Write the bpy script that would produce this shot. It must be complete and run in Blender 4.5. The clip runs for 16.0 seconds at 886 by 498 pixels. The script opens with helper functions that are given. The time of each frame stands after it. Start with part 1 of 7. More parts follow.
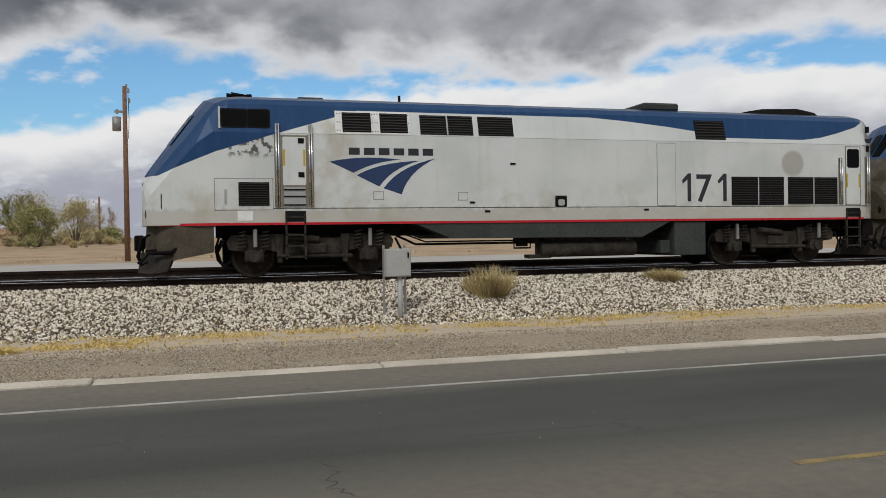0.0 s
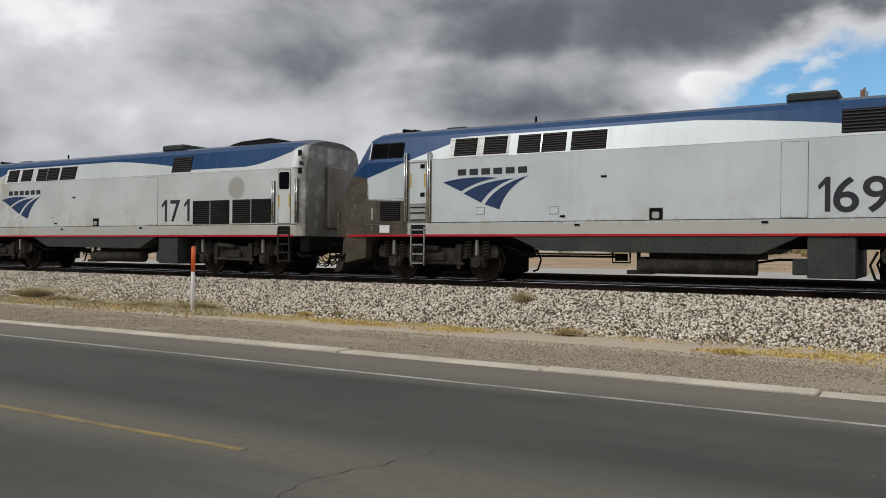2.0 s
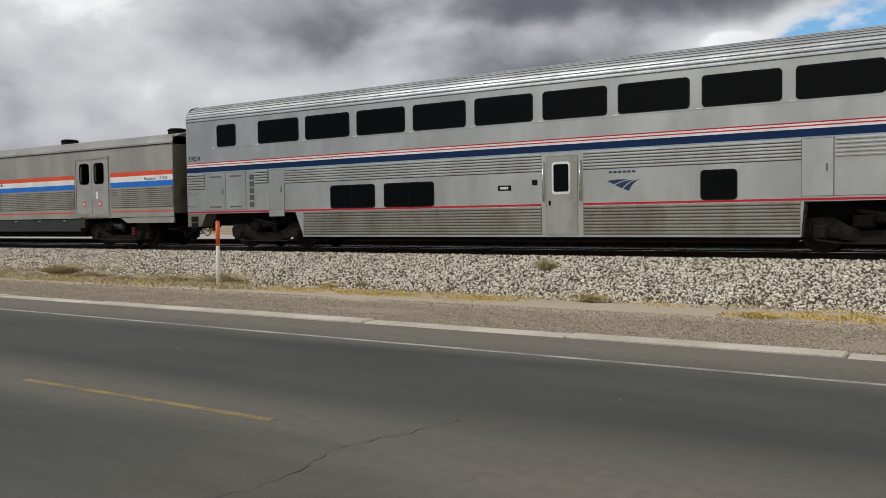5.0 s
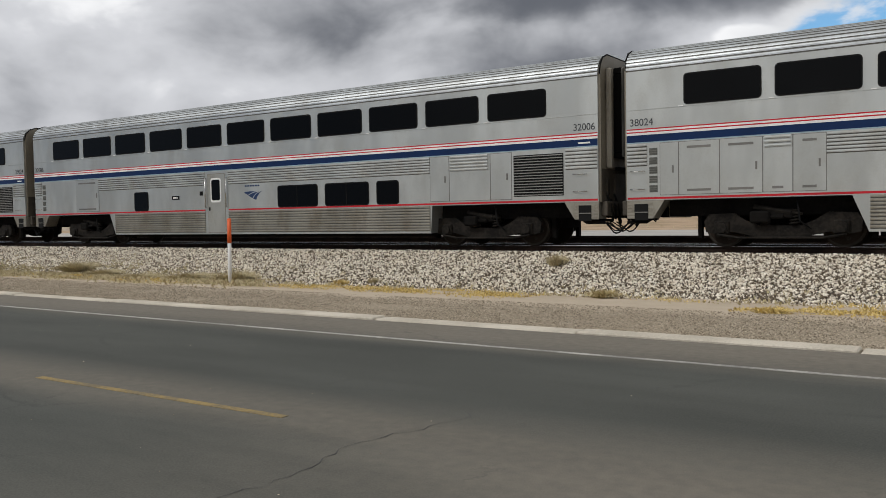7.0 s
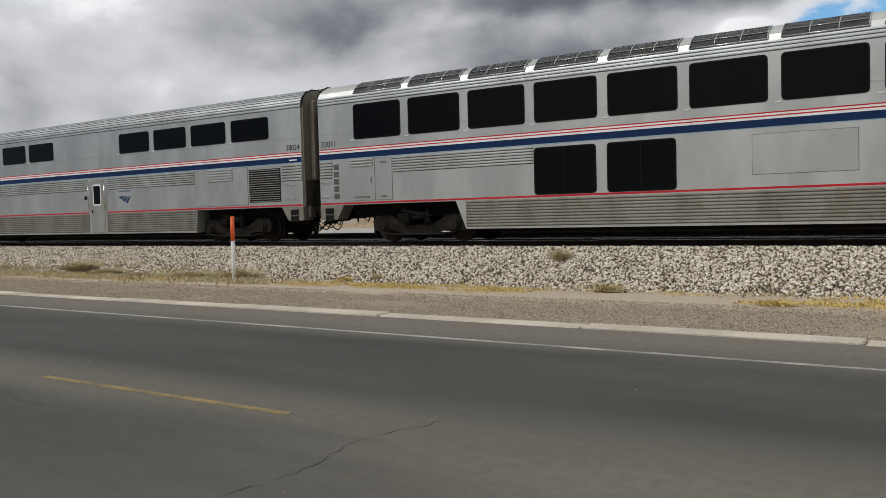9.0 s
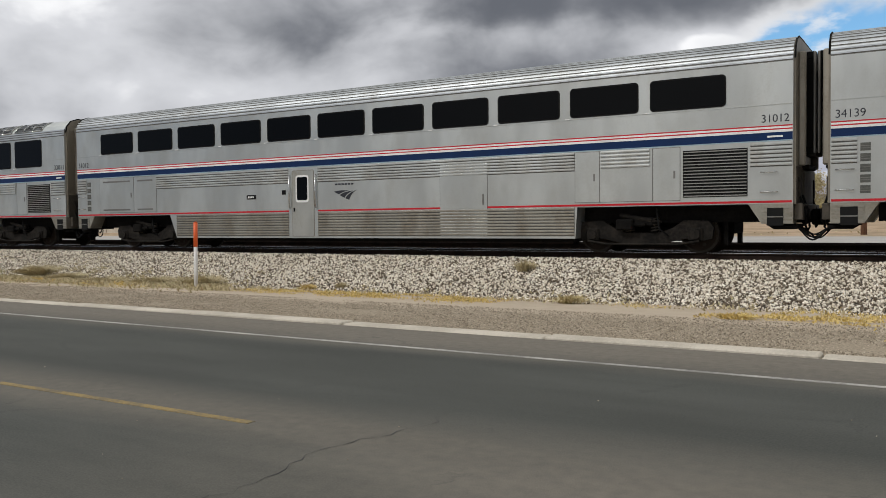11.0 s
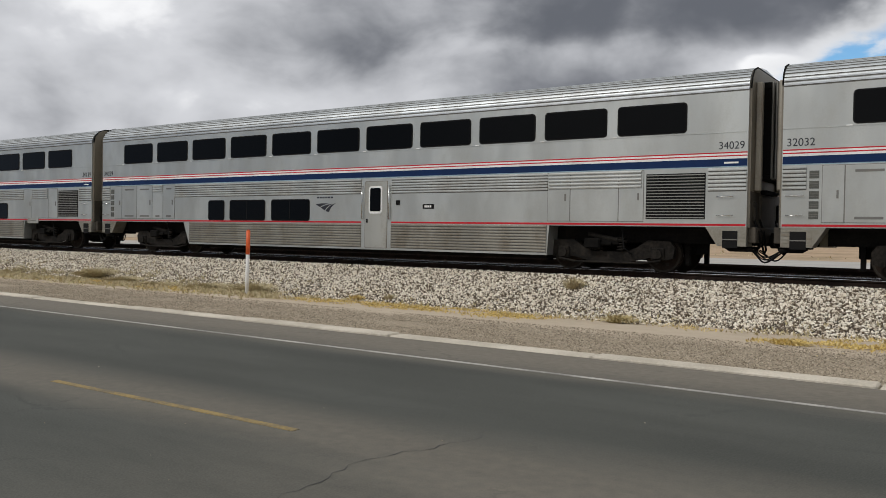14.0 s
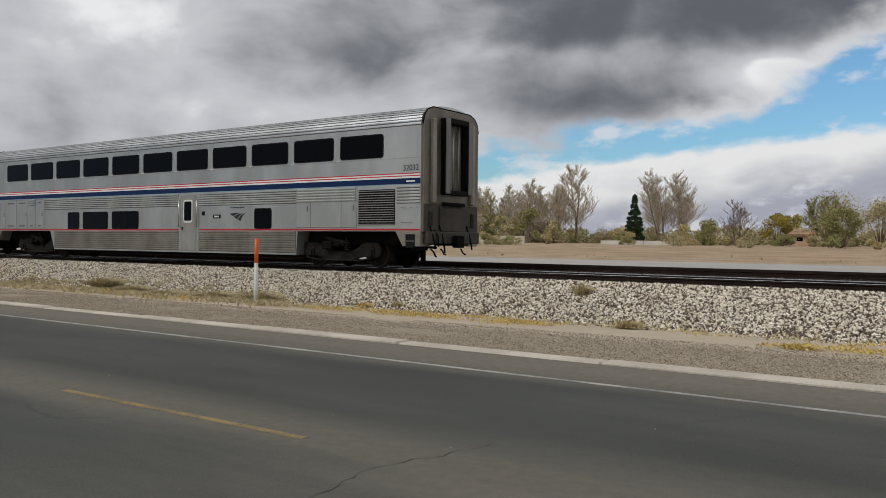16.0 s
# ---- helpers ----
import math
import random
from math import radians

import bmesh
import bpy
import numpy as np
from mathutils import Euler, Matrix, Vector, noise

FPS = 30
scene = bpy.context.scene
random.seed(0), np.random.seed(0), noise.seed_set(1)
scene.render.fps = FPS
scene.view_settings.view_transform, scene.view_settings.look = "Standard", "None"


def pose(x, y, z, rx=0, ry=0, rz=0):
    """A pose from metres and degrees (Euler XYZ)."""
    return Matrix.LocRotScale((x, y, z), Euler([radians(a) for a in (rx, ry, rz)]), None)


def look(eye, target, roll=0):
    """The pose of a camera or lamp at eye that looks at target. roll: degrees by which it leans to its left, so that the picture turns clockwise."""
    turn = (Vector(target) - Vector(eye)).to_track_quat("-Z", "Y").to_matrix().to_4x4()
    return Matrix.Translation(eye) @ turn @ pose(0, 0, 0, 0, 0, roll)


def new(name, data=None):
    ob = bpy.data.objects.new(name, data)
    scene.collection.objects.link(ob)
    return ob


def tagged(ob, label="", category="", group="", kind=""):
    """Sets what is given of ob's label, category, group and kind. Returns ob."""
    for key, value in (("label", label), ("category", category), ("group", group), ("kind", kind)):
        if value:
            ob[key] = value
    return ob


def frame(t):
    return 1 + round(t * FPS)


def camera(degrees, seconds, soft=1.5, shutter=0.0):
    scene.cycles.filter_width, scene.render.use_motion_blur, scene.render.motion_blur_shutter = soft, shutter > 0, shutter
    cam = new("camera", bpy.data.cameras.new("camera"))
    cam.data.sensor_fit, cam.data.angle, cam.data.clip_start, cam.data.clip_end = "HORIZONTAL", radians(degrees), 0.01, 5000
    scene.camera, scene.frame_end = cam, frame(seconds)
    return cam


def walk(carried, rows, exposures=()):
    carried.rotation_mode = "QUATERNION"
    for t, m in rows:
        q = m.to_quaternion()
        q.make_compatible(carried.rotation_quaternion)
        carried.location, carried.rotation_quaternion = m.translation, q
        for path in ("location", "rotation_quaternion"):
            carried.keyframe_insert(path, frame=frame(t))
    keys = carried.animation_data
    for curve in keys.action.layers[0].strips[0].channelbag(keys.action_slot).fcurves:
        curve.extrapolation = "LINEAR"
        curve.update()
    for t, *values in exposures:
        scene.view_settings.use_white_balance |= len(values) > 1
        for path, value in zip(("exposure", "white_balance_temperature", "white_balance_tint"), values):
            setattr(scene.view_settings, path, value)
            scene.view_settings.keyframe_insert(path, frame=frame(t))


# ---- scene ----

# The camera stands on the verge and pans: seconds, turn to the left, tilt up, roll.
EYE = (0.0, 0.0, 1.6)
PAN = [
    (0, -16.42, -0.71, -0.89),
    (0.3, -5.27, -0.30, -0.75),
    (0.6, 5.87, -0.01, -0.63),
    (0.9, 17.23, 0.42, -0.30),
    (1.2, 25.49, 0.56, 0.20),
    (1.5, 29.39, 0.44, 0.66),
    (2, 31.08, 0.08, 0.51),
    (2.5, 31.40, -0.90, 0.19),
    (3, 31.58, -1.17, 0.10),
    (3.5, 31.82, -1.59, 0.07),
    (4, 32.17, -1.81, -0.25),
    (6.5, 33.16, -2.24, -0.90),
    (7, 33.40, -2.27, -1.01),
    (7.5, 33.52, -2.33, -1.23),
    (8, 33.61, -2.42, -1.43),
    (8.5, 33.70, -2.49, -1.54),
    (9, 33.63, -2.55, -1.57),
    (11.3, 31.11, -1.79, -0.53),
    (11.5, 32.43, -1.48, 0.13),
    (12, 34.17, -1.02, 0.54),
    (12.5, 34.63, -0.99, 0.28),
    (13, 34.67, -1.01, 0.45),
    (13.5, 34.60, -1.00, 0.55),
    (14, 34.59, -0.98, 1.02),
    (14.5, 34.60, -0.96, 0.97),
    (15, 34.76, -0.86, 0.93),
    (15.5, 34.76, -0.65, 0.78),
    (16, 35.15, -0.51, 0.58),
]


def aim(turn, tilt, roll):
    a, b = radians(turn), radians(tilt)
    way = Vector((-math.sin(a) * math.cos(b), math.cos(a) * math.cos(b), math.sin(b)))
    return look(EYE, Vector(EYE) + way * 10, roll)


cam = camera(56.12, 16.0, soft=0.9)
walk(cam, [(t, aim(a, b, c)) for t, a, b, c in PAN], [(0, 0.0), (1.5, 0.05), (4, 0.10), (6.5, 0.15), (9, 0.11), (11.5, 0.22), (13, 0.15), (14.5, 0.16), (15.5, 0.11), (16, -0.05)])

# ---- node helpers ----
class S:
    """A value or socket in a node tree, with arithmetic."""

    def __init__(self, nt, out):
        self.nt, self.out = nt, out

    def op(self, kind, *args, clamp=False):
        n = self.nt.nodes.new("ShaderNodeMath")
        n.operation, n.use_clamp = kind, clamp
        for i, a in enumerate((self, *args)):
            put(self.nt, n.inputs[i], a)
        return S(self.nt, n.outputs[0])

    def __add__(self, o): return self.op("ADD", o)
    def __radd__(self, o): return self.op("ADD", o)
    def __sub__(self, o): return self.op("SUBTRACT", o)
    def __rsub__(self, o): return (self * -1.0) + o
    def __mul__(self, o): return self.op("MULTIPLY", o)
    def __rmul__(self, o): return self.op("MULTIPLY", o)
    def __truediv__(self, o): return self.op("DIVIDE", o)


def put(nt, socket, v):
    if isinstance(v, S):
        nt.links.new(v.out, socket)
    elif isinstance(v, (tuple, list)) and len(v) == 3 and socket.type == "RGBA":
        socket.default_value = (*v, 1)
    else:
        socket.default_value = v


def step(x, a, b):
    """Smooth 0..1 as x goes from a to b."""
    n = x.nt.nodes.new("ShaderNodeMapRange")
    n.interpolation_type = "SMOOTHSTEP"
    put(x.nt, n.inputs["Value"], x)
    n.inputs["From Min"].default_value, n.inputs["From Max"].default_value = a, b
    return S(x.nt, n.outputs["Result"])


def mix(nt, f, a, b):
    n = nt.nodes.new("ShaderNodeMix")
    n.data_type = "RGBA"
    put(nt, n.inputs[0], f)
    put(nt, n.inputs[6], a)
    put(nt, n.inputs[7], b)
    return S(nt, n.outputs[2])


def vec(nt, x, y, z):
    n = nt.nodes.new("ShaderNodeCombineXYZ")
    for i, v in enumerate((x, y, z)):
        put(nt, n.inputs[i], v)
    return S(nt, n.outputs[0])


def split(v):
    n = v.nt.nodes.new("ShaderNodeSeparateXYZ")
    v.nt.links.new(v.out, n.inputs[0])
    return [S(v.nt, o) for o in n.outputs]


def noisy(v, scale, detail=4, rough=0.55, warp=0.0):
    n = v.nt.nodes.new("ShaderNodeTexNoise")
    n.inputs["Scale"].default_value, n.inputs["Detail"].default_value = scale, detail
    n.inputs["Roughness"].default_value, n.inputs["Distortion"].default_value = rough, warp
    v.nt.links.new(v.out, n.inputs["Vector"])
    return S(v.nt, n.outputs["Fac"])


def cells(v, scale, feature="F1"):
    n = v.nt.nodes.new("ShaderNodeTexVoronoi")
    n.feature = feature
    n.inputs["Scale"].default_value = scale
    v.nt.links.new(v.out, n.inputs["Vector"])
    return n


def polyline(x, pts):
    """Straight pieces through the points (x, y), level outside them."""
    total, last = x * 0.0 + pts[0][1], 0.0
    for (x0, y0), (x1, y1) in zip(pts, pts[1:]):
        slope = (y1 - y0) / (x1 - x0)
        total = total + (x - x0).op("MAXIMUM", 0.0) * (slope - last)
        last = slope
    return total - (x - pts[-1][0]).op("MAXIMUM", 0.0) * last


# ---- world: broken grey cloud with blue gaps ----
def make_world():
    w = bpy.data.worlds.new("cloudy_sky")
    scene.world = w
    w.use_nodes = True
    nt = w.node_tree
    nt.nodes.clear()
    tc = nt.nodes.new("ShaderNodeTexCoord")
    d = S(nt, tc.outputs["Generated"])
    x, y, z = split(d)
    az = (x * -1.0).op("ARCTAN2", y) * 57.2958
    el = z.op("ARCSINE") * 57.2958
    lift = (el * 0.045).op("MINIMUM", 3.0)
    p = vec(nt, az * 0.046 + el * 0.012, el * 0.145 - lift, 0.0)
    mid = noisy(p, 1.9, 5, 0.5)
    fine = noisy(p, 6.0, 5, 0.55)

    def puff(scale):
        return ((noisy(p, scale, 1, 0.4) - 0.5).op("ABSOLUTE")) * 2.0

    puffs = puff(1.5) * 0.8 + puff(3.1) * 0.6 + puff(6.3) * 0.36 + puff(13.0) * 0.16 + puff(27.0) * 0.06

    def blob(a, e, wa, we):
        u, v = (az - a) / wa, (el - e) / we
        return ((u * u + v * v) * -1.0).op("EXPONENT")

    # high cloud deck: pale grey with lumpy slate bellies
    wx, wy = noisy(p, 1.1, 3, 0.5) - 0.5, noisy(vec(nt, az * 0.07 + 9.0, el * 0.10, 2.0), 1.1, 2, 0.5) - 0.5
    q = vec(nt, az * 0.072 + wx * 0.45, el * 0.112 + wy * 0.45, 4.0)
    lump = noisy(q, 1.1, 4, 0.5)
    curl = noisy(q, 3.4, 4, 0.5)
    rough_el = el + (lump - 0.5) * 7.0 + (curl - 0.5) * 2.6
    deck = step(rough_el, 11.4, 13.6) * step(az, 54.0, 40.0)
    shade = (lump - 0.5) * 0.85 + (curl - 0.5) * 0.60 + (fine - 0.5) * 0.12 - puffs * 0.12 + 0.06
    shade = shade + deck * 0.16 + blob(16, 15.5, 16, 2.5) * 0.46 + blob(23.5, 9.8, 9, 2.1) * 0.58 + blob(26, 13.6, 9, 2.0) * 0.15 + blob(29.5, 10.4, 6, 2.2) * 0.12 + blob(40, 12.4, 7, 1.6) * 0.16
    shade = shade - blob(14.0, 10.8, 4.2, 1.5) * 0.75 - blob(33, 5.6, 9, 1.4) * 0.18 - blob(57, 14.0, 8, 4.0) * 0.34 - blob(48, 8.6, 10, 1.4) * 0.20
    shade = shade + step(az, 44.0, 52.0) * step(el, 6.5, 3.0) * 0.20 - step(az, -4.0, -12.0) * 0.06
    dark = step(shade, -0.30, 0.70)
    cloud = mix(nt, dark, (0.60, 0.61, 0.64), (0.118, 0.127, 0.148))
    cloud = mix(nt, step(shade, -0.16, -0.42), cloud, (0.84, 0.845, 0.86))
    # bank of cumulus along the horizon, white tops over lavender bases
    ragged = (mid - 0.5) * 3.6 + (curl - 0.5) * 1.6 + (fine - 0.5) * 1.2
    top = polyline(az, [(-40, 10.4), (-15, 10.1), (-5, 9.5), (2, 8.9), (7, 7.6), (14, 6.9), (20, 6.0), (28, 5.0), (36, 3.5), (42, 0.0)])
    depth = top + ragged - el
    bank = mix(nt, step(depth + puffs * 2.4 - 1.2, 0.2, 4.0), (0.80, 0.80, 0.80), (0.37, 0.385, 0.45))
    edge = polyline(az, [(-40, 12.0), (-20, 11.6), (-10, 12.3), (0, 13.0), (6, 14.2), (9, 13.2), (12, 10.4), (15, 8.6), (20, 7.4), (26, 7.2), (32, 6.4), (38, 4.0), (42, 0.0), (47, -4.0)])
    over = el - edge + (lump - 0.5) * 5.0 + (curl - 0.5) * 4.0 + (fine - 0.5) * 1.8 - puffs * 0.9 + 0.7
    above = step(over, -0.8, 0.9)
    cloud = mix(nt, step(over, 3.0, 0.4) * step(az, 23.0, 17.0) * 0.8, cloud, (0.70, 0.71, 0.73))
    wisp = step(fine + mid * 0.7 + puffs * 0.15, 0.90, 1.10) * 0.75
    sky = nt.nodes.new("ShaderNodeTexSky")
    sky.sky_type, sky.sun_disc = "NISHITA", False
    sky.sun_elevation, sky.sun_rotation = radians(42), radians(205)
    sky_col = nt.nodes.new("ShaderNodeMix")
    sky_col.data_type, sky_col.blend_type = "RGBA", "MULTIPLY"
    sky_col.inputs[0].default_value = 1.0
    nt.links.new(sky.outputs[0], sky_col.inputs[6])
    sky_col.inputs[7].default_value = (0.070, 0.102, 0.120, 1)
    col = mix(nt, step(depth, -0.4, 0.4), S(nt, sky_col.outputs[2]), bank)
    col = mix(nt, wisp, col, (0.70, 0.72, 0.75))
    col = mix(nt, above, col, cloud)
    # unseen blue-grey patch of western sky behind the camera, added to dim car-side reflections
    west = step(az, 84.0, 108.0) * step(az, 158.0, 136.0) * step(el, 46.0, 28.0)
    col = mix(nt, west * 0.85, col, (0.165, 0.215, 0.295))
    # thin bright cloud overhead and behind, where the sun stands
    high = step(el, 22.0, 50.0)
    col = mix(nt, high * 0.85, col, (0.70, 0.71, 0.70))
    ground = step(el, -1.5, 0.0)
    col = mix(nt, ground, (0.16, 0.14, 0.12), col)
    bg = nt.nodes.new("ShaderNodeBackground")
    put(nt, bg.inputs["Color"], col)
    bg.inputs["Strength"].default_value = 1.0
    out = nt.nodes.new("ShaderNodeOutputWorld")
    nt.links.new(bg.outputs[0], out.inputs[0])


make_world()
sun_data = bpy.data.lights.new("sun", "SUN")
sun_data.energy, sun_data.angle, sun_data.color = 1.3, radians(14), (1.0, 0.975, 0.94)
sun = new("sun", sun_data)
sun.matrix_world = look((0, 0, 60), Vector((0, 0, 60)) + Vector((0.40, 0.62, -0.68)))


# ---- materials ----
def material(name, rough=0.6, metal=0.0, spec=0.5):
    m = bpy.data.materials.new(name)
    m.use_nodes = True
    nt = m.node_tree
    b = nt.nodes["Principled BSDF"]
    b.inputs["Roughness"].default_value, b.inputs["Metallic"].default_value = rough, metal
    b.inputs["Specular IOR Level"].default_value = spec
    tc = nt.nodes.new("ShaderNodeTexCoord")
    return m, nt, b, S(nt, tc.outputs["Object"])


def relief(nt, b, h, strength, distance):
    n = nt.nodes.new("ShaderNodeBump")
    n.inputs["Strength"].default_value, n.inputs["Distance"].default_value = strength, distance
    put(nt, n.inputs["Height"], h)
    nt.links.new(n.outputs[0], b.inputs["Normal"])


def surf(name, col, col2=None, scale=2.0, fine=30.0, rough=0.6, metal=0.0, bump=0.1, spec=0.5, streak=1.0, vary=0.0):
    """Two colours mixed by coarse patches and fine grain; streak > 1 draws the patches out upright."""
    m, nt, b, p = material(name, rough, metal, spec)
    col2 = col2 or tuple(c * 0.75 for c in col)
    x, y, z = split(p)
    q = vec(nt, x * streak, y * streak, z)
    a, c = noisy(q, scale, 4), noisy(q, fine, 3)
    f = step(a * 0.65 + c * 0.45, 0.4, 0.72)
    colour = mix(nt, f, col, col2)
    if vary:
        r = S(nt, nt.nodes.new("ShaderNodeObjectInfo").outputs["Random"])
        colour = mix(nt, r * vary, colour, tuple(v * 0.35 for v in col2))
    put(nt, b.inputs["Base Color"], colour)
    put(nt, b.inputs["Roughness"], a * 0.2 + (rough - 0.1))
    if bump:
        relief(nt, b, c, bump, 0.02)
    return m


def flat(name, col, rough=0.5, metal=0.0, spec=0.5):
    return surf(name, col, tuple(c * 0.8 for c in col), 1.5, 25, rough, metal, 0.03, spec)


def asphalt():
    m, nt, b, p = material("asphalt", 0.88, 0.0, 0.22)
    x, y, z = split(p)
    q = vec(nt, x * 0.25, y, z)
    blotch, grain, speck = noisy(q, 0.9, 5), noisy(p, 60, 3), noisy(p, 9, 4)
    # tyre-worn dark lane, dusty brown strips along the centre line and the edge
    yy = y + (blotch - 0.5) * 0.7
    middle = polyline(yy, [(4.2, 0.0), (4.65, 0.62), (5.1, 0.60), (5.8, 0.02)])
    lane = polyline(yy, [(1.0, 0.35), (3.0, 0.55), (4.6, 0.85), (5.2, 0.6), (6.1, 0.0)]) * step(x + blotch * 4.0, -4.5, 1.0)
    edge = polyline(yy, [(8.2, 0.0), (8.8, 0.6), (9.4, 0.9), (10.3, 0.9)])
    dust = middle.op("MAXIMUM", lane).op("MAXIMUM", edge) * (speck * 0.9 + 0.45)
    base = mix(nt, step(grain * 0.6 + blotch * 0.5, 0.35, 0.75), (0.047, 0.049, 0.044), (0.086, 0.088, 0.079))
    col = mix(nt, dust.op("MINIMUM", 1.0), base, (0.19, 0.168, 0.138))
    net = cells(vec(nt, x + (speck - 0.5) * 0.5, y + (blotch - 0.5) * 0.8, z), 0.55, "DISTANCE_TO_EDGE")
    line = step(S(nt, net.outputs["Distance"]), 0.012, 0.002) * step(blotch, 0.50, 0.62)
    col = mix(nt, line * 0.28, col, (0.03, 0.03, 0.03))
    put(nt, b.inputs["Base Color"], col)
    relief(nt, b, grain, 0.35, 0.01)
    return m


def earth():
    """Dust, gravel verge and dry field, by distance from the road."""
    m, nt, b, p = material("earth", 0.95, 0.0, 0.15)
    x, y, z = split(p)
    a, c, g = noisy(p, 0.35, 6), noisy(p, 3.0, 6), noisy(p, 28, 3)
    sand = mix(nt, c, (0.58, 0.485, 0.375), (0.42, 0.35, 0.27))
    pebble = mix(nt, step(g, 0.36, 0.66), (0.235, 0.192, 0.140), (0.41, 0.345, 0.26))
    verge = step(y + (c - 0.5) * 0.9, 13.5, 13.0) * step(y, 9.0, 10.0)
    near = mix(nt, verge * 0.85 + 0.12, sand, pebble)
    field = mix(nt, step(a * 0.7 + c * 0.3, 0.42, 0.6), (0.43, 0.31, 0.21), (0.30, 0.225, 0.14))
    col = mix(nt, step(y, 30.0, 60.0), near, field)
    put(nt, b.inputs["Base Color"], col)
    relief(nt, b, g * 0.6 + c * 0.4, 0.5, 0.03)
    return m


def rubble(name, cols):
    """Broken stone, each island of its own tone."""
    m, nt, b, p = material(name, 0.9, 0.0, 0.25)
    r = S(nt, nt.nodes.new("ShaderNodeNewGeometry").outputs["Random Per Island"])
    c = mix(nt, step(r, 0.28, 0.44), cols[0], cols[1])
    c = mix(nt, step(r, 0.45, 0.95), c, cols[2])
    g = noisy(p, 35, 3)
    c = mix(nt, step(g, 0.4, 0.75) * 0.5, c, tuple(v * 0.55 for v in cols[1]))
    put(nt, b.inputs["Base Color"], c)
    return m


M_ASPHALT = asphalt()
M_EARTH = earth()
M_STONE = rubble("ballast_stone", ((0.115, 0.084, 0.055), (0.72, 0.635, 0.51), (0.95, 0.89, 0.775)))
M_STONE_OILY = rubble("oily_ballast_stone", ((0.016, 0.011, 0.008), (0.046, 0.033, 0.024), (0.095, 0.076, 0.058)))
# bed far darker than the stones: shade in their gaps put into the colour
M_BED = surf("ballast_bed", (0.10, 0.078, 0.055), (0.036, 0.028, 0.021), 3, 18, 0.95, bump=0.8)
M_CONC = surf("worn_concrete", (0.60, 0.54, 0.45), (0.42, 0.375, 0.305), 1.2, 30, 0.9, bump=0.3)
M_WHITE_LINE = surf("worn_white_line", (0.44, 0.42, 0.385), (0.20, 0.19, 0.175), 2.0, 30, 0.85, bump=0.2)
M_YELLOW_LINE = surf("worn_yellow_line", (0.29, 0.205, 0.07), (0.13, 0.108, 0.07), 2.5, 30, 0.85, bump=0.2)
M_CRACK = flat("crack_filler", (0.05, 0.05, 0.05), 0.9)
M_RAIL = surf("rusty_rail", (0.030, 0.018, 0.013), (0.014, 0.010, 0.008), 3, 30, 0.85, spec=0.15)
M_RAILTOP = surf("polished_rail_head", (0.80, 0.79, 0.78), (0.66, 0.65, 0.64), 2, 20, 0.22, 1.0)
M_TIE = surf("creosoted_wood", (0.025, 0.020, 0.016), (0.05, 0.042, 0.035), 3, 40, 0.9, bump=0.4)
M_FARROAD = surf("pale_road", (0.42, 0.40, 0.37), (0.34, 0.32, 0.30), 0.4, 20, 0.9)


# ---- mesh helpers ----
def part(name, bm, mats, parent=None, label="", smooth=False):
    me = bpy.data.meshes.new(name)
    if smooth:
        for f in bm.faces:
            f.smooth = True
    bm.to_mesh(me)
    bm.free()
    for m in mats if isinstance(mats, (list, tuple)) else [mats]:
        me.materials.append(m)
    ob = new(name, me)
    ob.parent = parent
    if label:
        tagged(ob, label)
    return ob


def thing(name, label, category, m=None, group="", kind=""):
    ob = new(name)
    ob.empty_display_size = 0.2
    ob.matrix_world = m or Matrix()
    return tagged(ob, label, category, group, kind)


def box(bm, x0, x1, y0, y1, z0, z1, mat=0, bevel=0.0):
    vs = [bm.verts.new((x, y, z)) for x in (x0, x1) for y in (y0, y1) for z in (z0, z1)]
    fs = []
    for q in ((0, 1, 3, 2), (4, 6, 7, 5), (0, 4, 5, 1), (2, 3, 7, 6), (0, 2, 6, 4), (1, 5, 7, 3)):
        f = bm.faces.new([vs[i] for i in q])
        f.material_index = mat
        fs.append(f)
    if bevel:
        es = list({e for f in fs for e in f.edges})
        r = bmesh.ops.bevel(bm, geom=es, offset=bevel, segments=1, profile=0.5, affect="EDGES")
        for f in r["faces"]:
            f.material_index = mat
    return fs


def cyl(bm, a, b, r, seg=10, mat=0, r2=None):
    a, b = Vector(a), Vector(b)
    w = (b - a).normalized()
    u = w.orthogonal().normalized()
    v = w.cross(u)
    r2 = r if r2 is None else r2
    ring = []
    for c, rad in ((a, r), (b, r2)):
        ring.append([bm.verts.new(c + (u * math.cos(k * math.tau / seg) + v * math.sin(k * math.tau / seg)) * rad) for k in range(seg)])
    for k in range(seg):
        f = bm.faces.new((ring[0][k], ring[0][(k + 1) % seg], ring[1][(k + 1) % seg], ring[1][k]))
        f.material_index, f.smooth = mat, seg > 8
    for rr in (ring[0][::-1], ring[1]):
        bm.faces.new(rr).material_index = mat


def prism(bm, pts, y0, y1, mat=0):
    """An outline in x and z, drawn from y0 to y1."""
    a = [bm.verts.new((x, y0, z)) for x, z in pts]
    b = [bm.verts.new((x, y1, z)) for x, z in pts]
    n = len(pts)
    fs = [bm.faces.new(a), bm.faces.new(b[::-1])]
    fs += [bm.faces.new((a[i], b[i], b[(i + 1) % n], a[(i + 1) % n])) for i in range(n)]
    for f in fs:
        f.material_index = mat
    return fs


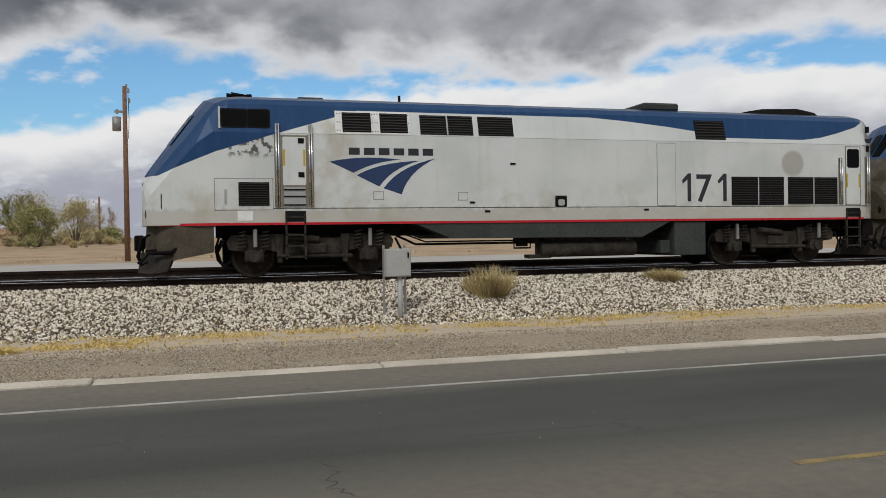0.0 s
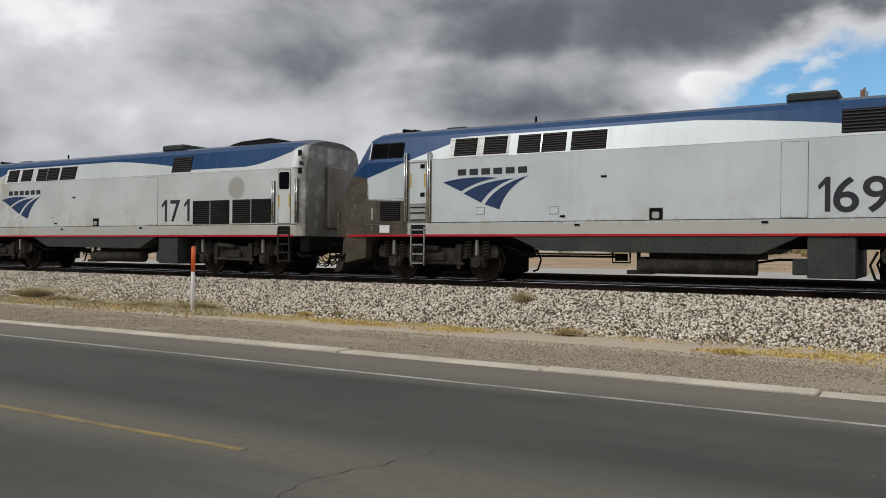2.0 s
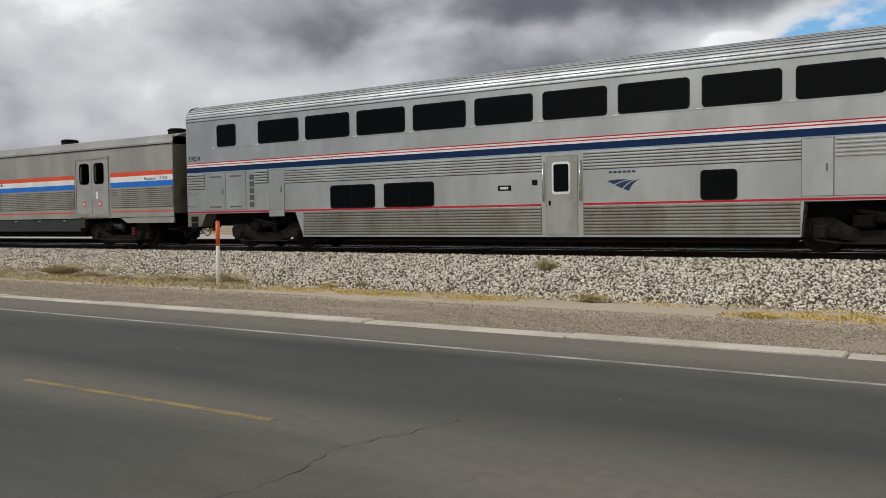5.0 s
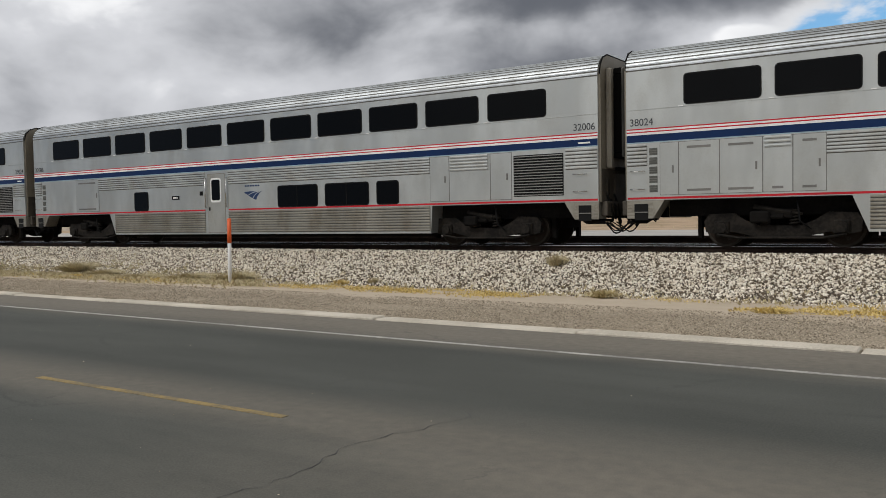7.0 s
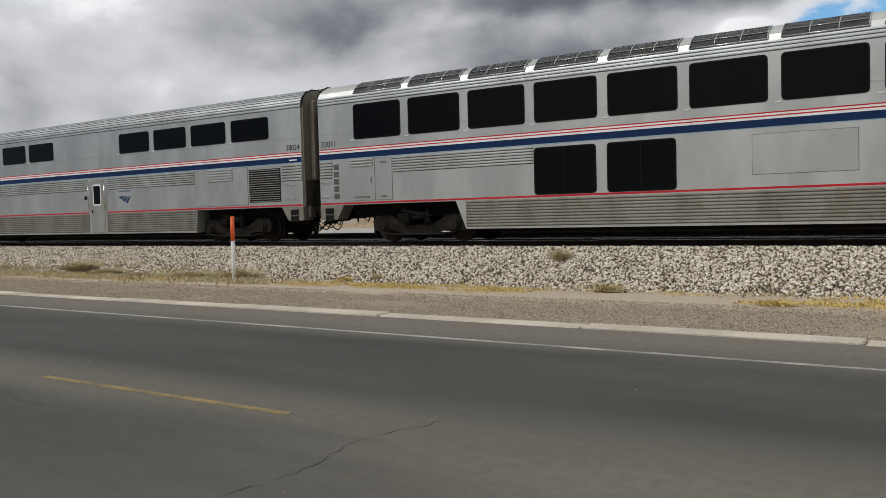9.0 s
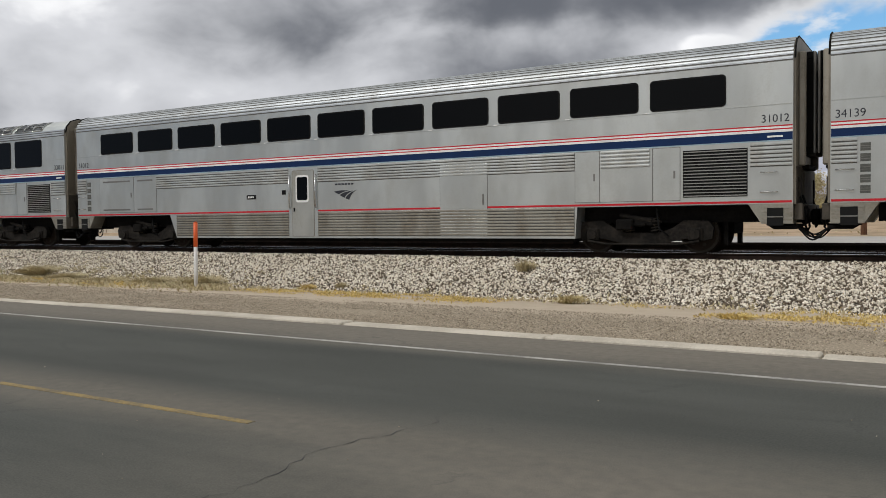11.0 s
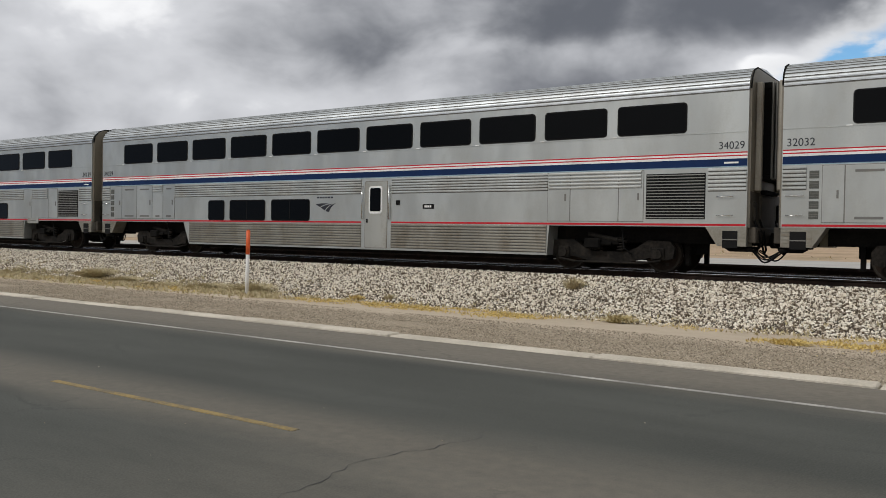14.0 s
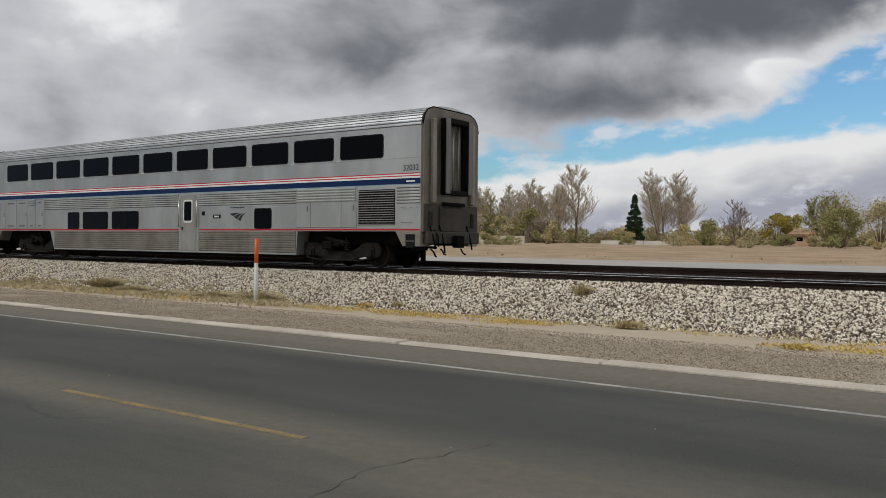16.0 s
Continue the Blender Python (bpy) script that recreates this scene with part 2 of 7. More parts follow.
def rounded(u0, u1, z0, z1, r, seg=4):
    pts = []
    for cx, cz, a0 in ((u1 - r, z1 - r, 0), (u0 + r, z1 - r, 90), (u0 + r, z0 + r, 180), (u1 - r, z0 + r, 270)):
        for k in range(seg + 1):
            a = radians(a0 + 90 * k / seg)
            pts.append((cx + r * math.cos(a), cz + r * math.sin(a)))
    return pts


def loft(bm, rings, mat=0, caps=True, smooth=False):
    """Skin over closed rings of equal length."""
    vs = [[bm.verts.new(p) for p in ring] for ring in rings]
    n = len(vs[0])
    for a, b in zip(vs, vs[1:]):
        for i in range(n):
            f = bm.faces.new((a[i], a[(i + 1) % n], b[(i + 1) % n], b[i]))
            f.material_index, f.smooth = mat, smooth
    if caps:
        bm.faces.new(vs[0][::-1]).material_index = mat
        bm.faces.new(vs[-1]).material_index = mat
    bmesh.ops.recalc_face_normals(bm, faces=bm.faces)


def tube(bm, pts, r, seg=6, mat=0):
    """A bent round bar through the points, in one piece."""
    pts = [Vector(p) for p in pts]
    rings, u = [], None
    for i, p in enumerate(pts):
        w = (pts[min(i + 1, len(pts) - 1)] - pts[max(i - 1, 0)]).normalized()
        u = w.orthogonal() if u is None else u - w * u.dot(w)
        if u.length < 1e-4:
            u = w.orthogonal()
        u.normalize()
        v = w.cross(u)
        rings.append([bm.verts.new(p + (u * math.cos(k * math.tau / seg) + v * math.sin(k * math.tau / seg)) * r) for k in range(seg)])
    for a, b in zip(rings, rings[1:]):
        for k in range(seg):
            f = bm.faces.new((a[k], a[(k + 1) % seg], b[(k + 1) % seg], b[k]))
            f.material_index, f.smooth = mat, True
    for rr in (rings[0][::-1], rings[-1]):
        bm.faces.new(rr).material_index = mat


# ---- ground ----
TRACK_Y, RAIL_Z = 21.30, 0.75


def ground_height(x, y):
    prof = ((-400, 0.0), (10.5, -0.01), (13.5, -0.05), (17.2, -0.22), (26, -0.10), (36, 0.42), (54, 0.50), (70, 0.8), (110, 1.25), (160, 1.6), (300, 2.6), (900, 7.0), (4500, 20.0))
    for (y0, z0), (y1, z1) in zip(prof, prof[1:]):
        if y <= y1:
            return z0 + (z1 - z0) * max(0.0, (y - y0) / (y1 - y0))
    return prof[-1][1]


def make_ground():
    ys = [-400, -60, -8, 10.30, 10.46] + [10.7 + 0.35 * i for i in range(1, 24)] + [20, 23, 26, 30, 36, 45, 54, 58, 62, 66, 70, 80, 90, 100, 110, 125, 140, 160, 200, 300, 500, 900, 2000, 4500]
    xs = [-4500, -1500, -600, -300, -200, -150] + [-120 + 4 * i for i in range(20)] + [-40 + 0.5 * i for i in range(130)] + [25 + 5 * i for i in range(16)] + [110, 150, 200, 300, 600, 1500, 4500]
    verts, faces = [], []
    for y in ys:
        for x in xs:
            z = ground_height(x, y)
            if 10.7 < y < 19 and -41 < x < 26:
                z += 0.05 * noise.noise((x * 0.5, y * 0.7, 0)) + 0.022 * noise.noise((x * 2.5, y * 2.5, 3))
            if 56 < y < 300:
                z += 0.35 * noise.noise((x * 0.03, y * 0.05, 7)) * min(1, (y - 56) / 15)
            if y < 10.4:
                z = -0.25 if y > -9 else -0.05
            verts.append((x, y, z))
    n = len(xs)
    for j in range(len(ys) - 1):
        for i in range(n - 1):
            faces.append((j * n + i, j * n + i + 1, (j + 1) * n + i + 1, (j + 1) * n + i))
    me = bpy.data.meshes.new("ground")
    me.from_pydata(verts, [], faces)
    me.materials.append(M_EARTH)
    tagged(new("ground", me), "dusty tan desert ground with gravel verge and dry field", "ground", kind="structure")


make_ground()
bm = bmesh.new()
box(bm, -700, 700, -7.5, 10.15, -0.3, 0.0)
road = tagged(part("road", bm, M_ASPHALT), "worn grey asphalt two-lane road with dusty edges", "road", kind="structure")
bm = bmesh.new()
box(bm, -700, 700, 8.69, 8.77, 0.0, 0.004)
part("edge_line", bm, M_WHITE_LINE, road, "thin faded white edge line")
bm = bmesh.new()
box(bm, -700, 700, 36.5, 49.0, 0.2, 0.53)
tagged(part("far_road", bm, M_FARROAD), "pale sun-bleached road beyond the railway", "road", kind="structure")
for k in range(-12, 9):
    bm = bmesh.new()
    x0 = -8.25 + 12.2 * k
    box(bm, x0, x0 + 3.5, 4.80, 4.885, 0.0, 0.004)
    part("centre_dash", bm, M_YELLOW_LINE, road, "faded yellow centre dash")


def make_cracks():
    """Ragged cracks across the lane."""
    rng = random.Random(4)
    for x0, y0, x1, y1 in ((-3.55, 5.9, -3.75, 3.2), (0.72, 6.1, 1.1, 4.6), (9.5, 5.6, 9.2, 4.0), (-13.2, 6.4, -13.6, 4.4)):
        bm, n = bmesh.new(), 26
        last = None
        for i in range(n + 1):
            f = i / n
            x = x0 + (x1 - x0) * f + rng.uniform(-0.05, 0.05) + 0.10 * math.sin(f * 9)
            y = y0 + (y1 - y0) * f
            wd = rng.uniform(0.0005, 0.0055)
            pair = (bm.verts.new((x - wd, y, 0.003)), bm.verts.new((x + wd, y, 0.003)))
            if last:
                bm.faces.new((last[0], last[1], pair[1], pair[0]))
            last = pair
        part("crack", bm, M_CRACK, road, "ragged dark crack in the asphalt")


make_cracks()
# flush concrete kerb in cast lengths
kerb = thing("kerb", "pale weathered concrete edge kerb along the road", "kerb", kind="structure")
bm = bmesh.new()
box(bm, -1.69, 1.69, 10.15, 10.48, -0.25, 0.03, 0, 0.02)
mesh_kerb = part("kerb_stone", bm, M_CONC, kerb).data
for k in range(-30, 31):
    if k:
        ob = new("kerb_stone", mesh_kerb)
        ob.parent = kerb
    else:
        ob = kerb.children[0]
    ob.location = (0.5 + 3.4 * k, 0.012 * (k % 3 - 1), 0.006 * ((k * 7) % 5 - 2))
bm = bmesh.new()
for s in (-1, 1):
    box(bm, *sorted((s * 105, s * 700)), 10.15, 10.48, -0.25, 0.03)
part("kerb_run", bm, M_CONC, kerb)


# ---- railway track ----
def make_track():
    track = thing("railway_track", "rusty steel rails on dark ties in pale crushed stone", "railway track", kind="structure")
    siding = thing("railway_siding", "second pair of rusty rails beyond the running track", "railway track", kind="structure")
    for owner, s in ((track, -1), (track, 1), (siding, -1), (siding, 1)):
        y = TRACK_Y + s * 0.755 + (4.0 if owner is siding else 0.0)
        z = RAIL_Z + (0.10 if owner is siding else 0.0)
        prof = [(-0.075, -0.18), (0.075, -0.18), (0.075, -0.168), (0.014, -0.15), (0.012, -0.05), (0.037, -0.04), (0.037, -0.004), (-0.037, -0.004), (-0.037, -0.04), (-0.012, -0.05), (-0.014, -0.15), (-0.075, -0.168)]
        bm = bmesh.new()
        loft(bm, [[(x, y + a, z + b) for a, b in prof] for x in (-600, 0, 600)])
        rail = part("rail", bm, M_RAIL, owner, "rust-brown steel rail")
        bm = bmesh.new()
        g = -s
        crown = [(-0.022 * g, -0.006), (-0.020 * g, 0.0015), (0.012 * g, 0.002), (0.030 * g, -0.001), (0.0385 * g, -0.010), (0.0385 * g, -0.022), (0.030 * g, -0.022)]
        loft(bm, [[(x, y + a, z + b) for a, b in crown] for x in (-600, 600)])
        part("rail_head", bm, M_RAILTOP if owner is track else M_RAIL, rail, "bright worn running surface" if owner is track else "rusted running surface")
    bm = bmesh.new()
    box(bm, -0.115, 0.115, -1.3, 1.3, -0.16, 0.0, 0, 0.01)
    first = part("tie", bm, M_TIE, track)
    rng = random.Random(2)
    for k in range(-100, 60):
        ob = first if k == 0 else new("tie", first.data)
        ob.parent = track
        ob.location = (k * 0.5 + rng.uniform(-0.02, 0.02), TRACK_Y + rng.uniform(-0.03, 0.03), RAIL_Z - 0.182)
        if -90 < k < 40:
            ob = new("tie", first.data)
            ob.parent = siding
            ob.location = (k * 0.5 + rng.uniform(-0.03, 0.03), TRACK_Y + 4.0 + rng.uniform(-0.04, 0.04), RAIL_Z - 0.082)
    # stone bed, coloured dark to stand for shade in the gaps between stones
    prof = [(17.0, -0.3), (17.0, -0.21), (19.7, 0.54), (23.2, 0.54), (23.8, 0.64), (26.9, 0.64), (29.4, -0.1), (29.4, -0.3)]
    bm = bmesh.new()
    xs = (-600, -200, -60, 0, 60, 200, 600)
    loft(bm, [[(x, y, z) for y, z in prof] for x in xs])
    tagged(part("ballast_bed", bm, M_BED), "stone bank under the track, coloured dark as shade between stones", "ballast", kind="structure")


make_track()


def scatter_stones(name, label, count, x0, x1, place, size, mat, seed, chips=False):
    """Many small angular stones in one mesh."""
    rng = np.random.default_rng(seed)
    knob = np.array([(1, 0, 0), (-1, 0, 0), (0, 1, 0), (0, -1, 0), (0, 0, 1), (0, 0, -1)], float) * 1.25
    sides = np.array([(0, 2, 4), (2, 1, 4), (1, 3, 4), (3, 0, 4), (2, 0, 5), (1, 2, 5), (3, 1, 5), (0, 3, 5)])[:4 if chips else 8]
    x = rng.uniform(x0, x1, count)
    y, z = place(rng, x)
    r = size * rng.uniform(0.55, 1.35, count)
    v = (knob[None] + rng.uniform(-0.42, 0.42, (count, 6, 3))) * r[:, None, None] * rng.uniform(0.6, 1.2, (count, 1, 3))
    a, b = rng.uniform(0, 6.28, count), rng.uniform(-0.9, 0.9, count)
    ca, sa, cb, sb = np.cos(a)[:, None], np.sin(a)[:, None], np.cos(b)[:, None], np.sin(b)[:, None]
    vx, vy, vz = v[..., 0], v[..., 1] * cb - v[..., 2] * sb, v[..., 1] * sb + v[..., 2] * cb
    v = np.stack([vx * ca - vy * sa + x[:, None], vx * sa + vy * ca + y[:, None], vz + z[:, None]], -1)
    f = (sides[None] + 6 * np.arange(count)[:, None, None]).reshape(-1, 3)
    me = bpy.data.meshes.new(name)
    me.from_pydata(v.reshape(-1, 3).tolist(), [], f.tolist())
    me.materials.append(mat)
    return tagged(new(name, me), label, "gravel", kind="stuff")


def on_bank(rng, x):
    f = rng.uniform(0, 1, len(x)) ** 0.85
    y = 16.75 + 3.2 * f + 0.12 * np.sin(x * 0.9) * (1 - f)
    z = np.where(y > 19.75, 0.575, -0.23 + (y - 16.95) * 0.286)
    return y, np.maximum(z, -0.22) + rng.uniform(-0.02, 0.03, len(x))


def in_track(rng, x):
    y = rng.uniform(19.8, 26.8, len(x))
    return y, np.interp(y, (23.2, 23.8), (0.55, 0.65)) + rng.uniform(-0.02, 0.03, len(x))


scatter_stones("ballast_stones", "loose pale grey and brown crushed ballast stones", 155000, -39, 20, on_bank, 0.0275, M_STONE, 1)
scatter_stones("track_ballast", "oil-stained crushed stone packed between the ties", 22000, -40, 20, in_track, 0.035, M_STONE_OILY, 2)



# ---- train materials ----
def steel(name, col, rough=0.38, metal=0.75, grime=(0.25, 0.22, 0.18), amount=0.35):
    m, nt, b, p = material(name, rough, metal, 0.5)
    x, y, z = split(p)
    r = S(nt, nt.nodes.new("ShaderNodeObjectInfo").outputs["Random"])
    sheet = noisy(vec(nt, x * 0.9 + r * 7.0, y, z * 0.35), 0.9, 3)
    run = noisy(vec(nt, x * 1.6 + r * 3.0, y, z * 0.9), 1.0, 6, 0.6)
    spot = noisy(p, 22, 3)
    c = mix(nt, step(sheet, 0.35, 0.65), col, tuple(v * 0.80 for v in col))
    c = mix(nt, step(run * 0.8 + spot * 0.25, 0.46, 0.74) * amount, c, grime)
    put(nt, b.inputs["Base Color"], c)
    put(nt, b.inputs["Roughness"], run * 0.22 + spot * 0.1 + (rough - 0.14))
    return m


M_STEEL = steel("brushed_stainless", (0.615, 0.63, 0.60), 0.34, 0.8, (0.39, 0.38, 0.34), 0.34)
M_FLUTE = steel("fluted_stainless", (0.56, 0.58, 0.56), 0.46, 0.75, (0.30, 0.255, 0.20), 0.5)
# groove floors: shade between the ridges put into the colour, with some grime
M_GROOVE = steel("shaded_grimy_groove", (0.17, 0.165, 0.15), 0.55, 0.4, (0.09, 0.085, 0.075), 0.5)
M_SEAM = steel("panel_seam", (0.22, 0.215, 0.20), 0.5, 0.5)
M_LOWFLUTE = steel("dusty_fluted_stainless", (0.37, 0.352, 0.30), 0.45, 0.7, (0.20, 0.165, 0.12), 0.75)
M_ROOF = steel("roof_stainless", (0.46, 0.485, 0.50), 0.46, 0.75)
M_DOOR = steel("dirty_door_steel", (0.52, 0.52, 0.48), 0.4, 0.7, (0.30, 0.27, 0.21), 0.7)
M_END = steel("soot_stained_end", (0.27, 0.24, 0.19), 0.5, 0.4, (0.09, 0.078, 0.062), 0.7)
M_GLASS = flat("dark_tinted_glass", (0.0013, 0.0015, 0.0017), 0.08, 0.0, 0.12)
# skylights: grey base carries part of the sky's reflection as colour
M_SKYGLASS = flat("sky_toned_skylight_glass", (0.085, 0.092, 0.09), 0.16, 0.0, 0.6)
M_RUBBER = flat("black_rubber", (0.006, 0.006, 0.006), 0.75, 0.0, 0.15)
M_RED = flat("red_stripe", (0.54, 0.018, 0.03), 0.5, 0.0, 0.25)
M_WHITE = flat("white_stripe", (0.86, 0.86, 0.84), 0.4)
M_BLUE = flat("navy_stripe", (0.004, 0.023, 0.090), 0.45, 0.0, 0.2)
M_LTBLUE = flat("pale_blue_edge", (0.30, 0.42, 0.50), 0.4)
# near-black base: shade below the cars put into the colour, besides grime
M_DARK = surf("shaded_grimy_black", (0.004, 0.0037, 0.0035), (0.011, 0.010, 0.009), 2, 12, 0.9, bump=0.3, spec=0.1)
M_TRUCK = surf("dusty_truck_iron", (0.016, 0.0135, 0.011), (0.050, 0.042, 0.033), 3, 14, 0.85, bump=0.3, spec=0.3)
# coach trucks, likewise darkened in the base colour for the dim space below
M_COACHTRUCK = surf("shaded_grimy_truck", (0.008, 0.0072, 0.0062), (0.027, 0.023, 0.019), 3, 14, 0.85, bump=0.3, spec=0.15)
M_PLOUGH = surf("dusty_plough", (0.060, 0.050, 0.037), (0.095, 0.080, 0.060), 2, 14, 0.9, bump=0.2, spec=0.2)
M_WHEEL = surf("wheel_steel", (0.020, 0.014, 0.010), (0.032, 0.022, 0.016), 4, 20, 0.8, 0.1, spec=0.2)
M_VENT = surf("dark_vent_mesh", (0.075, 0.080, 0.072), (0.13, 0.13, 0.115), 3, 30, 0.7, 0.3)
M_BLACK = flat("black_louvre", (0.006, 0.006, 0.006), 0.7, 0.0, 0.2)
M_SLAT = flat("louvre_slat", (0.32, 0.315, 0.295), 0.5, 0.4)
M_SLAT_DARK = flat("dark_louvre_slat", (0.028, 0.024, 0.021), 0.6, 0.2)
M_LETTER = flat("black_lettering", (0.02, 0.022, 0.03), 0.5)
M_NAVY = flat("navy_mark", (0.014, 0.04, 0.12), 0.4)
M_CHROME = flat("bright_rail", (0.62, 0.62, 0.60), 0.25, 1.0)
M_YELLOW = flat("yellow_edge", (0.62, 0.42, 0.02), 0.5)


def loco_paint(name, band, soot, patches):
    """Silver-white sides, deep blue upper band with a curved lower edge."""
    m, nt, b, p = material(name, 0.38, 0.12, 0.4)
    x, y, z = split(p)
    run = noisy(vec(nt, x * 7.0, y, z * 0.6), 1.0, 5)
    big, spot = noisy(p, 0.6, 4), noisy(p, 16, 4)
    pale, dull = ((0.68, 0.705, 0.69), (0.59, 0.62, 0.60)) if patches else ((0.66, 0.715, 0.73), (0.58, 0.635, 0.65))
    white = mix(nt, step(big, 0.35, 0.65), pale, dull)
    white = mix(nt, step(run * 0.7 + spot * 0.35, 0.52, 0.8) * 0.22, white, (0.40, 0.39, 0.34))
    # road dust low down on the sill band
    white = mix(nt, step(z + (run - 0.5) * 0.4, 1.66, 1.56) * 0.7, white, (0.47, 0.45, 0.39))
    fog = noisy(p, 1.1, 6, 0.65)
    white = mix(nt, step(fog, 0.46, 0.68) * step(z, 2.7, 1.5) * (0.7 if patches else 0.4), white, (0.45, 0.415, 0.33))
    if patches:
        # worn paint on the cab side behind the nose, and a sooty disc near the rear
        w1 = step(x, 1.9, 2.3) * step(x, 3.25, 3.1) * step(z, 2.75, 2.95) * step(z, 3.4, 3.3)
        white = mix(nt, w1 * step(noisy(p, 7, 4), 0.50, 0.58), white, (0.10, 0.10, 0.10))
        w2 = step(x, 3.9, 4.3) * step(x, 5.6, 4.8)
        white = mix(nt, w2 * step(noisy(p, 1.2, 4), 0.4, 0.65) * 0.6, white, (0.43, 0.38, 0.29))
        dx, dz = x - 17.64, z - 2.82
        disc = step((dx * dx + dz * dz).op("SQRT") + (spot - 0.5) * 0.08, 0.42, 0.30)
        white = mix(nt, disc * 0.7, white, (0.33, 0.31, 0.26))
    blue = mix(nt, step(run * 0.6 + spot * 0.4, 0.4, 0.7), (0.005, 0.044, 0.135), (0.010, 0.060, 0.165))
    blue = mix(nt, step(z + (run - 0.5) * 0.10, 4.20, 4.27) * 0.65, blue, (0.035, 0.042, 0.055))
    col = mix(nt, step(z - polyline(x, band), 0.0, 0.015), white, blue)
    if soot:
        edge = polyline(z, [(1.2, 3.3), (2.25, 3.3), (2.30, 1.93), (2.95, 1.86), (3.10, 0.9), (3.2, 0.3)])
        s = step(x + (noisy(p, 4, 4) - 0.5) * 0.16 - edge, 0.05, -0.03)
        brown = mix(nt, step(noisy(p, 3, 5), 0.4, 0.65), (0.050, 0.038, 0.021), (0.092, 0.070, 0.041))
        brown = mix(nt, step(noisy(p, 9, 4), 0.60, 0.70) * 0.5, brown, (0.30, 0.27, 0.22))
        col = mix(nt, s * 0.96, col, brown)
    # exhaust dirt on the rear end, and its shade painted in with it
    col = mix(nt, step(x + (noisy(p, 2.5, 5) - 0.5) * 0.7, 20.1, 20.5) * (0.85 if patches else 0.6), col, (0.11, 0.098, 0.08))
    put(nt, b.inputs["Base Color"], col)
    put(nt, b.inputs["Roughness"], run * 0.25 + 0.22)
    return m


BAND = [(0.6, 2.40), (1.89, 2.93), (3.19, 3.34), (4.77, 3.83), (5.2, 3.97), (11.4, 3.97), (12.4, 3.90), (13.7, 3.77), (14.5, 3.67), (15.5, 3.50), (18.0, 3.49), (18.6, 3.56), (19.2, 3.70), (19.9, 3.90), (20.3, 4.12)]
M_LOCO_A = loco_paint("silver_blue_worn", BAND, False, True)
M_LOCO_B = loco_paint("silver_blue_sooty_nose", BAND, True, False)
M_SKIRT = surf("grey_skirt", (0.034, 0.042, 0.040), (0.056, 0.060, 0.054), 1.5, 12, 0.7, spec=0.25)


# ---- train: shared pieces ----
SIDE = 1.55


def text_part(body, size, x, z, y, mat, parent, name, label="", width=0.0, bold=0.0):
    """Raised flat lettering that reads along +x on the near side."""
    cu = bpy.data.curves.new("lettering", "FONT")
    cu.body, cu.size, cu.extrude, cu.offset = body, size, 0.002, bold
    ob = bpy.data.objects.new("lettering", cu)
    scene.collection.objects.link(ob)
    me = bpy.data.meshes.new_from_object(ob.evaluated_get(bpy.context.evaluated_depsgraph_get()))
    bpy.data.objects.remove(ob)
    me.transform(Matrix.Rotation(radians(90), 4, "X"))
    if width:
        xs = [v.co.x for v in me.vertices]
        me.transform(Matrix.Diagonal((width / (max(xs) - min(xs)), 1, 1, 1)) @ Matrix.Translation((-min(xs), 0, 0)))
    me.materials.clear()
    me.materials.append(mat)
    out = new(name, me)
    out.parent, out.location = parent, (x, y, z)
    if label:
        tagged(out, label)
    return out


def plate(name, u0, u1, z0, z1, y, d, mat, parent, r=0.0, label=""):
    """A plate of thickness d, proud of the side at y, with rounded corners."""
    bm = bmesh.new()
    if r:
        prism(bm, rounded(u0, u1, z0, z1, r), y - d, y + 0.02)
    else:
        box(bm, u0, u1, y - d, y + 0.02, z0, z1)
    bmesh.ops.recalc_face_normals(bm, faces=bm.faces)
    return part(name, bm, mat, parent, label)


def window(u0, u1, z0, z1, parent, y=-SIDE, r=0.065, name="window", trim=None):
    fr = plate(name, u0 - 0.035, u1 + 0.035, z0 - 0.035, z1 + 0.035, y, 0.014, trim or M_RUBBER, parent, r + 0.03)
    plate("pane", u0, u1, z0, z1, y - 0.006, 0.012, M_GLASS, fr, r)
    return fr


def flutes(name, u0, u1, path, parent, mat, period=0.085, depth=0.017, label=""):
    """A strip of rounded ridges that run along the car, following a path in y and z."""
    pts = [Vector(p) for p in path]
    length = sum((b - a).length for a, b in zip(pts, pts[1:]))
    n = max(1, round(length / period))
    prof = []
    for k in range(n):
        for f, h in ((0.0, 0.0), (0.08, 1.0), (0.40, 1.12), (0.71, 1.0), (0.78, 0.0)):
            s = (k + f) / n * length
            for a, b in zip(pts, pts[1:]):
                seg = (b - a).length
                if s <= seg + 1e-6:
                    break
                s -= seg
            d = (b - a).normalized()
            nrm = Vector((d.y, -d.x))
            q = a + d * s + nrm * (0.004 + h * depth)
            prof.append(q)
    prof.append(pts[-1])
    bm = bmesh.new()
    rows = [[bm.verts.new((u, q.x, q.y)) for q in prof] for u in (u0, u1)]
    for i in range(len(prof) - 1):
        # groove faces take the darker colour that stands for shade between ridges
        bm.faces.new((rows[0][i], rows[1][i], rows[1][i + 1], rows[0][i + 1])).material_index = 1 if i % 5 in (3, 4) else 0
    for r in rows:
        base = [bm.verts.new((r[0].co.x, -SIDE + 0.02, v.co.z)) for v in (r[0], r[-1])] if abs(pts[0].x - pts[-1].x) < 0.01 else []
        if base:
            bm.faces.new((*r, base[1], base[0]))
    bmesh.ops.recalc_face_normals(bm, faces=bm.faces)
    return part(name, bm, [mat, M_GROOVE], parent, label)


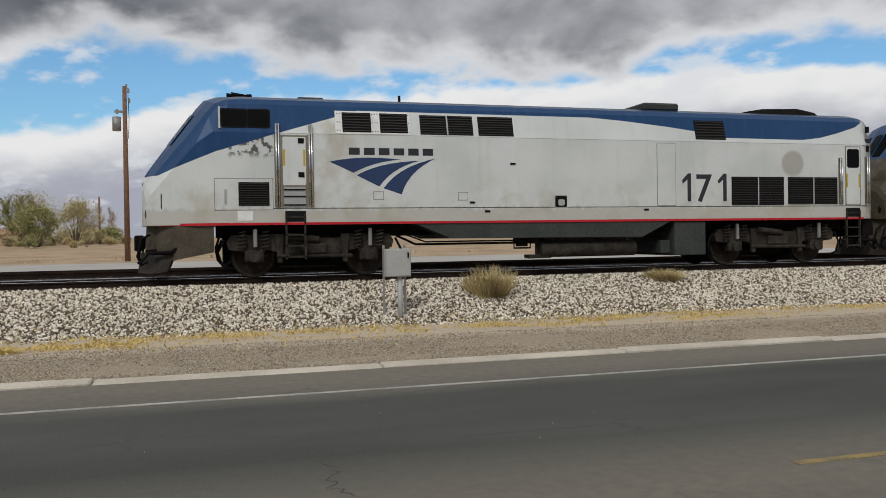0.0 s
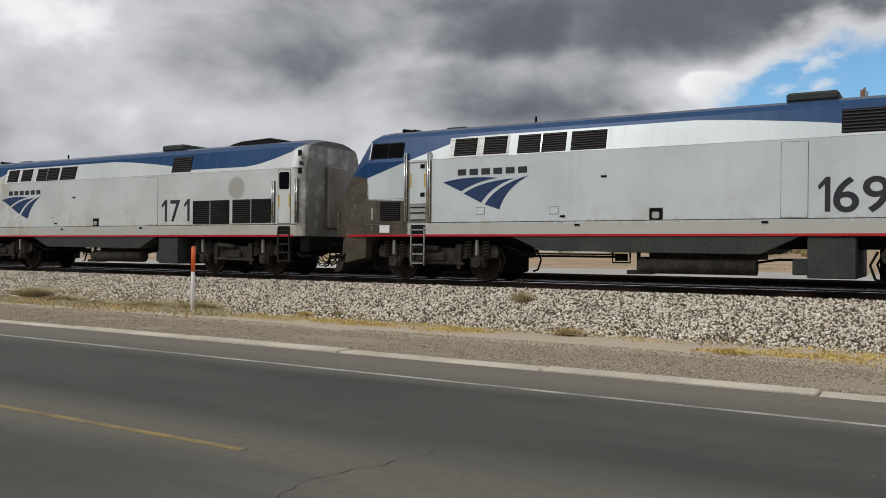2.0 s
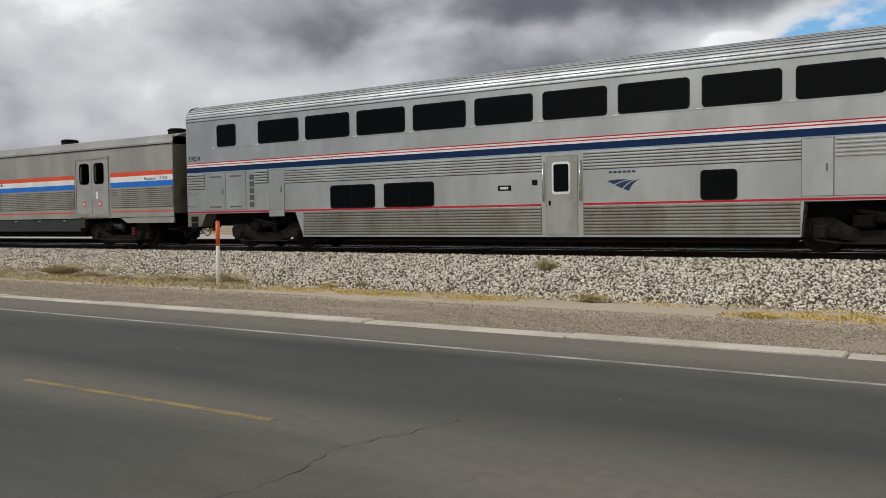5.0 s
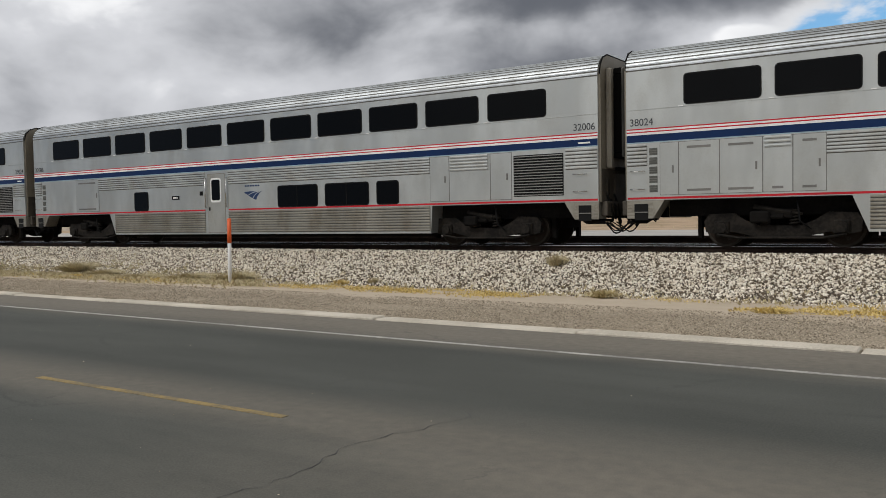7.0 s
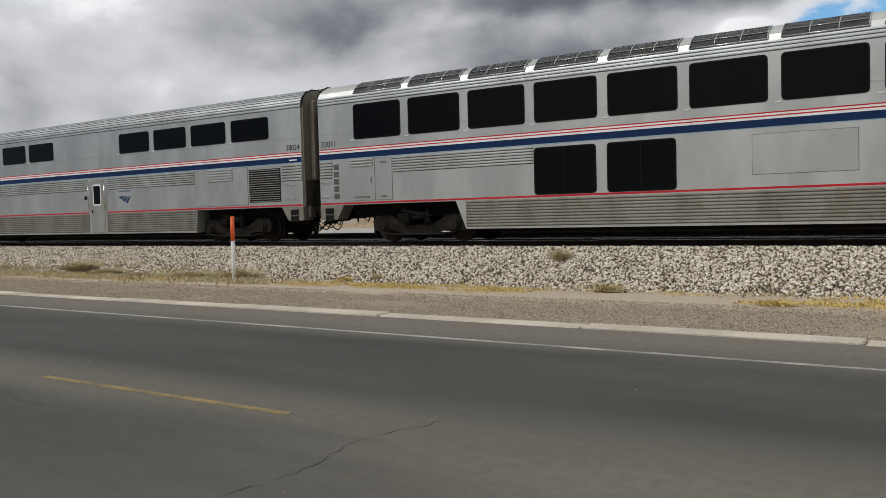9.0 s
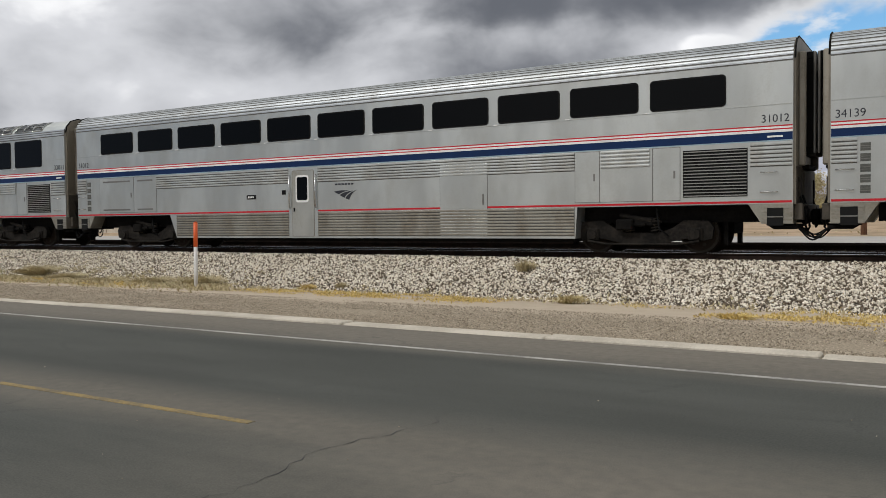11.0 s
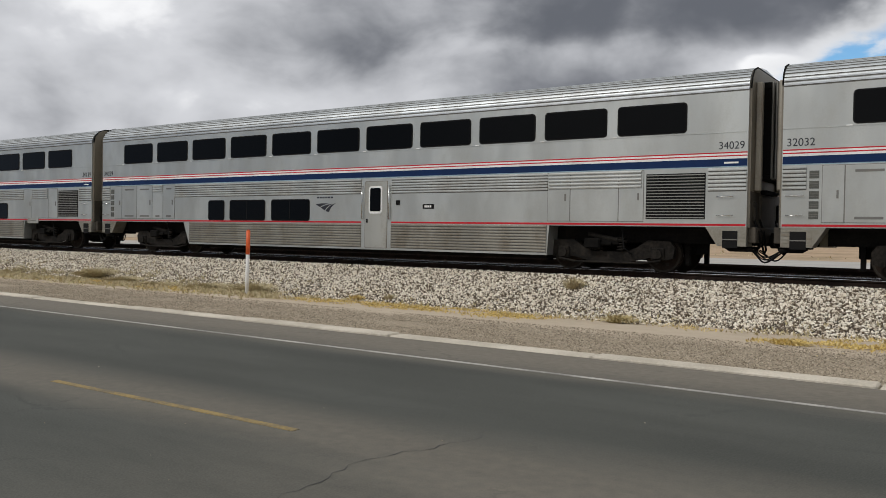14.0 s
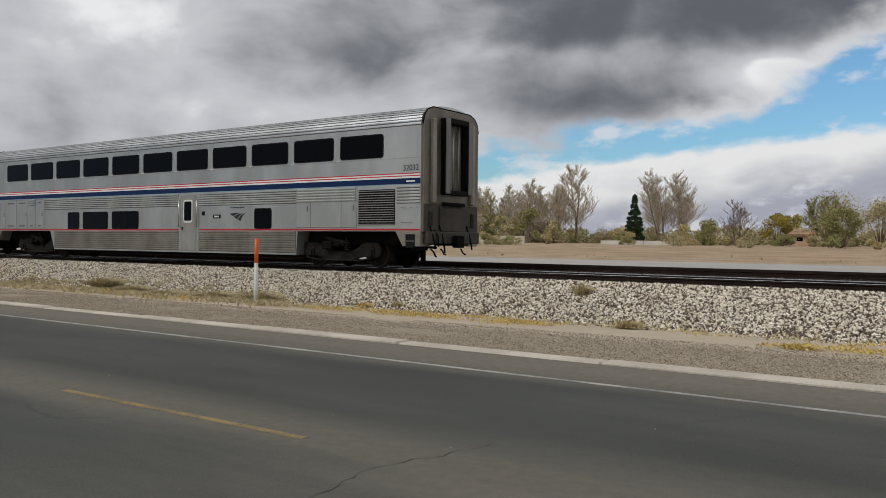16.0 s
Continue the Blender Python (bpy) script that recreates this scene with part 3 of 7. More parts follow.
def side_flutes(name, u0, u1, z0, z1, parent, mat):
    return flutes(name, u0, u1, [(-SIDE, z1), (-SIDE, z0)], parent, mat)


def slatted(name, u0, u1, z0, z1, n, parent, y=-SIDE, mat=None, posts=()):
    """A dark louvred opening with slats."""
    lv = plate(name, u0, u1, z0, z1, y, 0.008, M_BLACK, parent)
    pitch = (z1 - z0) / n
    bm = bmesh.new()
    box(bm, u0 + 0.02, u1 - 0.02, -0.022, 0.0, 0, pitch * 0.3)
    first = part("slat", bm, mat or M_SLAT, lv)
    first.location = (0, y - 0.008, z0 + pitch * 0.3)
    for k in range(1, n):
        s = new("slat", first.data)
        s.parent = lv
        s.location = (0, y - 0.008, z0 + pitch * (k + 0.3))
    for u in posts:
        plate("mullion", u - 0.02, u + 0.02, z0, z1, y - 0.02, 0.015, M_CHROME, lv)
    return lv


def hatch(name, u0, u1, z0, z1, parent, mat, y=-SIDE, latch=True, r=0.02):
    seam = plate(name, u0, u1, z0, z1, y, 0.005, M_SEAM, parent)
    plate("panel", u0 + 0.012, u1 - 0.012, z0 + 0.012, z1 - 0.012, y - 0.004, 0.008, mat, seam, r)
    if latch:
        plate("latch", u1 - 0.16, u1 - 0.12, z0 + (z1 - z0) * 0.42, z0 + (z1 - z0) * 0.56, y - 0.012, 0.012, M_SEAM, seam)
    return seam


def mark(x, z, w, parent, y=-SIDE, mat=None):
    """A plain mark of three swept bars narrowing to the upper end."""
    h = w * 0.33
    edges = (((0.00, 0.90), (0.28, 1.10), (0.66, 0.98)), ((0.22, 0.60), (0.42, 0.92), (0.66, 0.98)),
             ((0.25, 0.53), (0.46, 0.90), (0.84, 0.95)), ((0.46, 0.22), (0.58, 0.74), (0.84, 0.95)),
             ((0.50, 0.17), (0.64, 0.78), (1.00, 1.02)), ((0.67, 0.00), (0.74, 0.66), (1.00, 1.02)))

    def sweep(a, b, c):
        return [tuple(a[i] * (1 - f) ** 2 + 2 * b[i] * f * (1 - f) + c[i] * f * f for i in (0, 1)) for f in (0, 0.15, 0.3, 0.45, 0.6, 0.75, 0.9)]

    for upper, lower in zip(edges[::2], edges[1::2]):
        bm = bmesh.new()
        pts = sweep(*upper) + [upper[2]] + sweep(*lower)[::-1]
        prism(bm, [(x + a * w, z + b * h) for a, b in pts], y - 0.006, y + 0.01)
        bmesh.ops.recalc_face_normals(bm, faces=bm.faces)
        part("mark_bar", bm, mat or M_NAVY, parent)


def word_bars(x, z, w, h, n, parent, mat, y=-SIDE, name="lettering_bar"):
    """Plain bars in place of a name."""
    gap = w / n
    for k in range(n):
        plate(name, x + gap * k, x + gap * (k + 0.72), z, z + h, y, 0.005, mat, parent)


def axle_mesh(r):
    """A pair of wheels on an axle, about the origin."""
    bm = bmesh.new()
    cyl(bm, (0, -0.85, 0), (0, 0.85, 0), 0.085, 10)
    for s in (-1, 1):
        cyl(bm, (0, s * 0.69, 0), (0, s * 0.72, 0), r + 0.028, 28)
        cyl(bm, (0, s * 0.72, 0), (0, s * 0.825, 0), r, 28, 1)
        cyl(bm, (0, s * 0.825, 0), (0, s * 0.832, 0), r * 0.88, 28)
        cyl(bm, (0, s * 0.832, 0), (0, s * 0.86, 0), r * 0.32, 14, 0, r * 0.24)
        for k in range(6):
            a = k * math.tau / 6
            c = (math.cos(a) * r * 0.6, math.sin(a) * r * 0.6)
            cyl(bm, (c[0], s * 0.83, c[1]), (c[0], s * 0.838, c[1]), r * 0.1, 8, 1)
    me = bpy.data.meshes.new("wheelset")
    bm.to_mesh(me)
    bm.free()
    for m in (M_WHEEL, M_TRUCK):
        me.materials.append(m)
    return me


AXLES = {}
WHEELS = []


def wheelset(x, r, parent):
    if r not in AXLES:
        AXLES[r] = axle_mesh(r)
    ob = new("wheelset", AXLES[r])
    ob.parent, ob.location = parent, (x, 0, r)
    WHEELS.append((ob, x, r))


def coil(bm, x, y, z0, z1, r, turns=5):
    n = turns * 9
    tube(bm, [(x + r * math.cos(k * math.tau / 9), y + r * math.sin(k * math.tau / 9), z0 + (z1 - z0) * k / n) for k in range(n + 1)], 0.024, 5)


def coach_truck(cx, parent, wb=2.59, r=0.457, style="cast"):
    """Outside-framed coach truck; near side fully shaped."""
    tr = new("truck")
    tr.parent = parent
    tagged(tr, "dusty cast-steel four-wheel truck")
    h = wb / 2
    for s in (-1, 1):
        y = s * 1.12
        bm = bmesh.new()
        if style == "cast":
            out = [(-h - 0.42, 0.62), (-h - 0.30, 0.78), (-h + 0.28, 0.80), (-0.75, 0.62), (-0.45, 0.50), (0.45, 0.50), (0.75, 0.62), (h - 0.28, 0.80), (h + 0.30, 0.78), (h + 0.42, 0.62), (h + 0.38, 0.36), (h + 0.15, 0.30), (h - 0.25, 0.36), (0.80, 0.30), (0.5, 0.24), (-0.5, 0.24), (-0.80, 0.30), (-h + 0.25, 0.36), (-h - 0.15, 0.30), (-h - 0.38, 0.36)]
        else:
            out = [(-h - 0.5, 0.52), (-h - 0.42, 0.84), (-h + 0.35, 0.86), (-0.9, 0.55), (-0.6, 0.42), (0.6, 0.42), (0.9, 0.55), (h - 0.35, 0.86), (h + 0.42, 0.84), (h + 0.5, 0.52), (h + 0.40, 0.26), (h - 0.3, 0.22), (0.8, 0.14), (-0.8, 0.14), (-h + 0.3, 0.22), (-h - 0.40, 0.26)]
        prism(bm, [(cx + a, b) for a, b in out], y - 0.07, y + 0.07)
        bmesh.ops.recalc_face_normals(bm, faces=bm.faces)
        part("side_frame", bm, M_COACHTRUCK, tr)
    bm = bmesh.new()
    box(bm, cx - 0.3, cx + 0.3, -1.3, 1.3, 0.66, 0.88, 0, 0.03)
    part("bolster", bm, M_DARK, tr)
    # dark block added behind the side frames to fill the truck with shade
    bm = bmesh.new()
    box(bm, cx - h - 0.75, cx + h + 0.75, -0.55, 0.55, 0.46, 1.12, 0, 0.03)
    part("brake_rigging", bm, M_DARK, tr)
    bm = bmesh.new()
    box(bm, cx - 0.62, cx - 0.18, -1.42, -1.2, 0.56, 0.84, 0, 0.04)
    cyl(bm, (cx - 0.18, -1.31, 0.70), (cx + 0.1, -1.31, 0.70), 0.05, 8)
    part("brake_cylinder", bm, M_DARK, tr)
    bm = bmesh.new()
    tube(bm, [(cx - h - 0.1, -1.28, 0.30), (cx - 0.9, -1.28, 0.22), (cx + 0.9, -1.28, 0.22), (cx + h + 0.1, -1.28, 0.30)], 0.03, 6)
    part("safety_bar", bm, M_COACHTRUCK, tr)
    bm = bmesh.new()
    tube(bm, [(cx + 0.4, -1.36, 1.1), (cx + 0.46, -1.36, 0.6), (cx + 0.7, -1.36, 0.42)], 0.022, 6)
    part("air_hose", bm, M_RUBBER, tr)
    for s in (-1, 1):
        for dx in (-h, h):
            bm = bmesh.new()
            y = s * 1.12
            box(bm, cx + dx - 0.17, cx + dx + 0.17, y - 0.13, y + 0.10, 0.30, 0.62, 0, 0.03)
            cyl(bm, (cx + dx, y - 0.13 * 1, 0.457), (cx + dx, y - 0.19, 0.457), 0.12, 12)
            part("journal_box", bm, M_COACHTRUCK, tr)
        for dx in (-0.32, 0.32):
            bm = bmesh.new()
            coil(bm, cx + dx, s * 1.17, 0.50, 0.86, 0.10)
            part("coil_spring", bm, M_COACHTRUCK, tr)
        bm = bmesh.new()
        cyl(bm, (cx - 0.55, s * 1.27, 0.94), (cx + 0.25, s * 1.27, 0.80), 0.055, 8)
        cyl(bm, (cx - 0.1, s * 1.27, 0.86), (cx + 0.5, s * 1.27, 0.76), 0.03, 6)
        part("damper", bm, M_COACHTRUCK, tr)
        for dx in (-h - 0.62, h + 0.62):
            bm = bmesh.new()
            box(bm, cx + dx - 0.05, cx + dx + 0.05, s * 0.76 - 0.08, s * 0.76 + 0.08, 0.2, 0.75)
            part("brake_hanger", bm, M_DARK, tr)
    for dx in (-h, h):
        wheelset(cx + dx, r, parent)
    return tr


def coupler(x, d, parent, hoses=True):
    """Coupler and hanging hoses at a car's end; d is the way out."""
    bm = bmesh.new()
    box(bm, *sorted((x - d * 0.9, x)), -0.12, 0.12, 0.72, 0.98, 0, 0.02)
    box(bm, *sorted((x - d * 0.16, x + d * 0.05)), -0.2, 0.2, 0.66, 1.04, 0, 0.03)
    part("coupler", bm, M_DARK, parent)
    bm = bmesh.new()
    tube(bm, [(x - d * 0.95, -1.32, 0.72), (x - d * 0.80, -1.32, 0.62), (x - d * 0.30, -1.30, 0.62)], 0.045, 8)
    tube(bm, [(x - d * 0.95, -0.9, 0.70), (x - d * 0.25, -0.9, 0.66)], 0.04, 8)
    part("train_pipe", bm, M_DARK, parent)
    for k, (y, low, thick) in enumerate(((-1.30, 0.34, 0.020), (-1.24, 0.40, 0.016), (-1.12, 0.46, 0.018), (-0.9, 0.38, 0.018), (-0.7, 0.44, 0.016), (-0.4, 0.36, 0.018)) if hoses else ((-1.1, 0.40, 0.03), (-0.6, 0.45, 0.025), (0.5, 0.45, 0.025))):
        bm = bmesh.new()
        reach = 1.0 if hoses else 0.75
        pts = [(x - d * 0.34 * (1 - f * reach), y + 0.05 * math.sin(f * 4 + k), 0.62 - (0.62 - low) * math.sin(f * math.pi / 2) ** 1.5) for f in (0, 0.2, 0.4, 0.6, 0.8, 1.0)]
        tube(bm, pts, thick, 6)
        part("hose", bm, M_RUBBER, parent)


def car_end(x, d, parent, top=4.90, half=1.50, grey=None):
    """Diaphragm hood, gangway and buffer beam at one end of a bilevel car."""
    ring = [(-half, 1.15), (-half, top - 0.55), (-half + 0.06, top - 0.3), (-half + 0.22, top - 0.1), (-half + 0.5, top), (half - 0.5, top), (half - 0.22, top - 0.1), (half - 0.06, top - 0.3), (half, top - 0.55), (half, 1.15)]
    bm = bmesh.new()
    loft(bm, [[(x, y, z) for y, z in ring], [(x + d * 0.05, y * 0.99, z - 0.01) for y, z in ring]])
    part("end_wall", bm, grey or M_END, parent, "soot-stained end wall")
    # dark rim round the roof end, grimy lower end sheet, gangway bellows
    bm = bmesh.new()
    tube(bm, [(x + d * 0.035, y * 1.005, z + 0.01) for y, z in ring[1:-1]], 0.02, 6)
    part("end_rim", bm, M_RUBBER, parent)
    bm = bmesh.new()
    box(bm, *sorted((x + d * 0.045, x + d * 0.065)), -half + 0.04, half - 0.04, 1.12, 1.98, 0, 0.005)
    part("lower_sheet", bm, M_ENDLOW, parent, "black-grimed lower end sheet")
    for y0, y1, z0, z1 in ((-0.62, -0.46, 2.42, 4.45), (0.46, 0.62, 2.42, 4.45), (-0.62, 0.62, 4.45, 4.62), (-0.62, 0.62, 2.28, 2.42)):
        bm = bmesh.new()
        box(bm, *sorted((x + d * 0.05, x + d * 0.34)), y0, y1, z0, z1, 0, 0.02)
        part("diaphragm", bm, M_RUBBER, parent, "black rubber gangway bellows")
    for y in (-0.36, -0.1, 0.2):
        bm = bmesh.new()
        tube(bm, [(x + d * 0.16, y, 2.44), (x + d * 0.16, y, 4.43)], 0.022, 6)
        part("gate_bar", bm, M_FLUTE, parent)
    for y, low in ((-1.2, 0.66), (-0.7, 0.52), (0.8, 0.60)):
        bm = bmesh.new()
        tube(bm, [(x + d * 0.08, y, 1.35), (x + d * 0.17, y + 0.03, 1.05), (x + d * 0.22, y + 0.10, low + 0.1), (x + d * 0.16, y + 0.2, low), (x + d * 0.09, y + 0.28, low + 0.2)], 0.028, 5)
        part("end_cable", bm, M_RUBBER, parent)
    bm = bmesh.new()
    box(bm, *sorted((x + d * 0.05, x + d * 0.07)), -0.46, 0.46, 2.42, 4.45)
    part("gangway_door", bm, M_END, parent)
    for y in (-1.08, 1.02):
        bm = bmesh.new()
        box(bm, *sorted((x + d * 0.05, x + d * 0.2)), y - 0.09, y + 0.09, 2.0, 4.55, 0, 0.03)
        part("end_duct", bm, M_DUCT, parent, "brown-stained upright duct on the end wall")
    bm = bmesh.new()
    box(bm, *sorted((x, x + d * 0.18)), -1.4, 1.4, 0.78, 1.15, 0, 0.02)
    box(bm, *sorted((x, x + d * 0.12)), -0.7, 0.7, 1.15, 1.9, 0, 0.02)
    part("buffer_beam", bm, M_ENDLOW, parent)
    for y in (-1.15, 1.12):
        bm = bmesh.new()
        box(bm, *sorted((x + d * 0.05, x + d * 0.11)), y - 0.09, y + 0.09, 1.3, 1.75, 0, 0.02)
        part("end_receptacle", bm, M_TRUCK, parent)
    bm = bmesh.new()
    box(bm, *sorted((x + d * 0.05, x + d * 0.2)), -0.55, 0.55, 1.95, 2.05, 0, 0.01)
    part("foot_plate", bm, M_DARK, parent)
    for y in (-0.62, 0.60):
        bm = bmesh.new()
        box(bm, *sorted((x + d * 0.3, x + d * 0.36)), y - 0.10, y + 0.12, 2.3, 4.6, 0, 0.02)
        part("gangway_frame", bm, M_SEAM, parent)
    bm = bmesh.new()
    tube(bm, [(x + d * 0.08, -0.95, 1.2), (x + d * 0.25, -0.98, 1.0), (x + d * 0.2, -0.9, 0.7), (x + d * 0.1, -0.8, 0.75)], 0.025, 6)
    part("jumper_cable", bm, M_RUBBER, parent)


def bilevel(X, label, number, low, door, front, rear, skip=(), logo=None, sign=None, dome=False, bagdoor=None, logo_mat=None, vent_at=0.58, flute_from=None, group="bilevel coaches"):
    """Two-deck stainless passenger car. Positions along the car are from its body's front edge."""
    car = thing("passenger_car", label, "train car", pose(X, TRACK_Y, RAIL_Z), group)
    B, L = 0.375, 25.16
    E = B + L
    crown = [(-SIDE, 4.30), (-1.525, 4.48), (-1.45, 4.64), (-1.30, 4.77), (-1.06, 4.88), (-0.6, 4.98), (0, 5.02)]
    ring = [(-SIDE, 1.15)] + crown + [(-y, z) for y, z in crown[-2::-1]] + [(SIDE, 1.15)]
    bm = bmesh.new()
    loft(bm, [[(u, y, z) for y, z in ring] for u in (B, E)])
    part("body", bm, M_STEEL, car)
    # lower deck between the trucks, with sloped front edge, and end pods
    bm = bmesh.new()
    prism(bm, [(B + 5.05, 1.15), (B + 5.38, 0.36), (B + 20.02, 0.36), (B + 20.08, 1.15)], -SIDE + 0.004, SIDE - 0.004)
    bmesh.ops.recalc_face_normals(bm, faces=bm.faces)
    part("lower_body", bm, M_STEEL, car)
    for a, b, c in ((0.0, 0.66, 0.95), (L, L - 0.66, L - 0.95)):
        for s in (-1, 1):
            bm = bmesh.new()
            ys = sorted((s * (SIDE - 0.004), s * (SIDE - 0.5)))
            prism(bm, [(B + a, 1.15), (B + a, 0.70), (B + b, 0.70), (B + c, 1.15)], *ys)
            bmesh.ops.recalc_face_normals(bm, faces=bm.faces)
            pod = part("end_step", bm, M_LOWFLUTE, car)
            if s < 0:
                lo, hi = sorted((B + a + (b - a) * 0.3, B + a + (b - a) * 0.82))
                for z in (0.72, 0.80, 0.88, 0.96, 1.04):
                    plate("rib", *sorted((B + a + (b - a) * 0.03, B + b)), z, z + 0.05, -SIDE + 0.004, 0.012, M_LOWFLUTE, pod)
                plate("step_well", lo, hi, 0.66, 1.06, -SIDE, 0.016, M_BLACK, pod)
                plate("tread", lo, hi, 0.845, 0.87, -SIDE, 0.03, M_SEAM, pod)
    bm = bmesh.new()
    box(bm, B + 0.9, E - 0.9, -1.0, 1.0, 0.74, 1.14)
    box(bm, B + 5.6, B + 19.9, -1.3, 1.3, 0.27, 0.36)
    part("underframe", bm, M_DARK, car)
    # fluting
    flutes("roof_fluting", B, E, [(-1.06, 4.88), (-1.30, 4.77), (-1.45, 4.64), (-1.525, 4.48), (-SIDE, 4.30)], car, M_ROOF, 0.10, 0.013) if not dome else None
    d0, d1 = door - 0.16, door + 1.02
    fl_a, fl_b = flute_from or front[-1], rear[0]
    if dome:
        side_flutes("fluting", B + fl_a, B + low[0][0] - 0.06, 2.06, 2.53, car, M_FLUTE)
        flutes("roof_fluting", B, E, [(-1.515, 4.50), (-1.535, 4.40), (-SIDE, 4.24)], car, M_ROOF, 0.085, 0.016)
        flutes("fluting", B + 1.25, B + 2.12, [(-SIDE, 2.53), (-SIDE, 2.27)], car, M_FLUTE, 0.085, 0.032)
        hatch("blank_panel", B + 13.1, B + 15.3, 1.5, 2.42, car, M_STEEL, latch=False)
    else:
        side_flutes("fluting", B + fl_a, B + d0, 2.06, 2.53, car, M_FLUTE)
    side_flutes("fluting", B + d1, B + fl_b, 2.06, 2.53, car, M_FLUTE)
    side_flutes("fluting", B + 0.02, B + (0.52 if vent_at < 1 else 0.90), 1.98, 2.53, car, M_FLUTE)
    side_flutes("fluting", B + 24.26, B + 25.14, 1.98, 2.53, car, M_FLUTE)
    side_flutes("lower_fluting", B + 5.40, B + d0, 0.42, 1.15, car, M_LOWFLUTE)
    side_flutes("lower_fluting", B + d1, B + 20.0, 0.42, 1.15, car, M_LOWFLUTE)
    # stripes
    for nm, z0, z1, m in (("red_stripe", 2.868, 2.898, M_RED), ("white_stripe", 2.826, 2.868, M_WHITE), ("red_stripe", 2.796, 2.826, M_RED), ("white_stripe", 2.742, 2.796, M_WHITE), ("navy_stripe", 2.568, 2.742, M_BLUE), ("pale_stripe", 2.545, 2.568, M_LTBLUE)):
        plate(nm, B + 0.01, E - 0.01, z0, z1, -SIDE, 0.005, m, car)
    for a, b in ((0.02, d0), (d1, 25.14)):
        plate("red_line", B + a, B + b, 1.172, 1.222, -SIDE, 0.006, M_RED, car)
    plate("seam_strip", B, E, 3.352, 3.366, -SIDE, 0.010, M_FLUTE, car)
    # windows
    for k in range(11):
        if k in skip:
            continue
        u = B + 1.46 + 2.053 * k
        z0, z1 = (3.16, 4.15) if dome else (3.43, 4.10)
        window(u + (0.12 if k == 0 and 90 in skip else 0), u + (0.95 if k == 0 and 90 in skip else 1.70), z0, z1, car)
        plate("sill_drip", B + 1.30 + 2.053 * k, B + 1.42 + 2.053 * k, z0 - 0.07, z0 - 0.045, -SIDE, 0.02, M_WHITE, car)
        if dome:
            bm = bmesh.new()
            arc = [(-1.508, 4.545), (-1.44, 4.66), (-1.36, 4.735), (-1.24, 4.815), (-1.0, 4.91)]
            rows = [[bm.verts.new((uu, y - 0.012, z + 0.006)) for y, z in arc] for uu in (u - 0.02, u + 1.72)]
            for i in range(4):
                bm.faces.new((rows[0][i], rows[1][i], rows[1][i + 1], rows[0][i + 1])).smooth = True
            bmesh.ops.solidify(bm, geom=bm.faces, thickness=0.008)
            bmesh.ops.recalc_face_normals(bm, faces=bm.faces)
            roof_win = part("roof_window", bm, M_SKYGLASS, car, "curved grey-tinted skylight")
            for uu in (u - 0.03, u + 0.55, u + 1.14, u + 1.73):
                bm = bmesh.new()
                tube(bm, [(uu, y - 0.014, z + 0.008) for y, z in arc], 0.013, 5)
                part("glazing_bar", bm, M_CHROME, roof_win)
            bm = bmesh.new()
            tube(bm, [(uu, arc[0][0] - 0.02, arc[0][1] - 0.01) for uu in (u - 0.04, u + 1.74)], 0.02, 6)
            part("glazing_sill", bm, M_CHROME, roof_win)
            bm = bmesh.new()
            tube(bm, [(uu, (arc[1][0] + arc[2][0]) / 2 - 0.014, (arc[1][1] + arc[2][1]) / 2 + 0.01) for uu in (u - 0.02, u + 1.72)], 0.010, 5)
            part("glazing_bar", bm, M_CHROME, roof_win)
    for u0, u1 in low:
        wn = window(B + u0, B + u1, 1.26 if not dome else 1.265, 1.90 if not dome else 2.44, car)
        if u1 - u0 > 1.2:
            plate("mullion", B + (u0 + u1) / 2 - 0.012, B + (u0 + u1) / 2 + 0.012, 1.26, 1.9 if not dome else 2.44, -SIDE - 0.018, 0.004, M_RUBBER, wn)
    # entrance door
    frame_ = plate("door_surround", B + door - 0.15, B + door + 1.01, 0.40, 2.52, -SIDE, 0.006, M_STEEL, car)
    leaf = plate("door", B + door, B + door + 0.86, 0.42, 2.44, -SIDE - 0.004, 0.012, M_DOOR, car, 0.05)
    plate("door_seam", B + door - 0.014, B + door + 0.874, 0.41, 2.455, -SIDE - 0.004, 0.006, M_END, leaf, 0.05)
    plate("window_trim", B + door + 0.15, B + door + 0.67, 1.46, 2.30, -SIDE - 0.014, 0.010, M_WHITE, leaf, 0.09)
    plate("pane", B + door + 0.20, B + door + 0.62, 1.53, 2.24, -SIDE - 0.022, 0.006, M_GLASS, leaf, 0.06)
    plate("door_handle", B + door + 0.06, B + door + 0.11, 1.18, 1.30, -SIDE - 0.014, 0.02, M_RUBBER, leaf)
    for du in (-0.09, 0.95):
        bm = bmesh.new()
        tube(bm, [(B + door + du, -SIDE - 0.06, 1.3), (B + door + du, -SIDE - 0.06, 2.3)], 0.018, 6)
        for z in (1.3, 2.3):
            cyl(bm, (B + door + du, -SIDE - 0.06, z), (B + door + du, -SIDE, z), 0.018, 6)
        part("grab_rail", bm, M_CHROME, car)
    plate("call_box", B + door + (1.2 if logo and logo > door + 2 or (sign and sign > door) else -0.42), B + door + (1.34 if logo and logo > door + 2 or (sign and sign > door) else -0.28), 1.72, 1.86, -SIDE, 0.02, M_RUBBER, car)
    # service panels
    for k, (a, b) in enumerate(zip(front, front[1:])):
        hs = hatch("service_hatch", B + a, B + b, 1.26, 2.53, car, M_STEEL, latch=k % 2 == 0)
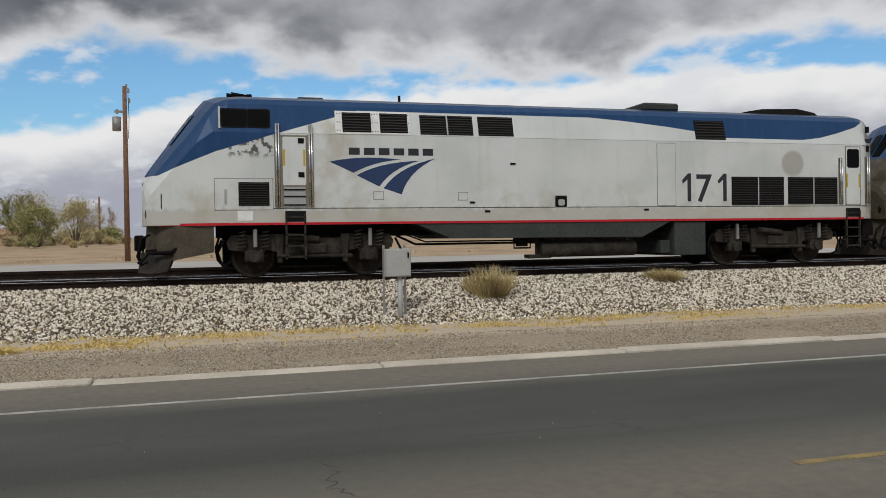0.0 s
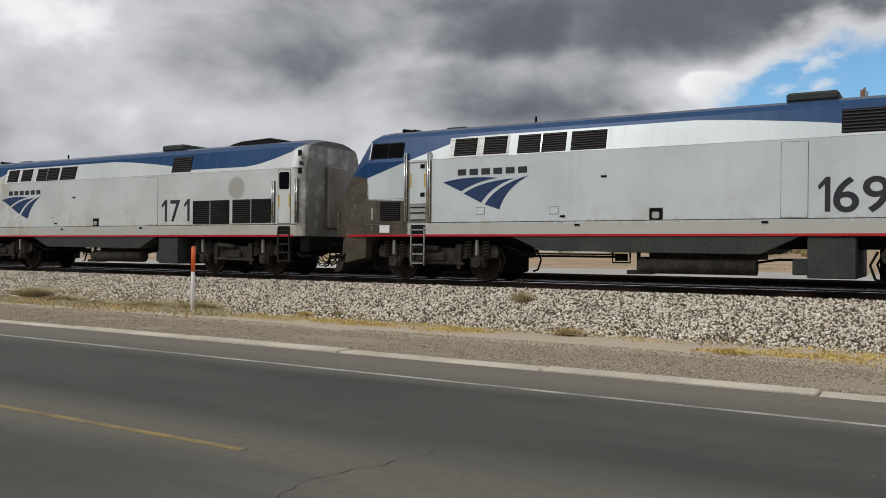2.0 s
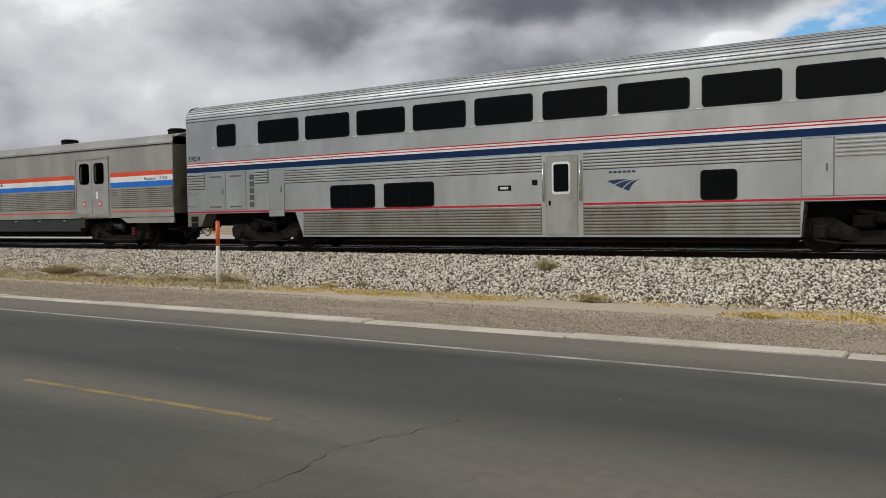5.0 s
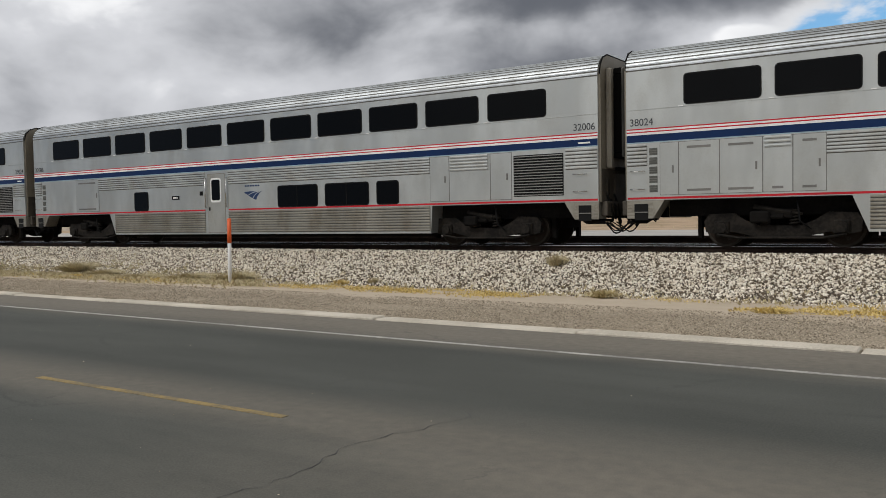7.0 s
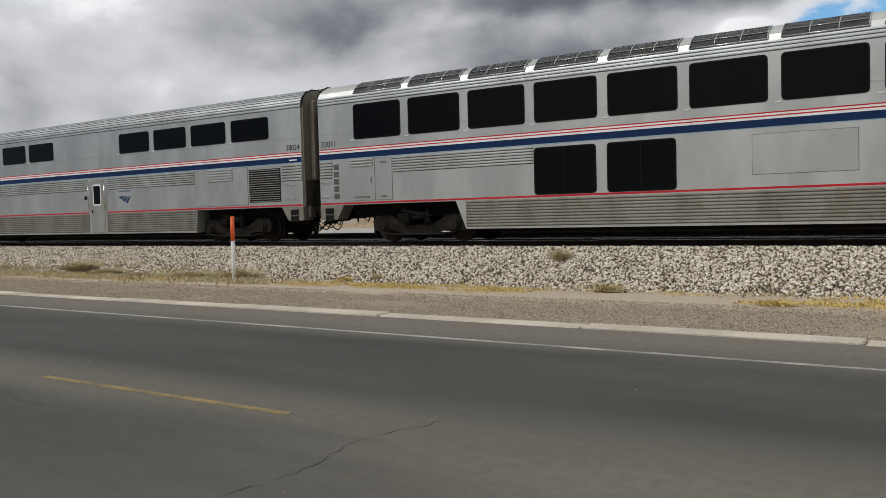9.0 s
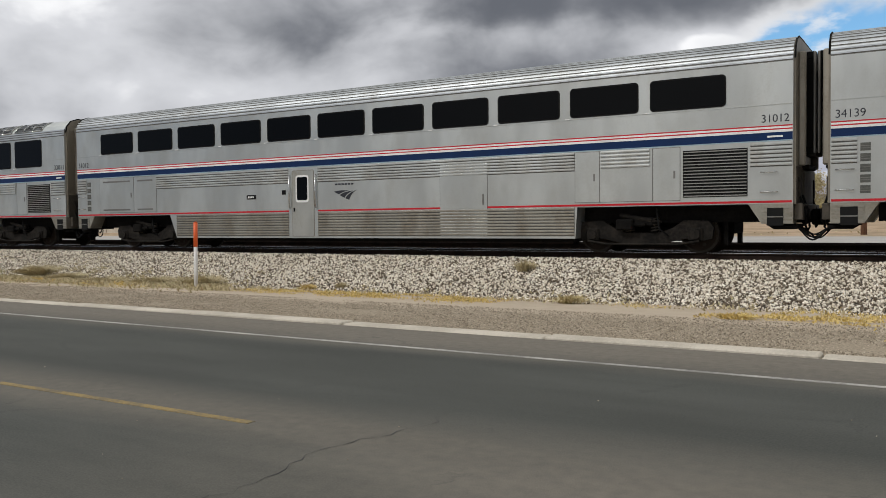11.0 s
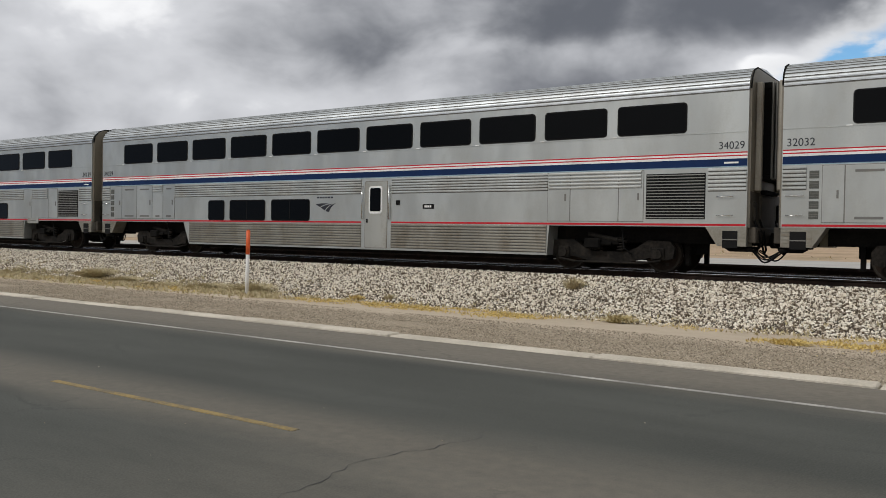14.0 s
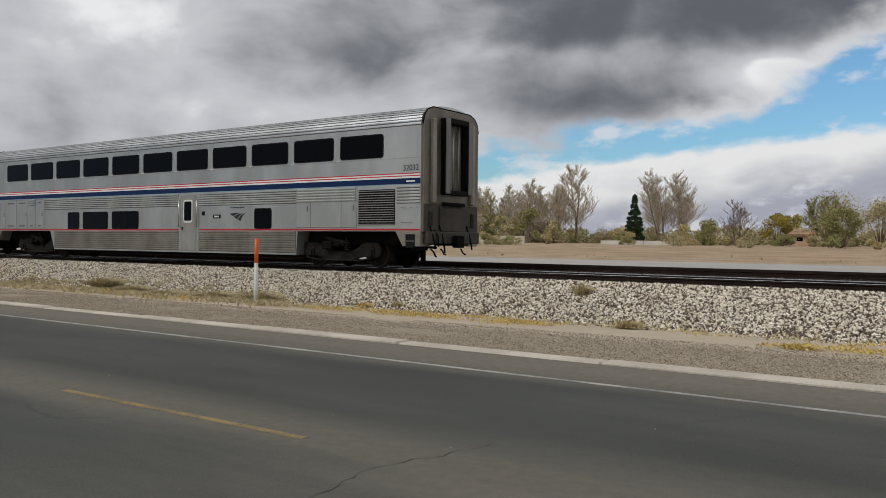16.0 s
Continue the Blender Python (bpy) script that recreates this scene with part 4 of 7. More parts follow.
        if b - a > 0.6:
            for z in (1.34, 2.36):
                slot = plate("vent_slot", B + a + 0.2, B + b - 0.2, z, z + 0.055, -SIDE - 0.012, 0.006, M_SEAM, hs)
    bm = bmesh.new()
    for k in range(5):
        z = 1.34 + k * 0.225
        box(bm, B + vent_at, B + vent_at + 0.20, -SIDE - 0.008, -SIDE, z, z + 0.17)
    vents = part("vent_column", bm, M_VENT, car, "column of dark mesh vents")
    for k in range(5):
        for e in (0.05, 0.10):
            plate("vent_bar", B + vent_at + 0.005, B + vent_at + 0.195, 1.34 + k * 0.225 + e, 1.352 + k * 0.225 + e, -SIDE - 0.008, 0.006, M_SEAM, vents)
    for a, b in zip(rear, rear[1:]):
        hatch("service_hatch", B + a, B + b, 1.26, 2.53, car, M_STEEL, latch=b - a < 1.0)
    long = number in ("34029", "32032")
    flutes("fluting", B + (20.06 if long else 20.72), B + (22.62 if long else 21.95), [(-SIDE, 2.53), (-SIDE, 2.08)], car, M_FLUTE, 0.085, 0.032)
    if len(front) == 6:
        flutes("fluting", B + 3.26, B + 3.82, [(-SIDE, 2.53), (-SIDE, 2.25)], car, M_FLUTE, 0.085, 0.032)
    slatted("louvre", B + 22.74, B + 24.20, 1.33, 2.43, 15, car)
    for u in (0.1, 24.48):
        for z in (1.42, 1.86):
            bm = bmesh.new()
            tube(bm, [(B + u, -SIDE, z), (B + u, -SIDE - 0.05, z), (B + u + 0.36, -SIDE - 0.05, z), (B + u + 0.36, -SIDE, z)], 0.012, 5)
            part("grab_iron", bm, M_CHROME, car)
    if flute_from:
        flutes("fluting", B + 3.30, B + 3.90, [(-SIDE, 2.53), (-SIDE, 2.10)], car, M_FLUTE, 0.085, 0.032)
        hatch("service_hatch", B + 3.92, B + 4.61, 1.24, 2.53, car, M_STEEL)
        plate("hanging_plate", B + 3.94, B + 4.60, 1.02, 1.23, -SIDE - 0.008, 0.02, M_STEEL, car)
    if number == "34139":
        flutes("fluting", B + 1.30, B + 2.02, [(-SIDE, 2.53), (-SIDE, 2.20)], car, M_FLUTE, 0.085, 0.032)
        for u0, u1, z1 in ((3.84, 4.40, 1.64), (20.37, 21.23, 1.27)):
            pl = plate("hanging_plate", B + u0, B + u1, 1.04, z1, -SIDE - 0.006, 0.02, M_DOOR, car, 0.0, "scuffed steel plate hung over the sill")
            plate("plate_slot", B + u0 + 0.2, B + u1 - 0.2, 1.14, 1.17, -SIDE - 0.026, 0.004, M_SEAM, pl)
    if bagdoor:
        hatch("freight_door", B + bagdoor, B + bagdoor + 1.5, 0.42, 2.45, car, M_STEEL, latch=True)
    # lettering
    for u in (0.10, 24.50):
        text_part(number, 0.25, B + u, 2.97, -SIDE - 0.004, M_LETTER, car, "car_number", width=0.58)
    plate("builder_strip", B + 24.62, B + 24.95, 2.63, 2.67, -SIDE - 0.004, 0.003, M_WHITE, car)
    if logo:
        mark(B + logo, 1.50, 0.86, car, mat=logo_mat)
        word_bars(B + logo + 0.05, 1.95, 0.72, 0.05, 6, car, logo_mat or M_NAVY)
    if sign:
        sg = plate("number_sign", B + sign, B + sign + 0.40, 1.60, 1.74, -SIDE, 0.012, M_BLACK, car, 0.02)
        word_bars(B + sign + 0.07, 1.64, 0.26, 0.06, 4, sg, M_WHITE, -SIDE - 0.012)
    coach_truck(3.885, car)
    coach_truck(22.025, car)
    car_end(B, -1, car)
    car_end(E, 1, car)
    coupler(0.0, -1, car)
    coupler(25.91, 1, car, number != "32032")
    return car


def loco(X, label, number, paint):
    """Streamlined passenger diesel, cab end first. Positions are from its front coupler."""
    car = thing("locomotive", label, "locomotive", pose(X, TRACK_Y, RAIL_Z), "locomotives of the train")

    def ring(u, hw, zt):
        """A cross-section; the nose comes to a blunt point on the centre line."""
        zs = min(3.39, zt - 0.30)
        half = [(-hw, 1.25), (-hw, zs), (-hw + 0.17, zt - 0.16), (-hw + 0.27, zt - 0.03), (-hw + 0.62, zt + 0.08), (-0.45, zt + 0.15), (0, zt + 0.16)]
        bulge = 0.42 * max(0.0, min(1.0, (3.2 - u) / 1.2))
        full = half + [(-y, z) for y, z in half[-2::-1]]
        floor_ = [(0.45, 1.25), (0, 1.25), (-0.45, 1.25)]
        return [(u - bulge * (1 - (abs(y) / 1.55) ** 2), y, z) for y, z in full + floor_]

    st = ((0.60, 0.98, 2.10), (0.64, 1.08, 2.24), (0.74, 1.18, 2.40), (1.1, 1.36, 2.90), (1.5, 1.47, 3.42), (1.85, 1.52, 3.90), (2.02, 1.53, 4.10), (2.25, 1.53, 4.20), (2.6, 1.53, 4.23), (3.2, 1.53, 4.23), (8.0, 1.53, 4.23), (14.0, 1.53, 4.23), (19.99, 1.53, 4.23), (20.16, 1.51, 4.22), (20.46, 1.40, 4.16))
    bm = bmesh.new()
    loft(bm, [ring(*s) for s in st])
    part("body", bm, paint, car)
    Y = -1.53
    LEAN = math.atan2(0.17, 0.68)

    def leaned(ob):
        ob.matrix_basis = Matrix.Translation((0, Y, 3.39)) @ Matrix.Rotation(-LEAN, 4, "X") @ Matrix.Translation((0, 0, -3.39))
        return ob

    # sill band, red line, skirts
    plate("sill_seam", 1.85, 20.2, 1.612, 1.628, Y, 0.006, M_SKIRT, car)
    plate("upper_seam", 3.3, 20.2, 3.382, 3.389, Y, 0.004, M_FLUTE, car)
    plate("red_line", 1.86, 20.08, 1.232, 1.288, Y, 0.008, M_RED, car, label="dull red line along the sill")
    bm = bmesh.new()
    ln = [(0.52, 1.04), (0.96, 1.33), (1.42, 1.47), (1.86, 1.538)]
    for (u0, w0), (u1, w1) in zip(ln, ln[1:]):
        vs = [bm.verts.new((u, -w - e, z)) for u, w in ((u0, w0), (u1, w1)) for e in (0.012, -0.03) for z in (1.232, 1.288)]
        for q in ((0, 1, 5, 4), (2, 6, 7, 3), (1, 3, 7, 5), (0, 4, 6, 2)):
            bm.faces.new([vs[k] for k in q])
    part("nose_line", bm, M_RED, car, "dull red line round the nose")
    bm = bmesh.new()
    prism(bm, [(6.55, 1.25), (7.5, 0.86), (12.85, 0.82), (13.75, 1.25)], Y + 0.02, -Y - 0.02)
    bmesh.ops.recalc_face_normals(bm, faces=bm.faces)
    part("fuel_tank", bm, M_SKIRT, car, "grey skirted fuel tank")
    bm = bmesh.new()
    box(bm, 13.85, 14.82, Y + 0.05, -Y - 0.05, 0.30, 1.22, 0, 0.02)
    box(bm, 13.52, 13.84, -1.3, 1.3, 0.36, 0.72, 0, 0.02)
    part("battery_box", bm, M_SKIRT, car)
    bm = bmesh.new()
    cyl(bm, (10.0, -1.2, 0.53), (12.75, -1.2, 0.53), 0.205, 18)
    box(bm, 10.2, 12.6, -1.1, 1.1, 0.68, 0.86)
    box(bm, 9.7, 10.3, -1.3, -0.9, 0.3, 0.4)
    cyl(bm, (9.95, -1.15, 0.4), (9.95, -1.15, 0.86), 0.05, 8)
    part("air_reservoir", bm, M_TRUCK, car, "dusty cylindrical air reservoir")
    bm = bmesh.new()
    tube(bm, [(6.2, -1.1, 0.95), (6.7, -1.1, 0.72), (7.2, -1.1, 0.72), (9.6, -1.1, 0.72)], 0.03, 6)
    tube(bm, [(6.3, -1.3, 1.0), (6.9, -1.3, 0.78), (9.7, -1.3, 0.78)], 0.02, 6)
    tube(bm, [(9.3, -1.2, 0.86), (9.3, -1.2, 0.58), (9.75, -1.2, 0.58), (9.75, -1.2, 0.86)], 0.025, 6)
    box(bm, 9.38, 9.66, -1.25, -1.1, 0.62, 0.80)
    part("pipe_run", bm, M_DARK, car)
    bm = bmesh.new()
    tube(bm, [(12.6, -1.15, 0.6), (13.2, -1.15, 0.7), (13.8, -1.1, 0.7)], 0.03, 6)
    part("pipe_run", bm, M_DARK, car)
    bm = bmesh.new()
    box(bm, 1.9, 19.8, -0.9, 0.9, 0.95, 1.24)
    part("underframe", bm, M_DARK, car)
    # plough and front coupler
    bm = bmesh.new()
    loft(bm, [[(0.30, -0.5, 1.24), (0.30, 0.5, 1.24), (0.24, 0.5, 0.30), (0.24, -0.5, 0.30)], [(0.66, -1.05, 1.24), (0.66, 1.05, 1.24), (0.60, 1.05, 0.36), (0.60, -1.05, 0.36)], [(1.0, -1.36, 1.24), (1.0, 1.36, 1.24), (1.0, 1.36, 0.46), (1.0, -1.36, 0.46)], [(1.82, -1.48, 1.24), (1.82, 1.48, 1.24), (1.82, 1.48, 0.62), (1.82, -1.48, 0.62)]])
    part("plough", bm, M_PLOUGH, car, "dusty grey front skirt and plough")
    # pilot under the nose, coupler pocket and hanging hoses
    bm = bmesh.new()
    loft(bm, [[(0.16, -0.55, 0.62), (0.16, 0.55, 0.62), (0.10, 0.60, 0.16), (0.10, -0.60, 0.16)], [(0.55, -1.12, 0.66), (0.55, 1.12, 0.66), (0.42, 1.18, 0.14), (0.42, -1.18, 0.14)], [(0.98, -1.30, 0.70), (0.98, 1.30, 0.70), (0.78, 1.30, 0.20), (0.78, -1.30, 0.20)]])
    part("pilot", bm, M_TRUCK, car, "dark scraped pilot plate close over the rails")
    for y in (-1.1, -0.8, -0.5, 0.6):
        bm = bmesh.new()
        tube(bm, [(0.40, y, 1.05), (0.22, y, 0.95), (0.12, y + 0.03, 0.55), (0.20, y + 0.06, 0.34), (0.34, y + 0.08, 0.42)], 0.026, 6)
        part("front_hose", bm, M_RUBBER, car)
    for y0 in (-1.16, -0.98):
        bm = bmesh.new()
        tube(bm, [(1.95, y0, 1.0), (1.86, y0, 0.72), (1.90, y0, 0.42), (2.08, y0, 0.30), (2.22, y0, 0.40)], 0.028, 6)
        part("brake_hose", bm, M_RUBBER, car)
    plate("nose_lamp", 0.66, 0.92, 1.62, 1.98, -1.20, 0.03, M_RUBBER, car, 0.03)
    coupler(0.05, -1, car, number == "169")
    coupler(21.03, 1, car)
    # cab windows
    for a, b in ((2.03, 2.58), (2.63, 3.10)):
        w = window(a, b, 3.53, 3.93, car, 0.0, 0.03, "cab_window")
        leaned(w)
    w = plate("mirror_post", 1.96, 2.0, 3.46, 4.0, 0.0, 0.03, M_CHROME, car)
    leaned(w)
    for s in (-1, 1):
        bm = bmesh.new()
        vs = [bm.verts.new((u - 0.42 * (1 - (y / 1.55) ** 2) - 0.02, s * y, z)) for u, y, z in ((1.215, 0.05, 3.22), (1.215, 0.74, 3.15), (1.76, 0.74, 3.88), (1.76, 0.05, 3.95))]
        bm.faces.new(vs)
        bmesh.ops.solidify(bm, geom=bm.faces, thickness=0.012)
        part("windshield", bm, M_GLASS, car)
    # headlights and ditch lights on the nose
    for y in (-0.78, 0.78):
        bm = bmesh.new()
        cyl(bm, (0.30, y, 1.52), (0.72, y, 1.52), 0.10, 12)
        part("ditch_light", bm, M_RUBBER, car)
        bm = bmesh.new()
        box(bm, 0.58, 0.7, y - 0.16, y + 0.16, 1.78, 2.02)
        part("headlight", bm, M_RUBBER, car)
    # crew door with rails and steps
    bm = bmesh.new()
    box(bm, 3.36, 3.98, Y - 0.006, Y + 0.02, 1.64, 3.34)
    d = part("crew_door", bm, M_END, car)
    plate("door_leaf", 3.40, 3.94, 2.16, 3.30, Y - 0.004, 0.010, paint, d, 0.03)
    plate("foot_well", 3.42, 3.92, 1.66, 2.12, Y - 0.004, 0.008, M_FLUTE, d)
    for z in (1.68, 1.88, 2.04):
        plate("foot_rung", 3.42, 3.92, z, z + 0.035, Y - 0.01, 0.025, M_BLACK, d)
    for a in (3.41, 3.88):
        plate("yellow_edge", a, a + 0.045, 2.62, 3.0, Y - 0.012, 0.006, M_YELLOW, d)
    for z in (2.35, 3.15):
        plate("door_latch", 3.76, 3.90, z, z + 0.12, Y - 0.012, 0.015, M_RUBBER, d)
    for u, z0, z1 in ((3.28, 1.64, 3.60), (4.05, 1.64, 3.60), (19.27, 1.66, 3.0), (20.22, 1.66, 3.05)):
        plate("rail_recess", u - 0.07, u + 0.07, z0, min(z1, 3.36), Y, 0.006, M_END, car)
        for du in (-0.028, 0.028):
            bm = bmesh.new()
            tube(bm, [(u + du, Y - 0.05, z0 + 0.02), (u + du, Y - 0.05, z1)], 0.022, 8)
            cyl(bm, (u + du, Y - 0.05, z1 - 0.02), (u + du, Y + 0.06, z1 - 0.02), 0.02, 6)
            cyl(bm, (u + du, Y - 0.05, z0 + 0.03), (u + du, Y, z0 + 0.03), 0.02, 6)
            part("grab_rail", bm, M_CHROME, car)
    for u0, u1 in ((3.44, 3.92), (19.45, 19.95)):
        bm = bmesh.new()
        for u in (u0, u1 - 0.04):
            box(bm, u, u + 0.04, Y - 0.03, Y + 0.03, 0.42, 1.5)
        for z in (0.46, 0.72, 0.98, 1.40):
            box(bm, u0, u1, Y - 0.03, Y + 0.12, z, z + 0.035)
        part("step_ladder", bm, M_CHROME if number == "169" else M_TRUCK, car)
        plate("step_well", u0, u1, 1.30, 1.56, Y, 0.006, M_BLACK, car)
    # rear door
    fr = plate("rear_door", 19.44, 19.98, 1.64, 3.34, Y, 0.006, M_END, car)
    plate("door_leaf", 19.47, 19.95, 1.66, 3.32, Y - 0.004, 0.008, paint, fr, 0.04)
    plate("pane", 19.50, 19.92, 2.72, 3.26, Y - 0.010, 0.008, M_GLASS, fr, 0.07)
    for a in (19.47, 19.90):
        plate("yellow_edge", a, a + 0.05, 2.15, 2.55, Y - 0.010, 0.006, M_YELLOW, fr)
    # louvres
    for a, b, n in ((4.83, 5.53, 7), (5.75, 6.44, 7)):
        back = plate("louvre_frame", a - 0.17, b + 0.06, 3.40, 3.98, 0.0, 0.012, M_WHITE, car)
        leaned(back)
        for uu in (a - 0.12, a - 0.06, b + 0.03):
            for zz in (3.46, 3.68, 3.90):
                plate("rivet", uu - 0.012, uu + 0.012, zz, zz + 0.024, -0.012, 0.006, M_SEAM, back)
        leaned(slatted("louvre", a, b, 3.44, 3.94, n, car, -0.012, M_SLAT_DARK))
    leaned(slatted("louvre", 6.76, 8.13, 3.42, 3.93, 8, car, 0.0, M_SLAT_DARK, posts=(7.45,)))
    leaned(slatted("louvre", 8.27, 9.21, 3.42, 3.93, 8, car, 0.0, M_SLAT_DARK))
    leaned(slatted("louvre", 14.52, 15.47, 3.45, 4.0, 7, car, 0.0, M_SLAT_DARK))
    slatted("louvre", 15.62, 17.33, 1.65, 2.44, 12, car, Y, M_SLAT_DARK, posts=(16.47,))
    slatted("louvre", 17.47, 19.16, 1.67, 2.44, 12, car, Y, M_SLAT_DARK, posts=(18.32,))
    bx = hatch("nose_hatch", 1.84, 3.17, 1.58, 2.32, car, paint, Y, False)
    slatted("louvre", 2.38, 3.08, 1.68, 2.23, 10, car, Y - 0.012, M_SLAT_DARK)
    plate("vent_slot", 2.06, 2.12, 1.72, 2.06, Y - 0.012, 0.01, M_FLUTE, car)
    plate("data_plate", 2.35, 2.70, 1.34, 1.56, Y, 0.006, M_WHITE, car)
    hatch("side_hatch", 13.30, 13.87, 1.64, 3.33, car, paint, Y, False)
    hatch("filler_hatch", 10.32, 10.66, 1.62, 1.92, car, M_RUBBER, Y, False, 0.05)
    plate("filler_cap", 10.40, 10.58, 1.66, 1.82, Y - 0.012, 0.03, M_FLUTE, car, 0.05)
    for u, z in ((5.55, 1.82), (7.7, 1.80)):
        hatch("small_cover", u, u + 0.26, z, z + 0.20, car, paint, Y, False)
    for u, z in ((8.4, 1.50), (12.9, 1.52), (8.0, 1.72), (9.1, 2.7)):
        plate("bracket", u, u + 0.14, z, z + 0.05, Y, 0.02, M_RUBBER, car)
    # roof gear
    bm = bmesh.new()
    box(bm, 13.3, 14.4, -0.9, 0.9, 4.3, 4.52, 0, 0.05)
    part("roof_hatch", bm, M_SKIRT, car)
    bm = bmesh.new()
    loft(bm, [[(u, -0.95, 4.3), (u, 0.95, 4.3), (u, 0.8, z), (u, -0.8, z)] for u, z in ((16.7, 4.38), (17.2, 4.46), (18.4, 4.50), (19.0, 4.40))])
    part("roof_fan", bm, M_DARK, car, "low dark roof fan housing")
    bm = bmesh.new()
    for y, l in ((-0.24, 0.42), (-0.08, 0.52), (0.08, 0.36), (0.24, 0.46)):
        cyl(bm, (2.72, y, 4.44), (2.72 - l, y, 4.46), 0.025, 8, 0, 0.07)
    box(bm, 2.66, 2.80, -0.32, 0.32, 4.36, 4.48, 0, 0.02)
    part("roof_horn", bm, M_DARK, car, "cluster of black air horns")
    bm = bmesh.new()
    box(bm, 3.9, 4.55, -0.4, 0.4, 4.3, 4.44, 0, 0.03)
    part("roof_unit", bm, M_SKIRT, car)
    bm = bmesh.new()
    cyl(bm, (6.6, 0, 4.3), (6.6, 0, 4.62), 0.035, 6)
    part("aerial", bm, M_DARK, car)
    # lettering
    word_bars(4.97, 2.90, 2.20, 0.17, 6, car, M_LETTER, Y)
    mark(4.50, 1.95, 2.62, car, Y)
    for ch, f0, f1 in zip(number, *(((0.0, 0.32, 0.80), (0.20, 0.67, 1.0)) if number == "171" else ((0.0, 0.22, 0.63), (0.18, 0.58, 1.0)))):
        x0, x1 = 14.06 + 1.40 * f0, 14.06 + 1.40 * f1
        if ch == "1":
            bm = bmesh.new()
            prism(bm, [(x0, 2.33), (x0 + 0.03, 2.24), (x1 - 0.11, 2.36), (x1 - 0.11, 1.76), (x1, 1.76), (x1, 2.52), (x1 - 0.09, 2.52)], Y - 0.006, Y + 0.01)
            bmesh.ops.recalc_face_normals(bm, faces=bm.faces)
            part("fleet_digit", bm, M_LETTER, car, "large dark fleet number")
        else:
            text_part(ch, 1.06, x0, 1.76, Y - 0.004, M_LETTER, car, "fleet_digit", "large dark fleet number", x1 - x0, 0.012)
    # rear end
    bm = bmesh.new()
    box(bm, 20.46, 20.60, -0.42, 0.42, 1.5, 3.5, 0, 0.04)
    part("diaphragm", bm, M_END, car)
    word_bars(20.24, 3.46, 0.16, 0.12, 3, car, M_LETTER, -1.45)
    bm = bmesh.new()
    box(bm, 20.2, 20.6, -1.35, 1.35, 0.75, 1.25, 0, 0.02)
    part("buffer_beam", bm, M_DARK, car)
    for z in (3.2, 3.75):
        plate("tail_light", 20.22, 20.34, z, z + 0.18, -1.47, 0.02, M_RUBBER, car)
    for cx in (4.10, 17.27):
        loco_truck(cx, car)
    return car


